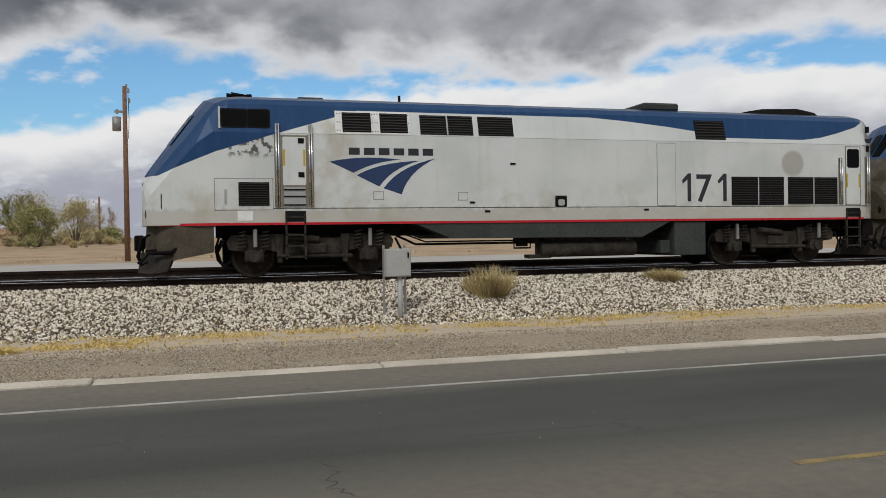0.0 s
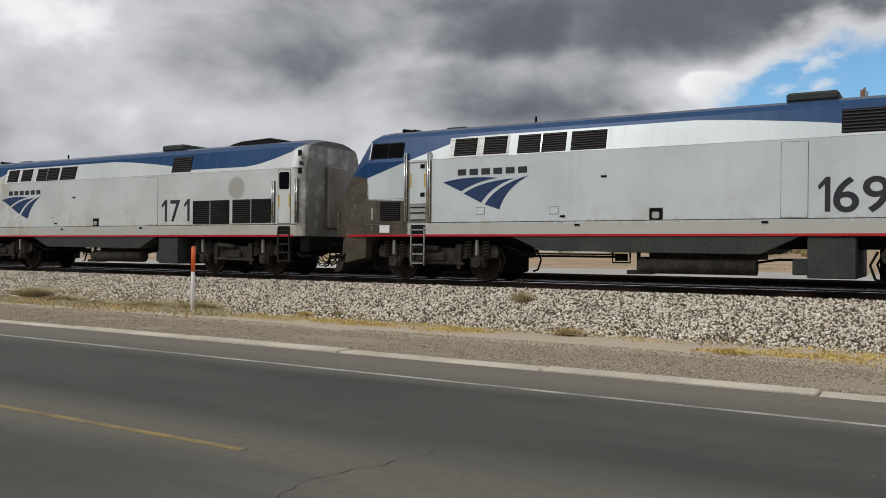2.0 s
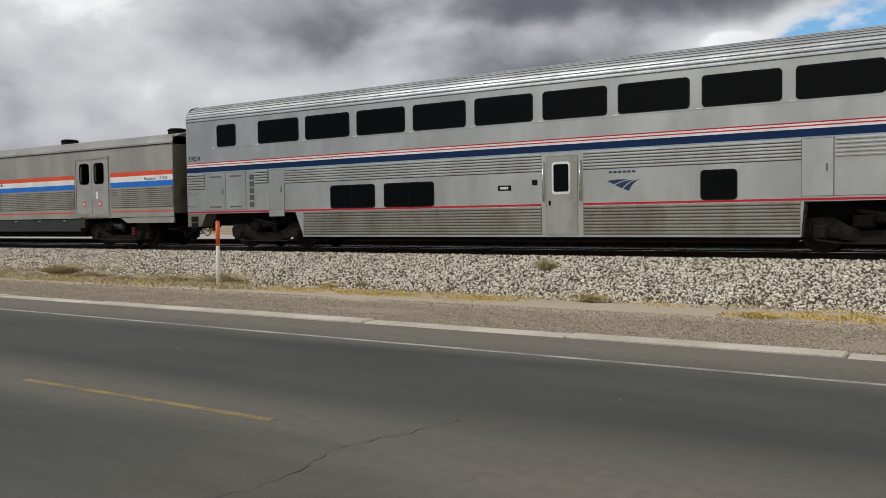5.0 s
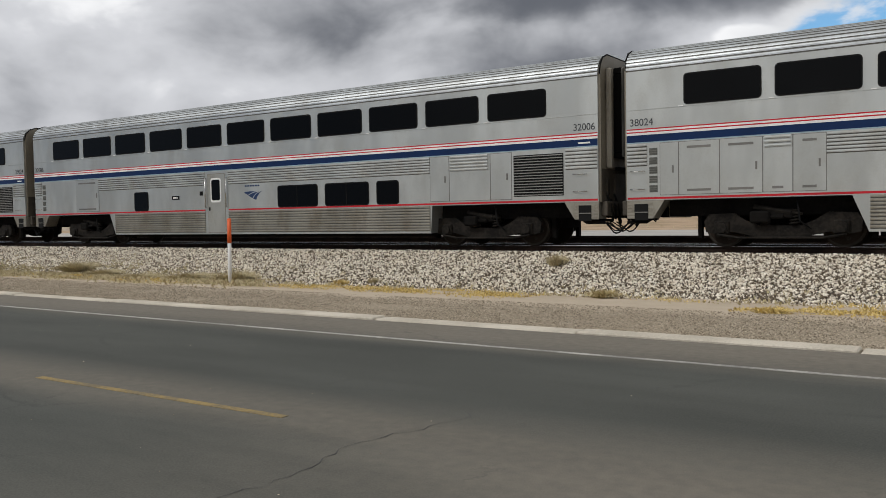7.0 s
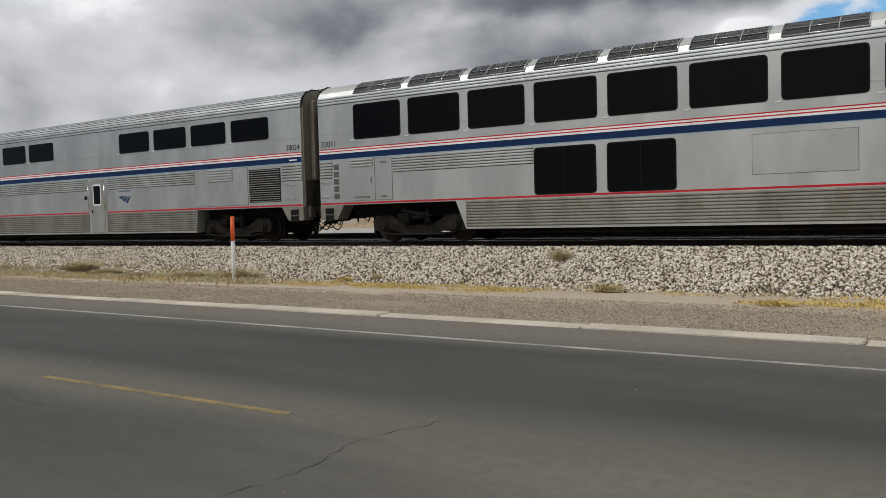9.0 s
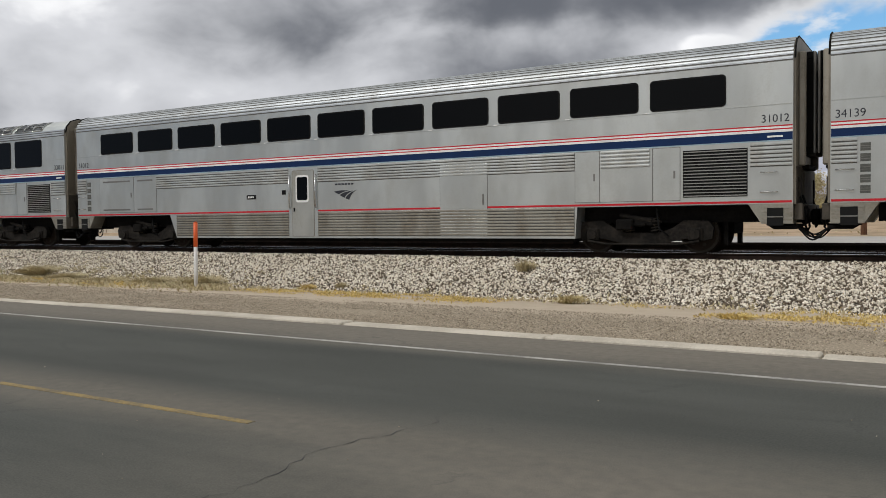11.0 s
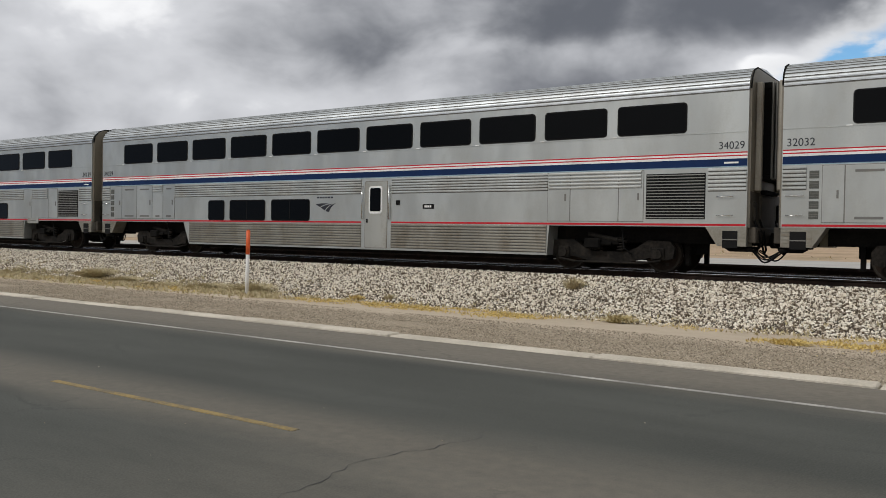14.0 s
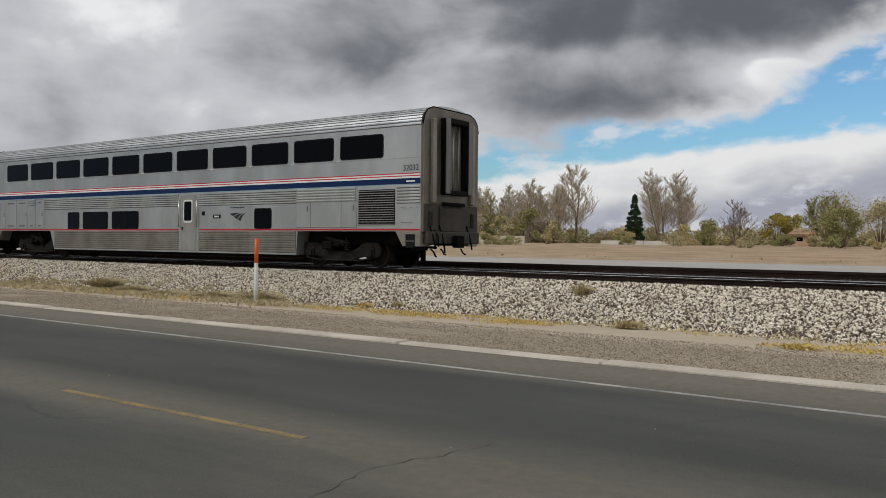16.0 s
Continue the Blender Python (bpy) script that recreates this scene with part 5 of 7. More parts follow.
def loco_truck(cx, parent):
    tr = new("truck")
    tr.parent = parent
    tagged(tr, "dusty cast locomotive truck with coil springs")
    for s in (-1, 1):
        y = s * 1.15
        bm = bmesh.new()
        out = [(-2.0, 0.84), (-1.9, 1.0), (-0.9, 1.02), (-0.6, 0.92), (0.6, 0.92), (0.9, 1.02), (1.9, 1.0), (2.0, 0.84), (1.95, 0.66), (1.62, 0.62), (1.5, 0.42), (1.2, 0.42), (1.1, 0.66), (0.7, 0.56), (0.45, 0.44), (-0.45, 0.44), (-0.7, 0.56), (-1.1, 0.66), (-1.2, 0.42), (-1.5, 0.42), (-1.62, 0.62), (-1.95, 0.66)]
        prism(bm, [(cx + a, b) for a, b in out], y - 0.08, y + 0.08)
        bmesh.ops.recalc_face_normals(bm, faces=bm.faces)
        part("side_frame", bm, M_TRUCK, tr)
        for dx in (-1.37, 1.37):
            bm = bmesh.new()
            box(bm, cx + dx - 0.22, cx + dx + 0.22, y - 0.16, y + 0.1, 0.36, 0.66, 0, 0.04)
            cyl(bm, (cx + dx, y - 0.16, 0.5), (cx + dx, y - 0.22, 0.5), 0.13, 12)
            part("journal_box", bm, M_TRUCK, tr)
            for e in (-0.27, 0.27):
                bm = bmesh.new()
                coil(bm, cx + dx + e, y - 0.12, 0.66, 1.10, 0.085)
                part("coil_spring", bm, M_TRUCK, tr)
            bm = bmesh.new()
            cyl(bm, (cx + dx + 0.02, y - 0.2, 0.72), (cx + dx + 0.02, y - 0.2, 1.14), 0.05, 8)
            part("damper", bm, M_SLAT, tr)
        bm = bmesh.new()
        cyl(bm, (cx - 0.85, y - 0.14, 0.50), (cx + 0.95, y - 0.14, 0.48), 0.045, 8)
        cyl(bm, (cx - 0.65, y - 0.16, 0.98), (cx + 0.15, y - 0.16, 0.88), 0.08, 10)
        part("brake_rod", bm, M_TRUCK, tr)
        bm = bmesh.new()
        tube(bm, [(cx - 2.05, y - 0.05, 0.9), (cx - 2.2, y - 0.05, 0.6), (cx - 2.1, y - 0.05, 0.3), (cx - 1.95, y - 0.05, 0.25)], 0.03, 6)
        part("sand_hose", bm, M_RUBBER, tr)
        bm = bmesh.new()
        tube(bm, [(cx + 2.05, y - 0.05, 0.9), (cx + 2.2, y - 0.05, 0.6), (cx + 2.1, y - 0.05, 0.3), (cx + 1.95, y - 0.05, 0.25)], 0.03, 6)
        part("sand_hose", bm, M_RUBBER, tr)
    bm = bmesh.new()
    box(bm, cx - 0.45, cx + 0.45, -1.1, 1.1, 0.62, 1.0, 0, 0.03)
    part("bolster", bm, M_DARK, tr)
    # plain dark mass added inside the truck, standing for its shaded interior
    bm = bmesh.new()
    box(bm, cx - 2.05, cx + 2.05, -0.62, 0.62, 0.24, 1.0, 0, 0.05)
    part("truck_frame", bm, M_DARK, tr)
    for dx in (-0.78, 0.78):
        bm = bmesh.new()
        prism(bm, [(cx + dx - 0.10, 1.02), (cx + dx + 0.10, 1.02), (cx + dx + 0.05, 0.34), (cx + dx - 0.05, 0.34)], -1.30, -1.22)
        bmesh.ops.recalc_face_normals(bm, faces=bm.faces)
        part("brake_hanger", bm, M_TRUCK, tr)
    for dx in (-1.37, 1.37):
        bm = bmesh.new()
        cyl(bm, (cx + dx * 0.62, -0.6, 0.55), (cx + dx * 0.62, 0.6, 0.55), 0.36, 14)
        part("traction_motor", bm, M_DARK, tr)
    bm = bmesh.new()
    box(bm, cx - 0.3, cx + 0.35, -1.34, -1.2, 0.52, 0.80, 0, 0.05)
    part("damper_bracket", bm, M_TRUCK, tr)
    for dx in (-1.37, 1.37):
        wheelset(cx + dx, 0.508, parent)


def baggage(X):
    """Single-level baggage car: hollow shell with see-through door windows."""
    car = thing("baggage_car", "stainless baggage car with orange-red, white and blue bands", "train car", pose(X, TRACK_Y, RAIL_Z))
    B, L = 0.375, 25.16
    E = B + L
    doors = ((5.55, 7.50), (19.50, 21.48))
    holes = []
    for a, b in doors:
        m = (a + b) / 2
        holes += [(B + a + 0.28, B + m - 0.20), (B + m + 0.20, B + b - 0.28)]
    W = 1.54

    def wall(s):
        bm = bmesh.new()
        us = sorted({B, E, *[u for h in holes for u in h]})
        zs = [1.06, 2.42, 3.12, 3.66]
        for i in range(len(us) - 1):
            for j in range(3):
                if j == 1 and any(abs(us[i] - h[0]) < 1e-6 for h in holes):
                    continue
                bm.faces.new([bm.verts.new((u, s * W, z)) for u, z in ((us[i], zs[j]), (us[i + 1], zs[j]), (us[i + 1], zs[j + 1]), (us[i], zs[j + 1]))])
        bmesh.ops.remove_doubles(bm, verts=bm.verts, dist=1e-5)
        bmesh.ops.recalc_face_normals(bm, faces=bm.faces)
        bmesh.ops.solidify(bm, geom=bm.faces, thickness=-0.04 * s)
        return part("side_wall", bm, M_BAG, car)

    wall(-1)
    wall(1)
    crown = [(-W, 3.66), (-1.525, 3.76), (-1.48, 3.84), (-1.38, 3.93), (-1.18, 4.03), (-0.8, 4.12), (0, 4.17)]
    ring = crown + [(-y, z) for y, z in crown[-2::-1]]
    bm = bmesh.new()
    loft(bm, [[(u, y, z) for y, z in ring] for u in (B, E)])
    part("roof", bm, M_BAGROOF, car, "grey weathered roof")
    plate("gutter", B, E, 3.665, 3.69, -W, 0.035, M_BLACK, car)
    bm = bmesh.new()
    box(bm, B, E, -W + 0.05, W - 0.05, 1.06, 1.2)
    part("floor", bm, M_DARK, car)
    for u in (B, E - 0.04):
        bm = bmesh.new()
        box(bm, u, u + 0.04, -W + 0.03, W - 0.03, 1.06, 3.95)
        part("end_wall", bm, M_END, car)
    # side ends that come lower, bands, fluting
    for a, b, c in ((0.0, 2.6, 3.05), (L, L - 2.6, L - 3.05)):
        bm = bmesh.new()
        prism(bm, [(B + a, 1.08), (B + a, 0.86), (B + b, 0.86), (B + c, 1.08)], -W, -W + 0.06)
        bmesh.ops.recalc_face_normals(bm, faces=bm.faces)
        part("end_skirt", bm, M_BAG, car)
    bm = bmesh.new()
    box(bm, B + 5.78, B + 19.6, -W + 0.05, W - 0.05, 0.55, 1.06, 0, 0.02)
    part("equipment_skirt", bm, M_BAGSKIRT, car, "dark grey-green equipment skirt under the floor")
    bm = bmesh.new()
    box(bm, B + 5.95, B + 19.5, -1.25, 1.25, 0.34, 0.55, 0, 0.02)
    part("equipment_tray", bm, M_DARK, car)
    for k in range(8):
        plate("skirt_latch", B + 6.6 + k * 1.7, B + 6.74 + k * 1.7, 0.96, 1.0, -W + 0.05, 0.02, M_FLUTE, car)
    spans = ((0.01, 5.42), (7.62, 19.36), (21.62, 25.15))
    for a, b in spans:
        for nm, z0, z1, m in (("orange_band", 2.585, 2.745, M_ORANGE), ("white_band", 2.385, 2.585, M_WHITE), ("blue_band", 2.19, 2.385, M_BAGBLUE)):
            plate(nm, B + a, B + b, z0, z1, -W, 0.005, m, car)
        flutes("fluting", B + a, B + b, [(-SIDE, 2.16), (-SIDE, 1.43)], car, M_BAGFLUTE, 0.075, 0.016)
        plate("red_line", B + a, B + b, 1.27, 1.31, -W, 0.006, M_ORANGE, car)
    for a, b in doors:
        m = (a + b) / 2
        fr = plate("door_track", B + a - 0.05, B + b + 0.05, 3.33, 3.42, -W, 0.04, M_BAG, car)
        for u in (a - 0.04, b):
            bm = bmesh.new()
            box(bm, B + u, B + u + 0.04, -W - 0.035, -W, 1.24, 3.36)
            part("door_post", bm, M_BAG, car)
            plate("door_shadow_gap", B + u - 0.03, B + u, 1.24, 3.36, -W, 0.006, M_SEAM, car)
        for a1, b1, h in ((a + 0.02, m - 0.012, holes[2 * doors.index((a, b))]), (m + 0.012, b - 0.02, holes[2 * doors.index((a, b)) + 1])):
            bm = bmesh.new()
            x0, x1 = B + a1, B + b1
            for p in ((x0, x1, 1.24, 2.42), (x0, x1, 3.12, 3.34), (x0, h[0], 2.42, 3.12), (h[1], x1, 2.42, 3.12)):
                box(bm, p[0], p[1], -W - 0.02, -W - 0.002, p[2], p[3])
            leaf = part("sliding_door", bm, M_BAGDOOR, car)
            bm = bmesh.new()
            o, i = rounded(h[0] - 0.05, h[1] + 0.05, 2.37, 3.17, 0.14), rounded(h[0] + 0.015, h[1] - 0.015, 2.435, 3.105, 0.10)
            n = len(o)
            vo = [bm.verts.new((x, -W - 0.034, z)) for x, z in o]
            vi = [bm.verts.new((x, -W - 0.034, z)) for x, z in i]
            for k in range(n):
                bm.faces.new((vo[k], vo[(k + 1) % n], vi[(k + 1) % n], vi[k]))
            bmesh.ops.solidify(bm, geom=bm.faces, thickness=0.016)
            part("window_gasket", bm, M_RUBBER, leaf)
            sq = plate("warning_sign", (x0 + x1) / 2 - 0.09, (x0 + x1) / 2 + 0.09, 1.52, 1.70, -W - 0.02, 0.004, M_ORANGE, leaf)
            plate("sign_bar", (x0 + x1) / 2 - 0.05, (x0 + x1) / 2 + 0.02, 1.56, 1.66, -W - 0.024, 0.003, M_WHITE, sq)
        plate("notice", B + m + 0.25, B + m + 0.38, 1.80, 2.08, -W - 0.02, 0.004, M_WHITE, car)
        plate("door_sill", B + a - 0.1, B + b + 0.1, 1.10, 1.24, -W, 0.03, M_BAGFLUTE, car)
    for u in (3.2, 10.0, 16.8, 23.6):
        bm = bmesh.new()
        cyl(bm, (B + u, 0, 4.1), (B + u, 0, 4.34), 0.34, 20)
        cyl(bm, (B + u, 0, 4.34), (B + u, 0, 4.41), 0.37, 20, 0, 0.30)
        part("roof_vent", bm, M_RUBBER, car, "round black roof vent")
    text_part("61036", 0.15, B + 0.20, 2.43, -W - 0.006, M_LETTER, car, "car_number", width=0.46, bold=0.004)
    text_part("Baggage", 0.15, B + 0.80, 2.43, -W - 0.006, M_LETTER, car, "lettering", width=0.70, bold=0.004)
    text_part("Baggage", 0.14, B + 23.6, 2.43, -W - 0.006, M_LETTER, car, "lettering", width=0.64)
    text_part("61036", 0.14, B + 24.45, 2.43, -W - 0.006, M_LETTER, car, "car_number", width=0.42)
    mark(B + 12.3, 2.23, 0.95, car, -W - 0.006)
    word_bars(B + 13.2, 2.47, 1.15, 0.09, 6, car, M_NAVY, -W - 0.006)
    coach_truck(3.9, car, 2.6, 0.457, "fab")
    coach_truck(22.0, car, 2.6, 0.457, "fab")
    for u in (3.9, 22.0):
        bm = bmesh.new()
        coil(bm, u + 0.95, -1.24, 0.42, 0.70, 0.09)
        part("red_spring", bm, M_SPRING, car, "red painted coil spring")
        bm = bmesh.new()
        box(bm, u - 0.35, u + 0.4, -1.34, -1.2, 0.62, 0.86, 0, 0.05)
        part("air_cylinder", bm, M_SKIRT, car)
    for u in (5.40, 19.66):
        bm = bmesh.new()
        box(bm, B + u, B + u + 0.3, -W, -W + 0.1, 0.7, 1.1)
        part("corner_step", bm, M_TRUCK, car)
    for x, d in ((B, -1), (E, 1)):
        bm = bmesh.new()
        box(bm, *sorted((x, x + d * 0.3)), -0.6, 0.6, 1.2, 3.6, 0, 0.03)
        part("diaphragm", bm, M_RUBBER, car)
    coupler(0.0, -1, car)
    coupler(25.91, 1, car)
    return car


M_DUCT = steel("stained_duct", (0.36, 0.33, 0.275), 0.5, 0.4, (0.16, 0.135, 0.10), 0.6)
M_ENDLOW = steel("grimy_buffer_beam", (0.085, 0.072, 0.055), 0.7, 0.2, (0.03, 0.026, 0.02), 0.8)
M_BAG = steel("matt_stainless", (0.47, 0.46, 0.41), 0.5, 0.6, (0.33, 0.30, 0.26), 0.4)
M_BAGROOF = steel("dull_roof", (0.33, 0.32, 0.30), 0.55, 0.5, (0.2, 0.19, 0.17), 0.5)
M_BAGFLUTE = steel("baggage_fluting", (0.48, 0.45, 0.39), 0.45, 0.65, (0.22, 0.19, 0.15), 0.6)
M_BAGDOOR = surf("grey_door_paint", (0.36, 0.36, 0.345), (0.29, 0.285, 0.27), 1.5, 20, 0.55)
M_BAGSKIRT = surf("dark_green_grey_skirt", (0.015, 0.021, 0.021), (0.027, 0.033, 0.031), 1.2, 14, 0.6)
M_SPRING = flat("dull_red_spring", (0.22, 0.02, 0.015), 0.6)
M_ORANGE = flat("orange_red_paint", (0.80, 0.085, 0.025), 0.45)
M_BAGBLUE = flat("bright_blue_paint", (0.006, 0.17, 0.66), 0.45)

# consist, by the front coupler of each at the start
X0 = -1.46
FRONT_A = (0.84, 1.30, 2.26, 3.22, 3.86, 4.55)
REAR = (20.02, 20.68, 22.02, 22.68)
LOW_A = [(14.03, 15.70), (16.07, 17.75), (18.11, 18.87), (6.62, 7.37)]
LOW_G = [(6.47, 7.25), (7.60, 9.30), (9.66, 11.36)]
TRAIN = [
    (0.0, loco, ("leading silver and blue diesel locomotive with worn cab paint", "171", M_LOCO_A)),
    (21.03, loco, ("second silver and blue diesel locomotive with soot-blackened nose", "169", M_LOCO_B)),
    (42.06, baggage, ()),
]
cars = [(o, f(X0 + o, *args)) for o, f, args in TRAIN]
bags = 42.06 + 25.91
COACHES = [
    dict(label="two-deck stainless transition sleeper with lower windows by the baggage car", number="39024", low=[(6.55, 8.2), (8.6, 10.3), (17.85, 18.62)], door=13.85, front=(0.94, 1.93, 2.88), rear=REAR, skip=(90,), logo=15.50, sign=12.4, vent_at=3.05, flute_from=4.62),
    dict(label="two-deck stainless sleeping car with red, white and blue stripes", number="32006", low=LOW_A, door=10.66, front=(2.9, 4.4), rear=REAR, logo=12.43, sign=8.74),
    dict(label="two-deck stainless dining car with plain lower deck", number="38024", low=[], door=13.86, front=FRONT_A, rear=(20.02, 22.68), skip=(5, 6), logo=15.60),
    dict(label="two-deck stainless lounge car with tall windows and curved skylights", number="33011", low=[(7.58, 9.27), (9.63, 11.32)], door=16.30, front=(1.2, 2.2, 2.85), rear=REAR, logo=18.04, dome=True, logo_mat=M_LETTER),
    dict(label="two-deck stainless coach with a freight door on the lower deck", number="31012", low=[], door=10.64, front=(1.31, 3.2, 4.4), rear=REAR, logo=12.28, sign=8.7, bagdoor=16.02, logo_mat=M_LETTER),
    dict(label="two-deck stainless coach with three lower windows behind the door", number="34139", low=[(14.72, 15.47), (15.85, 17.52), (17.88, 18.64)], door=10.62, front=(1.28, 2.04, 2.92), rear=REAR, logo=12.32, sign=8.68, logo_mat=M_LETTER),
    dict(label="two-deck stainless coach with lower windows ahead of the door", number="34029", low=LOW_G, door=13.74, front=FRONT_A, rear=REAR, logo=11.66, sign=15.93, logo_mat=M_LETTER),
    dict(label="last two-deck stainless sleeping car with its open rear gangway", number="32032", low=LOW_G + [(18.03, 18.81)], door=14.02, front=FRONT_A, rear=REAR, logo=16.72, sign=15.83, logo_mat=M_LETTER),
]
for k, spec in enumerate(COACHES):
    cars.append((bags + 25.91 * k, bilevel(X0 + bags + 25.91 * k, **spec)))


# ---- wayside and distance ----
def leafy(name, cols, rough=0.9):
    """Dry stalks, twigs or leaves, each island of its own tone."""
    m, nt, b, p = material(name, rough, 0.0, 0.15)
    r = S(nt, nt.nodes.new("ShaderNodeNewGeometry").outputs["Random Per Island"])
    n = noisy(p, 1.2, 3)
    c = mix(nt, step(r * 0.7 + n * 0.4, 0.2, 0.55), cols[0], cols[1])
    c = mix(nt, step(r * 0.8 + n * 0.3, 0.6, 1.0), c, cols[2])
    put(nt, b.inputs["Base Color"], c)
    return m


M_VERGE = rubble("verge_stone", ((0.21, 0.172, 0.125), (0.38, 0.317, 0.24), (0.57, 0.49, 0.385)))
M_STRAW = leafy("dry_yellow_grass", ((0.38, 0.28, 0.11), (0.66, 0.49, 0.17), (0.74, 0.60, 0.32)))
M_SAGE = leafy("tan_green_grass", ((0.40, 0.33, 0.20), (0.56, 0.47, 0.30), (0.45, 0.40, 0.22)))
M_TUMBLE = leafy("dry_tumbleweed", ((0.42, 0.33, 0.16), (0.55, 0.44, 0.24), (0.36, 0.31, 0.13)))
M_TWIG = leafy("bare_pale_twigs", ((0.46, 0.40, 0.31), (0.58, 0.51, 0.41), (0.36, 0.30, 0.225)))
M_TWIG_OLIVE = leafy("budding_olive_twigs", ((0.38, 0.34, 0.17), (0.48, 0.42, 0.24), (0.42, 0.34, 0.21)))
M_BARK = surf("tree_bark", (0.26, 0.21, 0.155), (0.15, 0.12, 0.09), 2, 12, 0.95, bump=0.5)
M_OLIVE = leafy("olive_leaves", ((0.19, 0.20, 0.075), (0.30, 0.285, 0.12), (0.36, 0.33, 0.16)))
M_YELLOWGREEN = leafy("yellow_leaves", ((0.32, 0.25, 0.055), (0.40, 0.31, 0.07), (0.20, 0.19, 0.06)))
M_PINE = leafy("dark_needles", ((0.018, 0.038, 0.022), (0.035, 0.062, 0.030), (0.055, 0.075, 0.035)))
M_JUNIPER = leafy("juniper_green", ((0.050, 0.075, 0.024), (0.090, 0.115, 0.038), (0.135, 0.135, 0.05)))
M_POLE = surf("weathered_pole", (0.24, 0.125, 0.075), (0.14, 0.08, 0.055), 3, 20, 0.9, bump=0.3, streak=3)
M_GREYBOX = surf("grey_painted_steel", (0.42, 0.43, 0.42), (0.36, 0.36, 0.35), 2, 20, 0.5, bump=0.03)
M_GALV = surf("galvanised", (0.33, 0.33, 0.33), (0.24, 0.24, 0.24), 4, 25, 0.5, 0.5)
M_POSTWHITE = surf("white_post", (0.72, 0.71, 0.68), (0.62, 0.60, 0.57), 3, 20, 0.5)
M_POSTORANGE = surf("orange_post", (0.80, 0.13, 0.025), (0.65, 0.10, 0.02), 3, 20, 0.45)
M_STUCCO = surf("tan_stucco", (0.48, 0.40, 0.30), (0.40, 0.33, 0.25), 0.8, 14, 0.9)
M_STUCCO2 = surf("pink_stucco", (0.55, 0.36, 0.24), (0.46, 0.30, 0.20), 0.8, 14, 0.9)
M_ROOFWHITE = surf("pale_roof", (0.66, 0.63, 0.57), (0.56, 0.53, 0.48), 0.6, 10, 0.8)
M_ROOFBROWN = surf("brown_roof", (0.36, 0.20, 0.12), (0.27, 0.15, 0.09), 0.6, 10, 0.85)
M_WALLPALE = surf("pale_block_wall", (0.56, 0.50, 0.41), (0.46, 0.41, 0.34), 0.5, 10, 0.9)
M_CARPAINT = surf("silver_car_paint", (0.45, 0.46, 0.47), (0.40, 0.41, 0.42), 1, 10, 0.3, 0.4)


def at(az, y, lift=0.0):
    """A place on the ground at a bearing (degrees left of straight across the track) and depth."""
    x = -math.tan(radians(az)) * y
    return Vector((x, y, ground_height(x, y) + lift))


def raw(name, verts, faces, mat, parent=None, label=""):
    me = bpy.data.meshes.new(name)
    me.from_pydata(verts, [], faces)
    me.materials.append(mat)
    ob = new(name, me)
    ob.parent = parent
    if label:
        tagged(ob, label)
    return ob


def stick(V, F, a, b, ra, rb, n=3):
    w = (b - a).normalized()
    u = w.orthogonal().normalized()
    v = w.cross(u)
    k0 = len(V)
    for c, r in ((a, ra), (b, rb)):
        for k in range(n):
            V.append(tuple(c + (u * math.cos(k * math.tau / n) + v * math.sin(k * math.tau / n)) * r))
    for k in range(n):
        F.append((k0 + k, k0 + (k + 1) % n, k0 + n + (k + 1) % n, k0 + n + k))


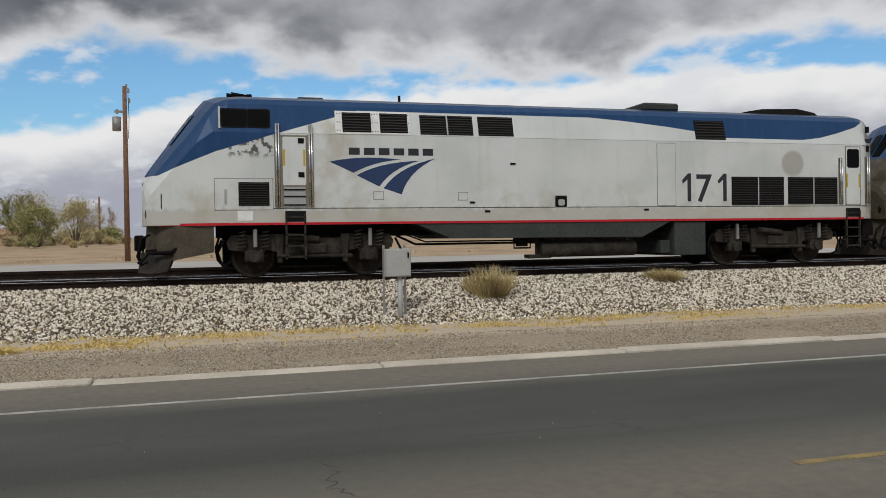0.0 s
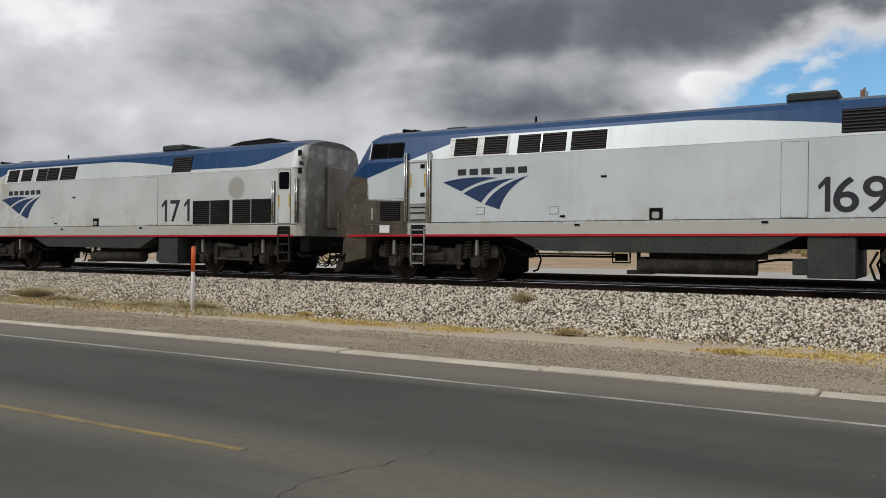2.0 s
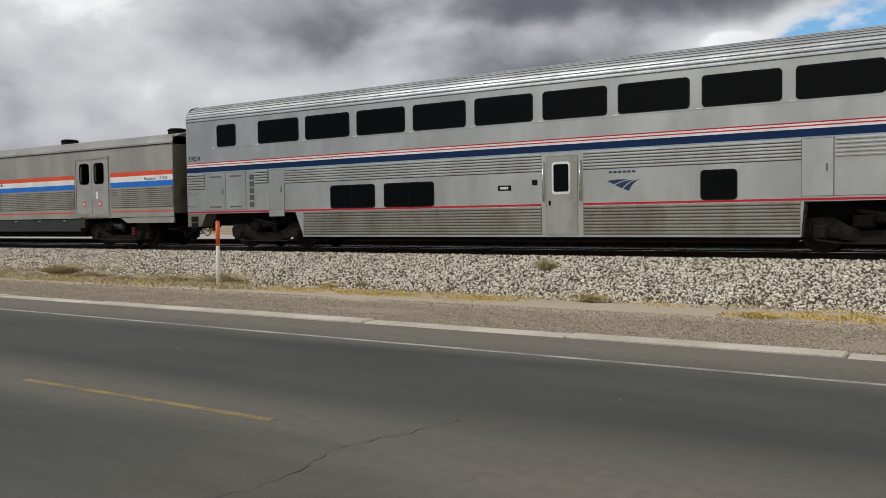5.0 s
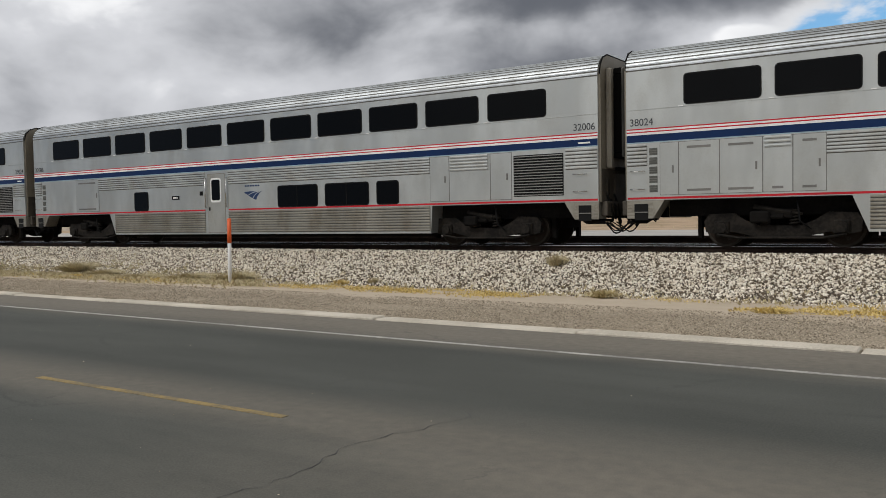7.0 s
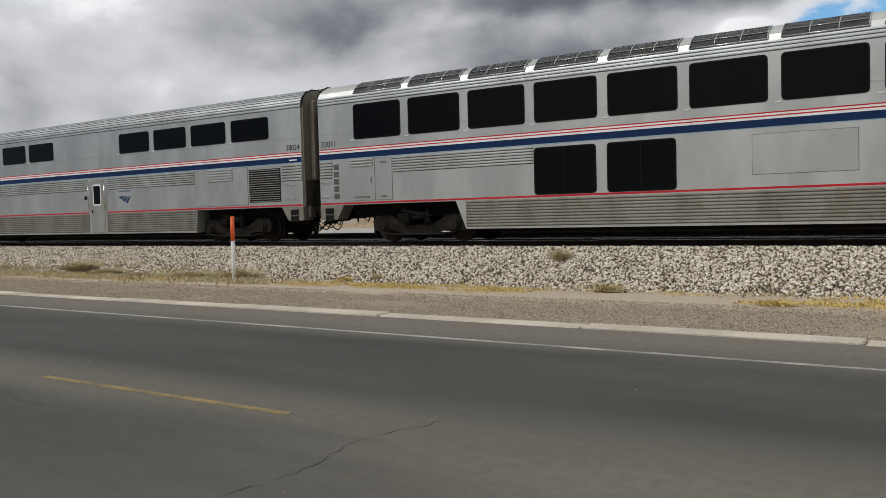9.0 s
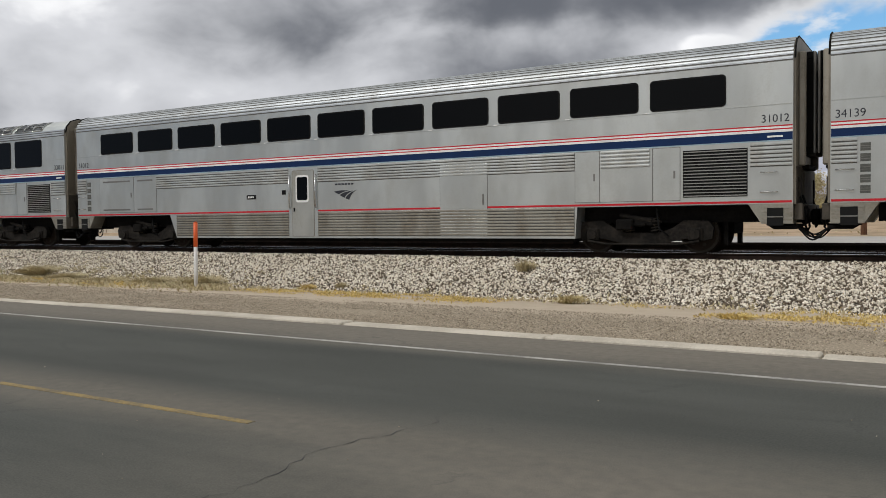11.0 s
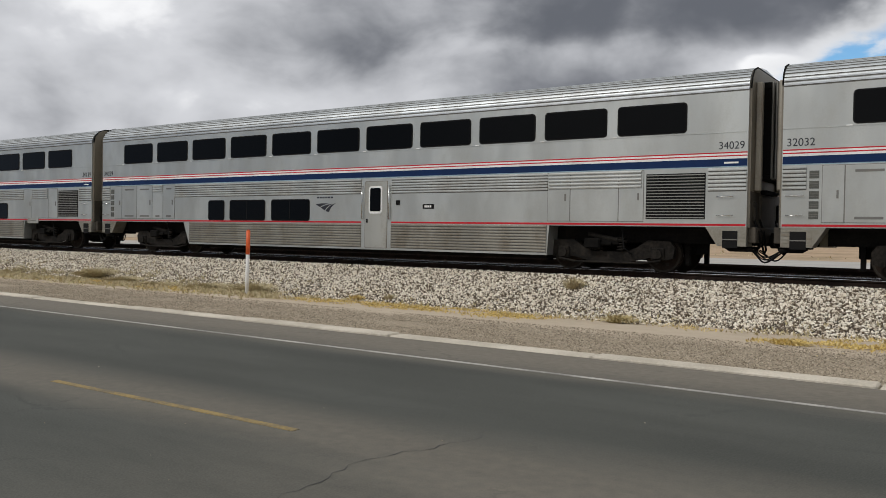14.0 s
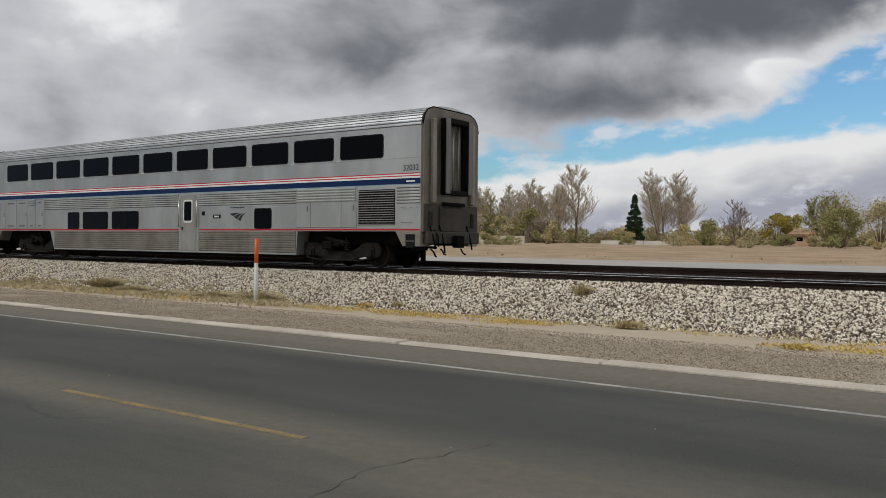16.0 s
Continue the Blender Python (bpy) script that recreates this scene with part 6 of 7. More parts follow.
def bare_tree(base, h, seed, label, twig=None, spread=0.32, stems=1, dense=1.0):
    """Leafless tree: forking limbs down to fine twigs."""
    rng = random.Random(seed)
    tree = thing("bare_tree", label, "tree", Matrix.Translation(base), "bare trees beyond the field")
    TV, TF, CV, CF = [], [], [], []

    def twigs(p, d, length, depth):
        """A branch with finer ones along it."""
        q = p
        n = (3, 3, 2)[depth]
        for i in range(n):
            d = (d + Vector((rng.gauss(0, 0.14), rng.gauss(0, 0.14), rng.gauss(0.07, 0.06)))).normalized()
            e = q + d * length / n
            r0 = (0.055, 0.030, 0.020)[depth] * (1.2 - 0.25 * i) * h / 11
            if depth < 2:
                stick(CV, CF, q, e, max(r0, 0.016), max(r0 * 0.75, 0.012), 3)
            else:
                w = d.orthogonal().normalized()
                k = len(CV)
                CV.extend(tuple(c) for c in (q - w * 0.018, q + w * 0.018, e + w * 0.012, e - w * 0.012))
                CF.append((k, k + 1, k + 2, k + 3))
            q = e
            if depth < 2:
                for _ in range(3 if dense > 1.1 else 2):
                    a = rng.uniform(0, math.tau)
                    s = (d * 1.0 + Vector((math.cos(a), math.sin(a), rng.uniform(0.0, 0.5))) * rng.uniform(0.5, 1.0)).normalized()
                    twigs(q, s, length * rng.uniform(0.38, 0.62), depth + 1)

    for k in range(stems):
        a = rng.uniform(0, math.tau)
        top = h * (1.0 if k == 0 else rng.uniform(0.75, 0.95))
        p = Vector((math.cos(a), math.sin(a), 0)) * 0.5 * (stems > 1) + Vector((0, 0, -0.2))
        d = Vector((math.cos(a) * 0.10 * (stems > 1), math.sin(a) * 0.10 * (stems > 1), 1)).normalized()
        n = 12
        for i in range(n):
            d = (d + Vector((rng.gauss(0, 0.05), rng.gauss(0, 0.05), 0.03))).normalized()
            e = p + d * top / n
            r0, r1 = (0.016 * h + 0.04) * (1 - 0.85 * i / n), (0.016 * h + 0.04) * (1 - 0.85 * (i + 1) / n)
            stick(TV, TF, p, e, r0, r1, 6)
            p = e
            f = (i + 1) / n
            if f > 0.12:
                for _ in range(3 if stems == 1 else 2):
                    b = rng.uniform(0, math.tau)
                    out = Vector((math.cos(b), math.sin(b), 0)) * (spread * 2.6) + Vector((0, 0, 0.75))
                    twigs(p, (out.normalized() + d * 0.2).normalized(), h * rng.uniform(0.22, 0.40) * (1.08 - 0.72 * f) * (0.6 + spread), 0)
    raw("trunk", TV, TF, M_BARK, tree)
    raw("crown", CV, CF, twig or M_TWIG, tree)
    return tree


def leaf_cloud(V, F, rng, centre, radii, count, size):
    for _ in range(count):
        d = Vector((rng.gauss(0, 1), rng.gauss(0, 1), rng.gauss(0, 1))).normalized() * rng.random() ** 0.45
        c = centre + Vector((d.x * radii[0], d.y * radii[1], d.z * radii[2]))
        a = Vector((rng.uniform(-1, 1), rng.uniform(-1, 1), rng.uniform(-1, 1))).normalized()
        b = a.orthogonal().normalized()
        s = size * rng.uniform(0.6, 1.4)
        k = len(V)
        V += [tuple(c - a * s), tuple(c + b * s * 0.55), tuple(c + a * s), tuple(c - b * s * 0.55)]
        F.append((k, k + 1, k + 2, k + 3))


def leafy_tree(name, base, w, h, seed, label, mat, clumps=16, leaves=130, size=0.22, trunk=0.25, group=""):
    """Crown of uneven clumps of small leaves over limbs."""
    rng = random.Random(seed)
    tree = thing(name, label, "bush" if trunk < 0.15 else "tree", Matrix.Translation(base), group)
    V, F, TV, TF = [], [], [], []
    for k in range(clumps):
        a, f = rng.uniform(0, math.tau), rng.random() ** 0.6
        z = h * (trunk + (1 - trunk) * rng.random() ** 0.8)
        shrink = 1.0 - 0.55 * max(0, (z / h - 0.55) / 0.45)
        c = Vector((math.cos(a) * f * w * 0.42 * shrink, math.sin(a) * f * w * 0.42 * shrink, min(z, h * 0.92)))
        rr = w * rng.uniform(0.13, 0.24)
        leaf_cloud(V, F, rng, c, (rr, rr, rr * rng.uniform(0.6, 0.95)), leaves * 2, size * 0.62)
        stick(TV, TF, Vector((c.x * 0.1, c.y * 0.1, 0)), Vector((c.x * 0.4, c.y * 0.4, h * trunk + 0.1)), 0.06 * h / 4, 0.045 * h / 4, 4)
        stick(TV, TF, Vector((c.x * 0.4, c.y * 0.4, h * trunk + 0.1)), c, 0.04 * h / 4, 0.015, 4)
    raw("trunk", TV, TF, M_BARK, tree)
    raw("crown", V, F, mat, tree)
    return tree


def conifer(base, h, w, seed, label):
    rng = random.Random(seed)
    tree = thing("pine_tree", label, "tree", Matrix.Translation(base))
    V, F, TV, TF = [], [], [], []
    stick(TV, TF, Vector((0, 0, -0.2)), Vector((0, 0, h * 0.97)), 0.2, 0.03, 6)
    for k in range(11):
        z = h * (0.12 + 0.82 * (k + rng.uniform(-0.3, 0.3)) / 10)
        r = w * 0.5 * (1 - 0.80 * (k / 10) ** 1.3) * rng.uniform(0.8, 1.15)
        for j in range(8):
            a = j * math.tau / 8 + rng.uniform(-0.4, 0.4)
            tip = Vector((math.cos(a) * r, math.sin(a) * r, z - 0.1 * r + rng.uniform(-0.2, 0.3)))
            stick(TV, TF, Vector((0, 0, z)), tip, 0.04, 0.015, 3)
            for f in (0.5, 0.95):
                leaf_cloud(V, F, rng, Vector((tip.x * f, tip.y * f, z + (tip.z - z) * f)), (r * 0.36, r * 0.36, 0.30), 44, 0.19)
    leaf_cloud(V, F, rng, Vector((0, 0, h * 0.96)), (0.2, 0.2, 0.45), 40, 0.14)
    raw("trunk", TV, TF, M_BARK, tree)
    raw("crown", V, F, M_PINE, tree)
    return tree


# woods of bare trees
rng_w = random.Random(12)
for k in range(32):
    az = 27.2 + 0.38 * k + rng_w.uniform(-0.2, 0.2)
    bare_tree(at(az, rng_w.uniform(146, 164)), rng_w.uniform(9.0, 12.0), 220 + k, "leafless tan cottonwood in a row of trees", M_TWIG_OLIVE if k % 3 == 0 else M_TWIG, 0.34, 1 + k % 2, 1.2)
bare_tree(at(26.0, 150), 14.0, 41, "large leafless grey cottonwood standing alone", M_TWIG, 0.42, 2, 1.2)
bare_tree(at(20.4, 150), 12.6, 42, "tall pale leafless poplar", M_TWIG, 0.40, 3, 1.2)
bare_tree(at(19.2, 152), 12.2, 43, "tall pale leafless poplar", M_TWIG, 0.40, 3, 1.2)
bare_tree(at(15.6, 128), 6.4, 44, "small dark leafless tree among shrubs", M_BARK, 0.5, 2, 0.7)
for k, (az, h) in enumerate(((6.9, 6.5), (6.0, 7.0), (5.2, 6.0), (2.6, 6.6), (-1.5, 6.0), (-4.0, 7.0))):
    bare_tree(at(az, 160), h, 50 + k, "slim leafless tree far across the field", M_TWIG, 0.25, 1, 0.8)
conifer(at(22.2, 140), 8.8, 3.1, 5, "dark green pine standing among bare trees")
bare_tree(at(10.6, 134), 7.0, 46, "broad olive tree with thin spring leaves", M_OLIVE, 0.55, 3, 1.5)
leafy_tree("shade_tree", at(10.0, 136), 12.0, 7.4, 61, "broad olive-green tree with thin spring leaves", M_TWIG_OLIVE, 26, 60, 0.2, 0.3)
leafy_tree("shade_tree", at(7.4, 140), 8.0, 6.5, 62, "tan-olive tree in thin leaf beside a house", M_TWIG_OLIVE, 18, 120, 0.22, 0.3)
leafy_tree("shrub", at(9.6, 120), 6.4, 5.0, 63, "rounded olive shrub by the house", M_OLIVE, 18, 150, 0.2, 0.05)
leafy_tree("shrub", at(17.3, 128), 5.2, 3.6, 64, "green rounded shrub in the dry field", M_OLIVE, 14, 130, 0.2, 0.05)
leafy_tree("shrub", at(18.8, 130), 5.0, 2.8, 65, "tan dry shrub in the field", M_TUMBLE, 12, 120, 0.2, 0.05)
leafy_tree("shade_tree", at(13.2, 150), 6.0, 5.4, 66, "yellow-leaved tree behind the house", M_YELLOWGREEN, 14, 120, 0.22, 0.25)
leafy_tree("shade_tree", at(12.4, 152), 5.0, 5.0, 67, "yellow-leaved tree behind the house", M_YELLOWGREEN, 12, 120, 0.22, 0.25)
rng_s = random.Random(8)
for k in range(26):
    az = rng_s.uniform(5, 35)
    y = rng_s.uniform(100, 146)
    leafy_tree("shrub", at(az, y), rng_s.uniform(2.0, 4.5), rng_s.uniform(0.8, 2.0), 70 + k, "low dry shrub in the field", rng_s.choice((M_OLIVE, M_TUMBLE, M_TWIG_OLIVE)), 8, 70, 0.16, 0.05, "field shrubs")
for k in range(22):
    az = 27.5 + k * 0.62
    leafy_tree("thicket", at(az, 142 + 5 * (k % 3)), 6.0, 4.4 + (k % 5) * 0.7, 170 + k, "tan and olive brush under the bare trees", (M_TWIG_OLIVE, M_TWIG, M_TWIG_OLIVE, M_OLIVE)[k % 4], 12, 90, 0.26, 0.08, "brush under the bare trees")
rng_h = random.Random(31)
for k in range(34):
    az = 5.0 + k * 0.78
    leafy_tree("hedge_bush", at(az, rng_h.uniform(150, 168)), rng_h.uniform(6.0, 9.0), rng_h.uniform(1.6, 3.2), 400 + k, "low olive and tan bush along the field's far edge", rng_h.choice((M_OLIVE, M_TWIG_OLIVE, M_TWIG_OLIVE, M_TUMBLE)), 9, 70, 0.3, 0.05, "bushes along the far field edge")
# junipers near the houses beyond the far road
for k, (az, y, w, h) in enumerate(((46.2, 66, 6.0, 6.2), (44.3, 68, 4.4, 5.6), (42.9, 66, 4.6, 4.6), (41.6, 69, 4.4, 5.6), (48.0, 64, 5.0, 5.4), (52.3, 66, 5.2, 3.8), (49.7, 62, 2.6, 3.4))):
    leafy_tree("juniper", at(az, y), w, h, 110 + k, "dense dark green juniper by the houses", M_JUNIPER, 24, 170, 0.17, 0.08, "junipers by the houses")
for k in range(16):
    az = 40 + k * 1.5
    leafy_tree("thicket", at(az, 105 + 4 * (k % 3)), 10.0, 8.0 + (k % 4) * 1.0, 140 + k, "tan leafless thicket behind the houses", M_TWIG_OLIVE if k % 2 else M_TWIG, 14, 110, 0.28, 0.1, "thickets behind the houses")


def house(base, w, d, wall_h, rise, label, wall_mat, roof_mat, openings, turn=0.0, carport=0.0):
    """Low house with a gabled roof whose ridge runs along its width."""
    hs = thing("house", label, "house", Matrix.Translation(base) @ Matrix.Rotation(radians(turn), 4, "Z"))
    bm = bmesh.new()
    prism(bm, [(-w / 2, -0.5), (w / 2, -0.5), (w / 2, wall_h), (-w / 2, wall_h)], 0, d)
    bmesh.ops.recalc_face_normals(bm, faces=bm.faces)
    part("wall", bm, wall_mat, hs)
    o, tot = 0.5, w + carport
    bm = bmesh.new()
    x0, x1 = -w / 2 - o - carport, w / 2 + o
    prof = [(-o, wall_h), (d / 2, wall_h + rise), (d + o, wall_h), (d + o, wall_h + 0.2), (d / 2, wall_h + rise + 0.22), (-o, wall_h + 0.2)]
    loft(bm, [[(x, y, z) for y, z in prof] for x in (x0, x1)])
    part("roof", bm, roof_mat, hs)
    for x, z0, ww, hh in openings:
        bm = bmesh.new()
        box(bm, x - ww / 2 - 0.08, x + ww / 2 + 0.08, -0.05, 0.02, z0 - 0.08, z0 + hh + 0.08)
        wn = part("window" if z0 > 0.3 else "door", bm, M_WALLPALE, hs)
        bm = bmesh.new()
        box(bm, x - ww / 2, x + ww / 2, -0.07, -0.02, z0, z0 + hh)
        part("pane" if z0 > 0.3 else "door_leaf", bm, M_GLASS if z0 > 0.3 else M_BARK, wn)
    for k in range(int(carport // 2.8) + 1 if carport else 0):
        bm = bmesh.new()
        x = -w / 2 - carport + 0.2 + k * 2.8
        box(bm, x - 0.12, x + 0.12, 0.1, 0.34, -0.3, wall_h)
        part("carport_post", bm, wall_mat, hs)
    return hs


house(at(54.6, 64), 7.0, 8, 2.3, 1.1, "low tan stucco house with a pale roof and open carport", M_STUCCO, M_ROOFWHITE, ((1.5, 1.0, 1.4, 1.0),), 18, 9.0)
house(at(50.6, 76), 10, 7, 2.4, 1.2, "low tan house with a pale gabled roof", M_STUCCO, M_ROOFWHITE, ((-2, 1.0, 1.4, 1.0), (2.2, 0.0, 1.0, 2.0)), 10)
house(at(48.4, 84), 9, 7, 3.0, 1.2, "tan house with a bright pale roof behind junipers", M_STUCCO, M_ROOFWHITE, ((0, 1.0, 1.4, 1.0),), 8)
house(at(11.35, 142), 5.6, 6, 1.7, 0.9, "small pink stucco house with a brown roof across the field", M_STUCCO2, M_ROOFBROWN, ((-1.5, 0.8, 1.0, 0.6), (1.7, 0.8, 0.8, 0.6)), -6)
leafy_tree("shrub", at(12.9, 132), 3.4, 1.5, 68, "low green shrub in front of the house", M_OLIVE, 12, 110, 0.16, 0.05)
leafy_tree("shrub", at(11.1, 131), 3.0, 1.3, 69, "low green shrub in front of the house", M_TWIG_OLIVE, 12, 110, 0.16, 0.05)


def low_wall(a, b, h, label, mat=None):
    n = max(2, int((b - a).length / 4))
    w = thing("boundary_wall", label, "wall")
    for k in range(n):
        p, q = a.lerp(b, k / n), a.lerp(b, (k + 0.97) / n)
        bm = bmesh.new()
        d = (q - p).normalized()
        s = Vector((-d.y, d.x, 0)) * 0.1
        hh = h * (1 + 0.05 * math.sin(k * 2.3))
        loft(bm, [[tuple(c + s * e + Vector((0, 0, z))) for e, z in ((-1, -0.4), (1, -0.4), (1, hh), (-1, hh))] for c in (p, q)])
        part("wall_panel", bm, mat or M_WALLPALE, w)
    return w


low_wall(at(39.5, 66), at(47.8, 62), 0.9, "low pale plastered wall beyond the far road")
low_wall(at(48.2, 60), at(58.5, 60), 0.7, "low pale plastered wall in front of the houses")
low_wall(at(24.4, 138), at(18.6, 138), 0.65, "low white wall across the field", M_ROOFWHITE)
low_wall(at(36.0, 118), at(29.5, 118), 1.3, "pale fence in front of the bare woods")


def parked_car(base, turn):
    c = thing("parked_car", "silver hatchback parked under the carport", "car", Matrix.Translation(base) @ Matrix.Rotation(radians(turn), 4, "Z"))
    bm = bmesh.new()
    prism(bm, [(-2.1, 0.35), (2.1, 0.35), (2.15, 0.75), (1.3, 0.92), (0.6, 1.42), (-1.2, 1.46), (-2.0, 1.0), (-2.15, 0.7)], -0.85, 0.85)
    bmesh.ops.recalc_face_normals(bm, faces=bm.faces)
    part("body", bm, M_CARPAINT, c)
    bm = bmesh.new()
    prism(bm, [(-1.15, 0.98), (0.95, 0.98), (0.52, 1.36), (-1.05, 1.38)], -0.87, 0.87)
    bmesh.ops.recalc_face_normals(bm, faces=bm.faces)
    part("side_glass", bm, M_GLASS, c)
    for x in (-1.35, 1.35):
        for y in (-0.86, 0.66):
            bm = bmesh.new()
            cyl(bm, (x, y, 0.32), (x, y + 0.2, 0.32), 0.32, 14)
            part("wheel", bm, M_RUBBER, c)


parked_car(at(56.4, 64.5, -0.05), 20)


def utility_pole(base, h, label, gear=True):
    p = thing("utility_pole", label, "utility pole", Matrix.Translation(base))
    bm = bmesh.new()
    cyl(bm, (0, 0, -0.4), (0, 0, h), 0.18, 12, 0, 0.125)
    part("pole_shaft", bm, M_POLE, p)
    if gear:
        bm = bmesh.new()
        cyl(bm, (-0.47, -0.1, h - 2.75), (-0.47, -0.1, h - 1.9), 0.26, 14)
        part("transformer", bm, M_GALV, p, "grey drum transformer")
        bm = bmesh.new()
        box(bm, -0.6, 0.1, -0.04, 0.04, h - 1.62, h - 1.48)
        part("crossarm", bm, M_GALV, p)
        for dx, dz in ((0.22, 0.0), (0.26, -0.6), (0.1, 0.25), (-0.45, -1.3)):
            bm = bmesh.new()
            cyl(bm, (dx, 0, h - 0.4 + dz), (dx, 0, h - 0.12 + dz), 0.07, 8)
            part("insulator", bm, M_SLAT, p)
        bm = bmesh.new()
        tube(bm, [(0.2, -0.05, h - 0.5), (0.24, -0.05, h - 2.0), (0.19, -0.05, h - 3.2)], 0.02, 5)
        part("down_lead", bm, M_RUBBER, p)


utility_pole(at(4.36, 54.6), 10.75, "brown wooden utility pole with a grey transformer")
utility_pole(at(6.0, 150), 8.0, "distant wooden utility pole across the field", False)


def road_sign(base, label):
    s = thing("road_sign", label, "road sign", Matrix.Translation(base))
    bm = bmesh.new()
    cyl(bm, (0, 0, -0.3), (0, 0, 2.35), 0.035, 6)
    part("sign_post", bm, M_GALV, s)
    bm = bmesh.new()
    box(bm, -0.42, 0.42, -0.06, -0.03, 1.35, 2.45, 0, 0.01)
    pl = part("sign_plate", bm, M_POSTWHITE, s)
    for z in (2.15, 1.85, 1.5):
        bm = bmesh.new()
        box(bm, -0.28, 0.28, -0.068, -0.06, z, z + 0.14)
        part("text_bar", bm, M_LETTER, pl)


road_sign(at(42.5, 58.5), "white road sign on a thin post beyond the far road")
road_sign(at(49.6, 58.5), "small road sign on a thin post beyond the far road")


def marker_post(base):
    m = thing("marker_post", "white pipeline marker post with an orange top", "marker post", Matrix.Translation(base) @ Matrix.Rotation(radians(1.0), 4, "Y"))
    bm = bmesh.new()
    cyl(bm, (0, 0, -0.25), (0, 0, 1.12), 0.052, 14)
    part("lower_tube", bm, M_POSTWHITE, m)
    bm = bmesh.new()
    cyl(bm, (0, 0, 1.12), (0, 0, 1.78), 0.056, 14)
    cyl(bm, (0, 0, 1.78), (0, 0, 1.81), 0.056, 14, 0, 0.035)
    part("orange_sleeve", bm, M_POSTORANGE, m, "orange-red plastic sleeve")


marker_post(Vector((-17.67, 16.0, ground_height(-17.67, 16.0))))


def equipment_box(x, y, z):
    e = thing("equipment_box", "grey steel trackside equipment box on pipe legs", "equipment box", pose(x, y, z))
    bm = bmesh.new()
    box(bm, -0.27, 0.27, -0.13, 0.13, 0.90, 1.50, 0, 0.012)
    cab = part("cabinet", bm, M_GREYBOX, e)
    bm = bmesh.new()
    box(bm, -0.25, 0.25, -0.145, -0.13, 0.92, 1.48, 0, 0.006)
    part("cabinet_door", bm, M_GREYBOX, cab)
    bm = bmesh.new()
    box(bm, 0.19, 0.22, -0.165, -0.145, 1.30, 1.42)
    part("hasp", bm, M_RUBBER, cab)
    for dx in (-0.27, 0.20):
        bm = bmesh.new()
        box(bm, dx - 0.022, dx + 0.022, 0.13, 0.175, -0.3, 1.58)
        part("channel_leg", bm, M_GALV, e)
    bm = bmesh.new()
    cyl(bm, (0.05, 0, -0.2), (0.05, 0, 0.90), 0.055, 12)
    part("conduit", bm, M_GREYBOX, e)


equipment_box(4.11, 17.44, -0.10)


# ---- dry grass, weeds and leaf litter ----
def bank_z(y):
    return ground_height(0, y) if y < 17.0 or y > 26 else -0.23 + (y - 16.95) * 0.272


def tuft(name, x, y, w, h, seed, mat, label, blades=420):
    """A rounded dry weed of many thin curved stalks."""
    rng = random.Random(seed)
    V, F = [], []
    for _ in range(blades):
        a, r = rng.uniform(0, math.tau), rng.random() ** 0.7
        b0 = Vector((math.cos(a) * r * w * 0.22, math.sin(a) * r * w * 0.22, 0))
        out = Vector((math.cos(a), math.sin(a), 0)) * w * 0.5 * rng.uniform(0.3, 1.0)
        top = b0 * 0.5 + out * r ** 0.5 + Vector((0, 0, h * rng.uniform(0.45, 1.0) * (1 - 0.45 * r * r)))
        m = (b0 + top) / 2 + Vector((0, 0, h * 0.16)) + Vector((rng.gauss(0, 1), rng.gauss(0, 1), 0)) * w * 0.05
        s = Vector((-math.sin(a + 1), math.cos(a + 1), 0)) * 0.009
        k = len(V)
        V += [tuple(b0 - s), tuple(b0 + s), tuple(m + s), tuple(m - s), tuple(top)]
        F += [(k, k + 1, k + 2, k + 3), (k + 3, k + 2, k + 4)]
    ob = raw(name, V, F, mat)
    ob.location = (x, y, bank_z(y) - 0.03)
    return tagged(ob, label, "weed", "weeds along the ballast")


WEEDS = ((6.6, 18.6, 1.75, 0.85, M_TUMBLE), (11.7, 19.3, 1.5, 0.42, M_TUMBLE), (-9.05, 18.9, 0.75, 0.40, M_SAGE), (-7.0, 16.9, 1.1, 0.22, M_TUMBLE), (-3.0, 14.4, 0.9, 0.16, M_STRAW),
         (-24.6, 16.9, 1.8, 0.34, M_SAGE), (-20.2, 16.8, 2.1, 0.32, M_SAGE), (-18.4, 17.0, 1.9, 0.42, M_SAGE), (-26.8, 17.4, 2.2, 0.42, M_SAGE), (-22.2, 16.5, 1.8, 0.24, M_SAGE), (-13.6, 17.3, 0.5, 0.2, M_SAGE), (-14.5, 17.0, 0.7, 0.25, M_STRAW))
for k, (x, y, w, h, m) in enumerate(WEEDS):
    tuft("dry_weed", x, y, w, h, 200 + k, m, "dry tumbleweed rooted in the ballast" if m is M_TUMBLE else "dry tan weed at the foot of the ballast", int(520 * w))


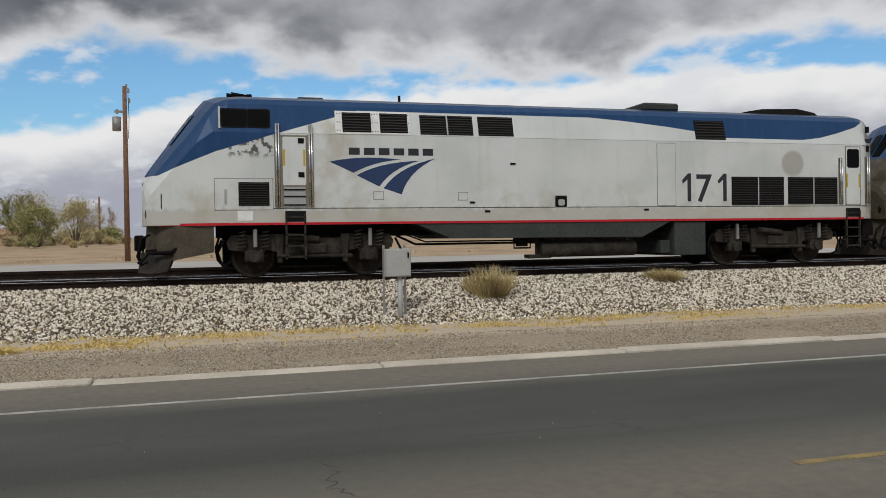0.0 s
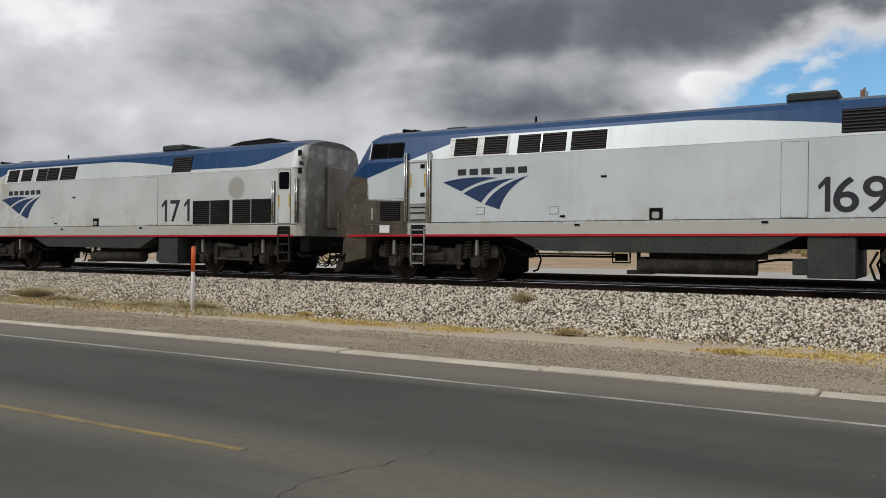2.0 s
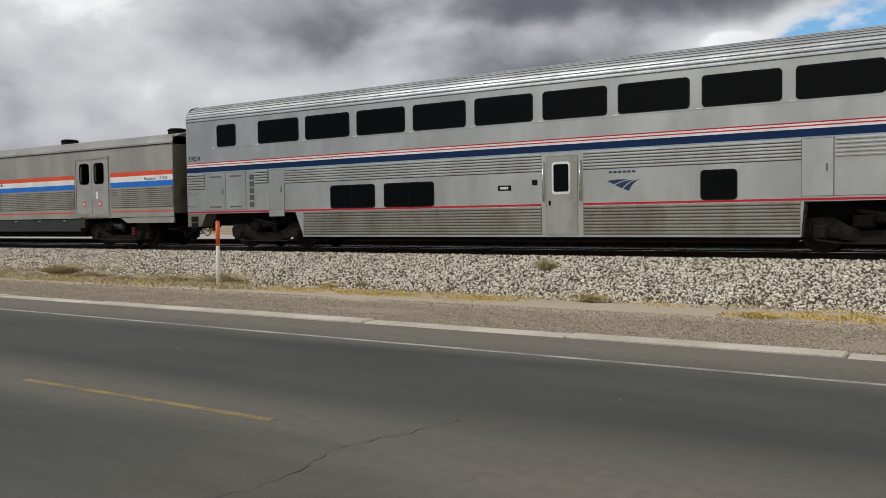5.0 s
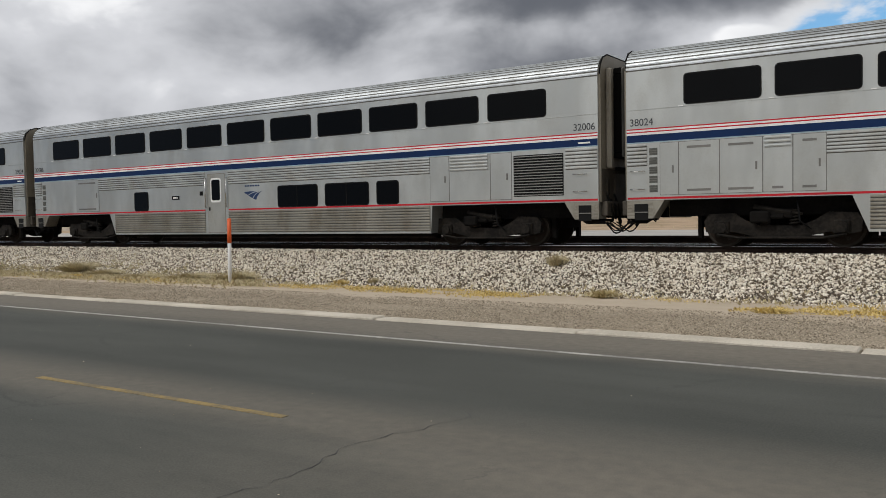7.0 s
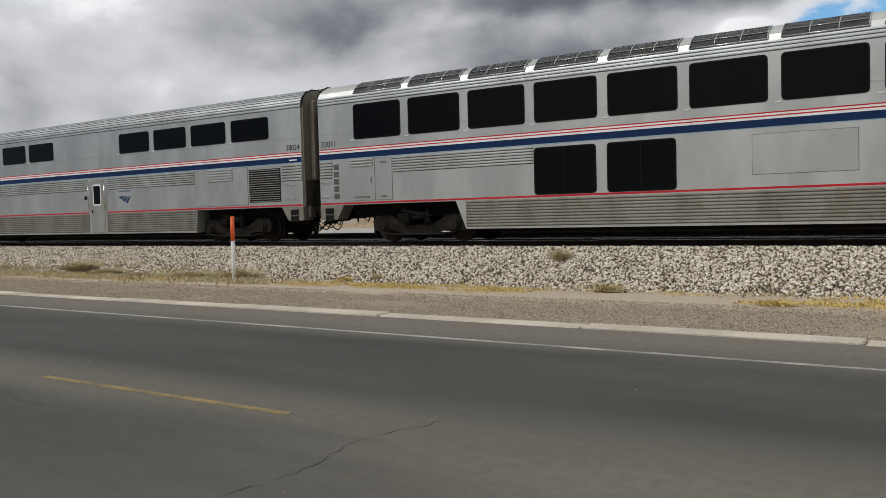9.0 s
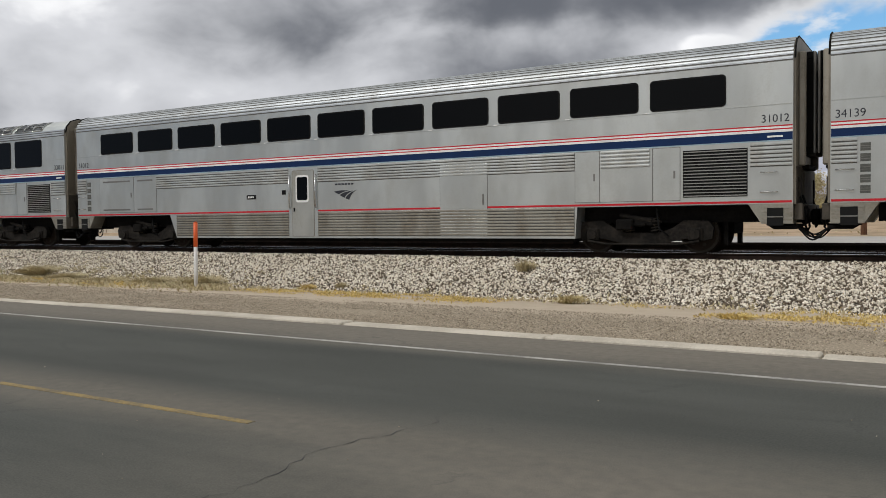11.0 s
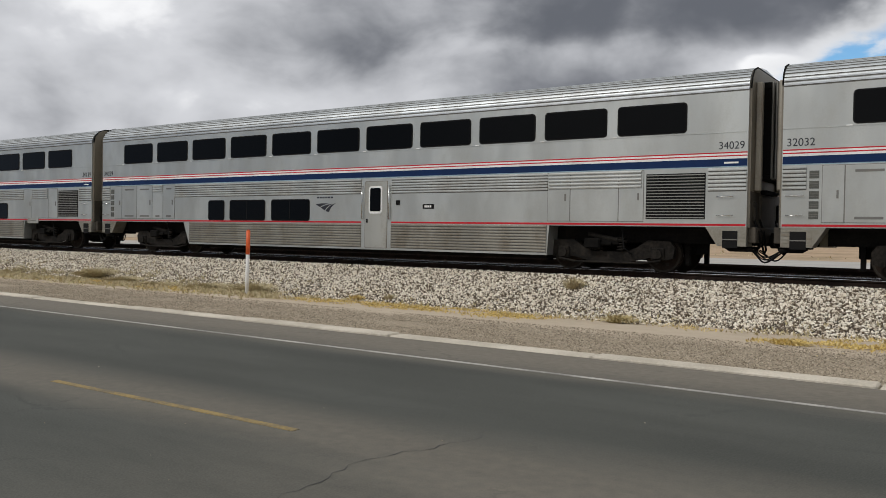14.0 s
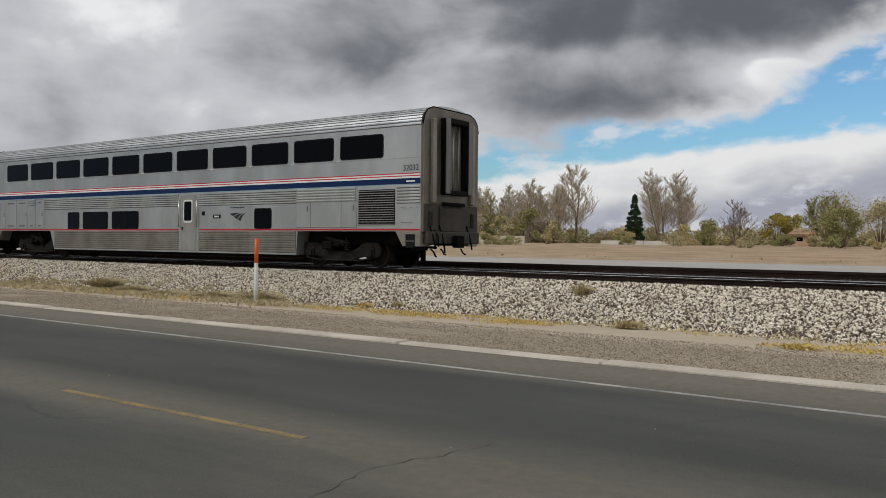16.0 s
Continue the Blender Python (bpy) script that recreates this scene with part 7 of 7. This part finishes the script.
def litter(name, label, patches, mat, seed, size):
    """Low dry blades and fallen leaves gathered in drifts."""
    rng = random.Random(seed)
    V, F = [], []
    for x0, x1, y0, spread, count in patches:
        for _ in range(int(count * 1.9)):
            x = rng.uniform(x0, x1)
            y = y0 + rng.gauss(0, spread * 1.35) + 0.15 * math.sin(x * 1.7)
            clump = noise.noise((x * 0.7, y * 1.3, seed)) * 1.3 + noise.noise((x * 2.6, y * 4.0, seed + 5)) * 1.1
            if rng.random() > 0.33 + clump * 1.3:
                continue
            a = rng.uniform(0, math.tau)
            s = size * rng.uniform(0.5, 1.5)
            z = bank_z(y) + 0.04
            up = s * rng.uniform(0.1, 1.0) ** 1.5 * 1.5
            u = Vector((math.cos(a), math.sin(a), 0))
            v = Vector((-u.y, u.x, 0)) * s * 0.30
            c = Vector((x, y, z - 0.02))
            k = len(V)
            V += [tuple(c - v), tuple(c + v), tuple(c + u * s * 0.5 + Vector((0, 0, up)) + v * 0.6), tuple(c + u * s + Vector((0, 0, up * 0.6)))]
            F.append((k, k + 1, k + 2, k + 3))
    return tagged(raw(name, V, F, mat), label, "dry grass", kind="stuff")


litter("dry_grass", "drifts of yellow dry grass and leaves along the ballast foot", ((-36, -17.5, 15.7, 0.40, 12000), (-14.5, -8.0, 15.7, 0.35, 4500), (-2.6, 4.2, 15.9, 0.5, 4200), (-2.4, 4.0, 15.1, 0.6, 1600), (5.0, 13.0, 16.1, 0.6, 5200), (4.5, 12, 15.2, 0.5, 2200), (13, 22, 16.3, 0.6, 4500), (-15.5, -10.2, 15.8, 0.32, 4200), (-9.9, -8.6, 15.8, 0.16, 600), (-3.6, -2.7, 14.4, 0.2, 500), (-2.7, -1.0, 14.7, 0.3, 1700), (-6.0, -4.6, 16.4, 0.2, 300)), M_STRAW, 31, 0.031)
litter("tan_grass", "tan and greenish dry grass at the foot of the ballast", ((-42, -17.0, 16.3, 0.6, 26000), (-32, -15, 15.5, 0.5, 9000), (-42, -24, 17.4, 0.6, 10000), (-16, 14, 16.8, 0.35, 3000)), M_SAGE, 32, 0.055)
litter("field_grass", "thin dry grass on the field beyond the far road", ((-90, 20, 57, 1.5, 420),), M_SAGE, 33, 0.13)
scatter_stones("verge_gravel", "small grey and tan gravel on the road verge", 105000, -34, 20, lambda rng, x: ((lambda y: (y, np.interp(y, (10.45, 13.5, 17.2), (-0.01, -0.05, -0.22)) + 0.015))(10.5 + 3.4 * rng.uniform(0, 1, len(x)) ** 1.1)), 0.0095, M_VERGE, 7, True)
scatter_stones("road_grit", "scattered small grit lying on the asphalt", 90, -14, 14, lambda rng, x: (rng.uniform(2.6, 8.0, len(x)), rng.uniform(0.001, 0.002, len(x))), 0.005, M_VERGE, 9)


# ---- motion ----
GAIN = [(0, 0.0), (2, 36.0), (4, 72.08), (6.3, 113.62), (7.5, 135.25), (9, 162.33), (11.5, 207.63), (12, 216.64), (12.5, 225.67), (13, 234.69), (13.5, 243.68), (14, 252.64), (14.5, 261.53), (15, 270.42), (15.5, 279.30), (16, 288.15)]


def run(t):
    """How far the train has gone after t seconds."""
    pts = GAIN
    for (t0, s0), (t1, s1) in zip(pts, pts[1:]):
        if t <= t1:
            return s0 + (s1 - s0) * (t - t0) / (t1 - t0)
    return pts[-1][1]


def motions():
    for off, car in cars:
        walk(car, [(t, pose(X0 + off - s, TRACK_Y, RAIL_Z)) for t, s in GAIN])
    steps = [k / FPS for k in range(16 * FPS + 1)]
    for ob, x, r in WHEELS:
        walk(ob, [(t, pose(x, 0, r, 0, -math.degrees(run(t) / r), 0)) for t in steps])


motions()
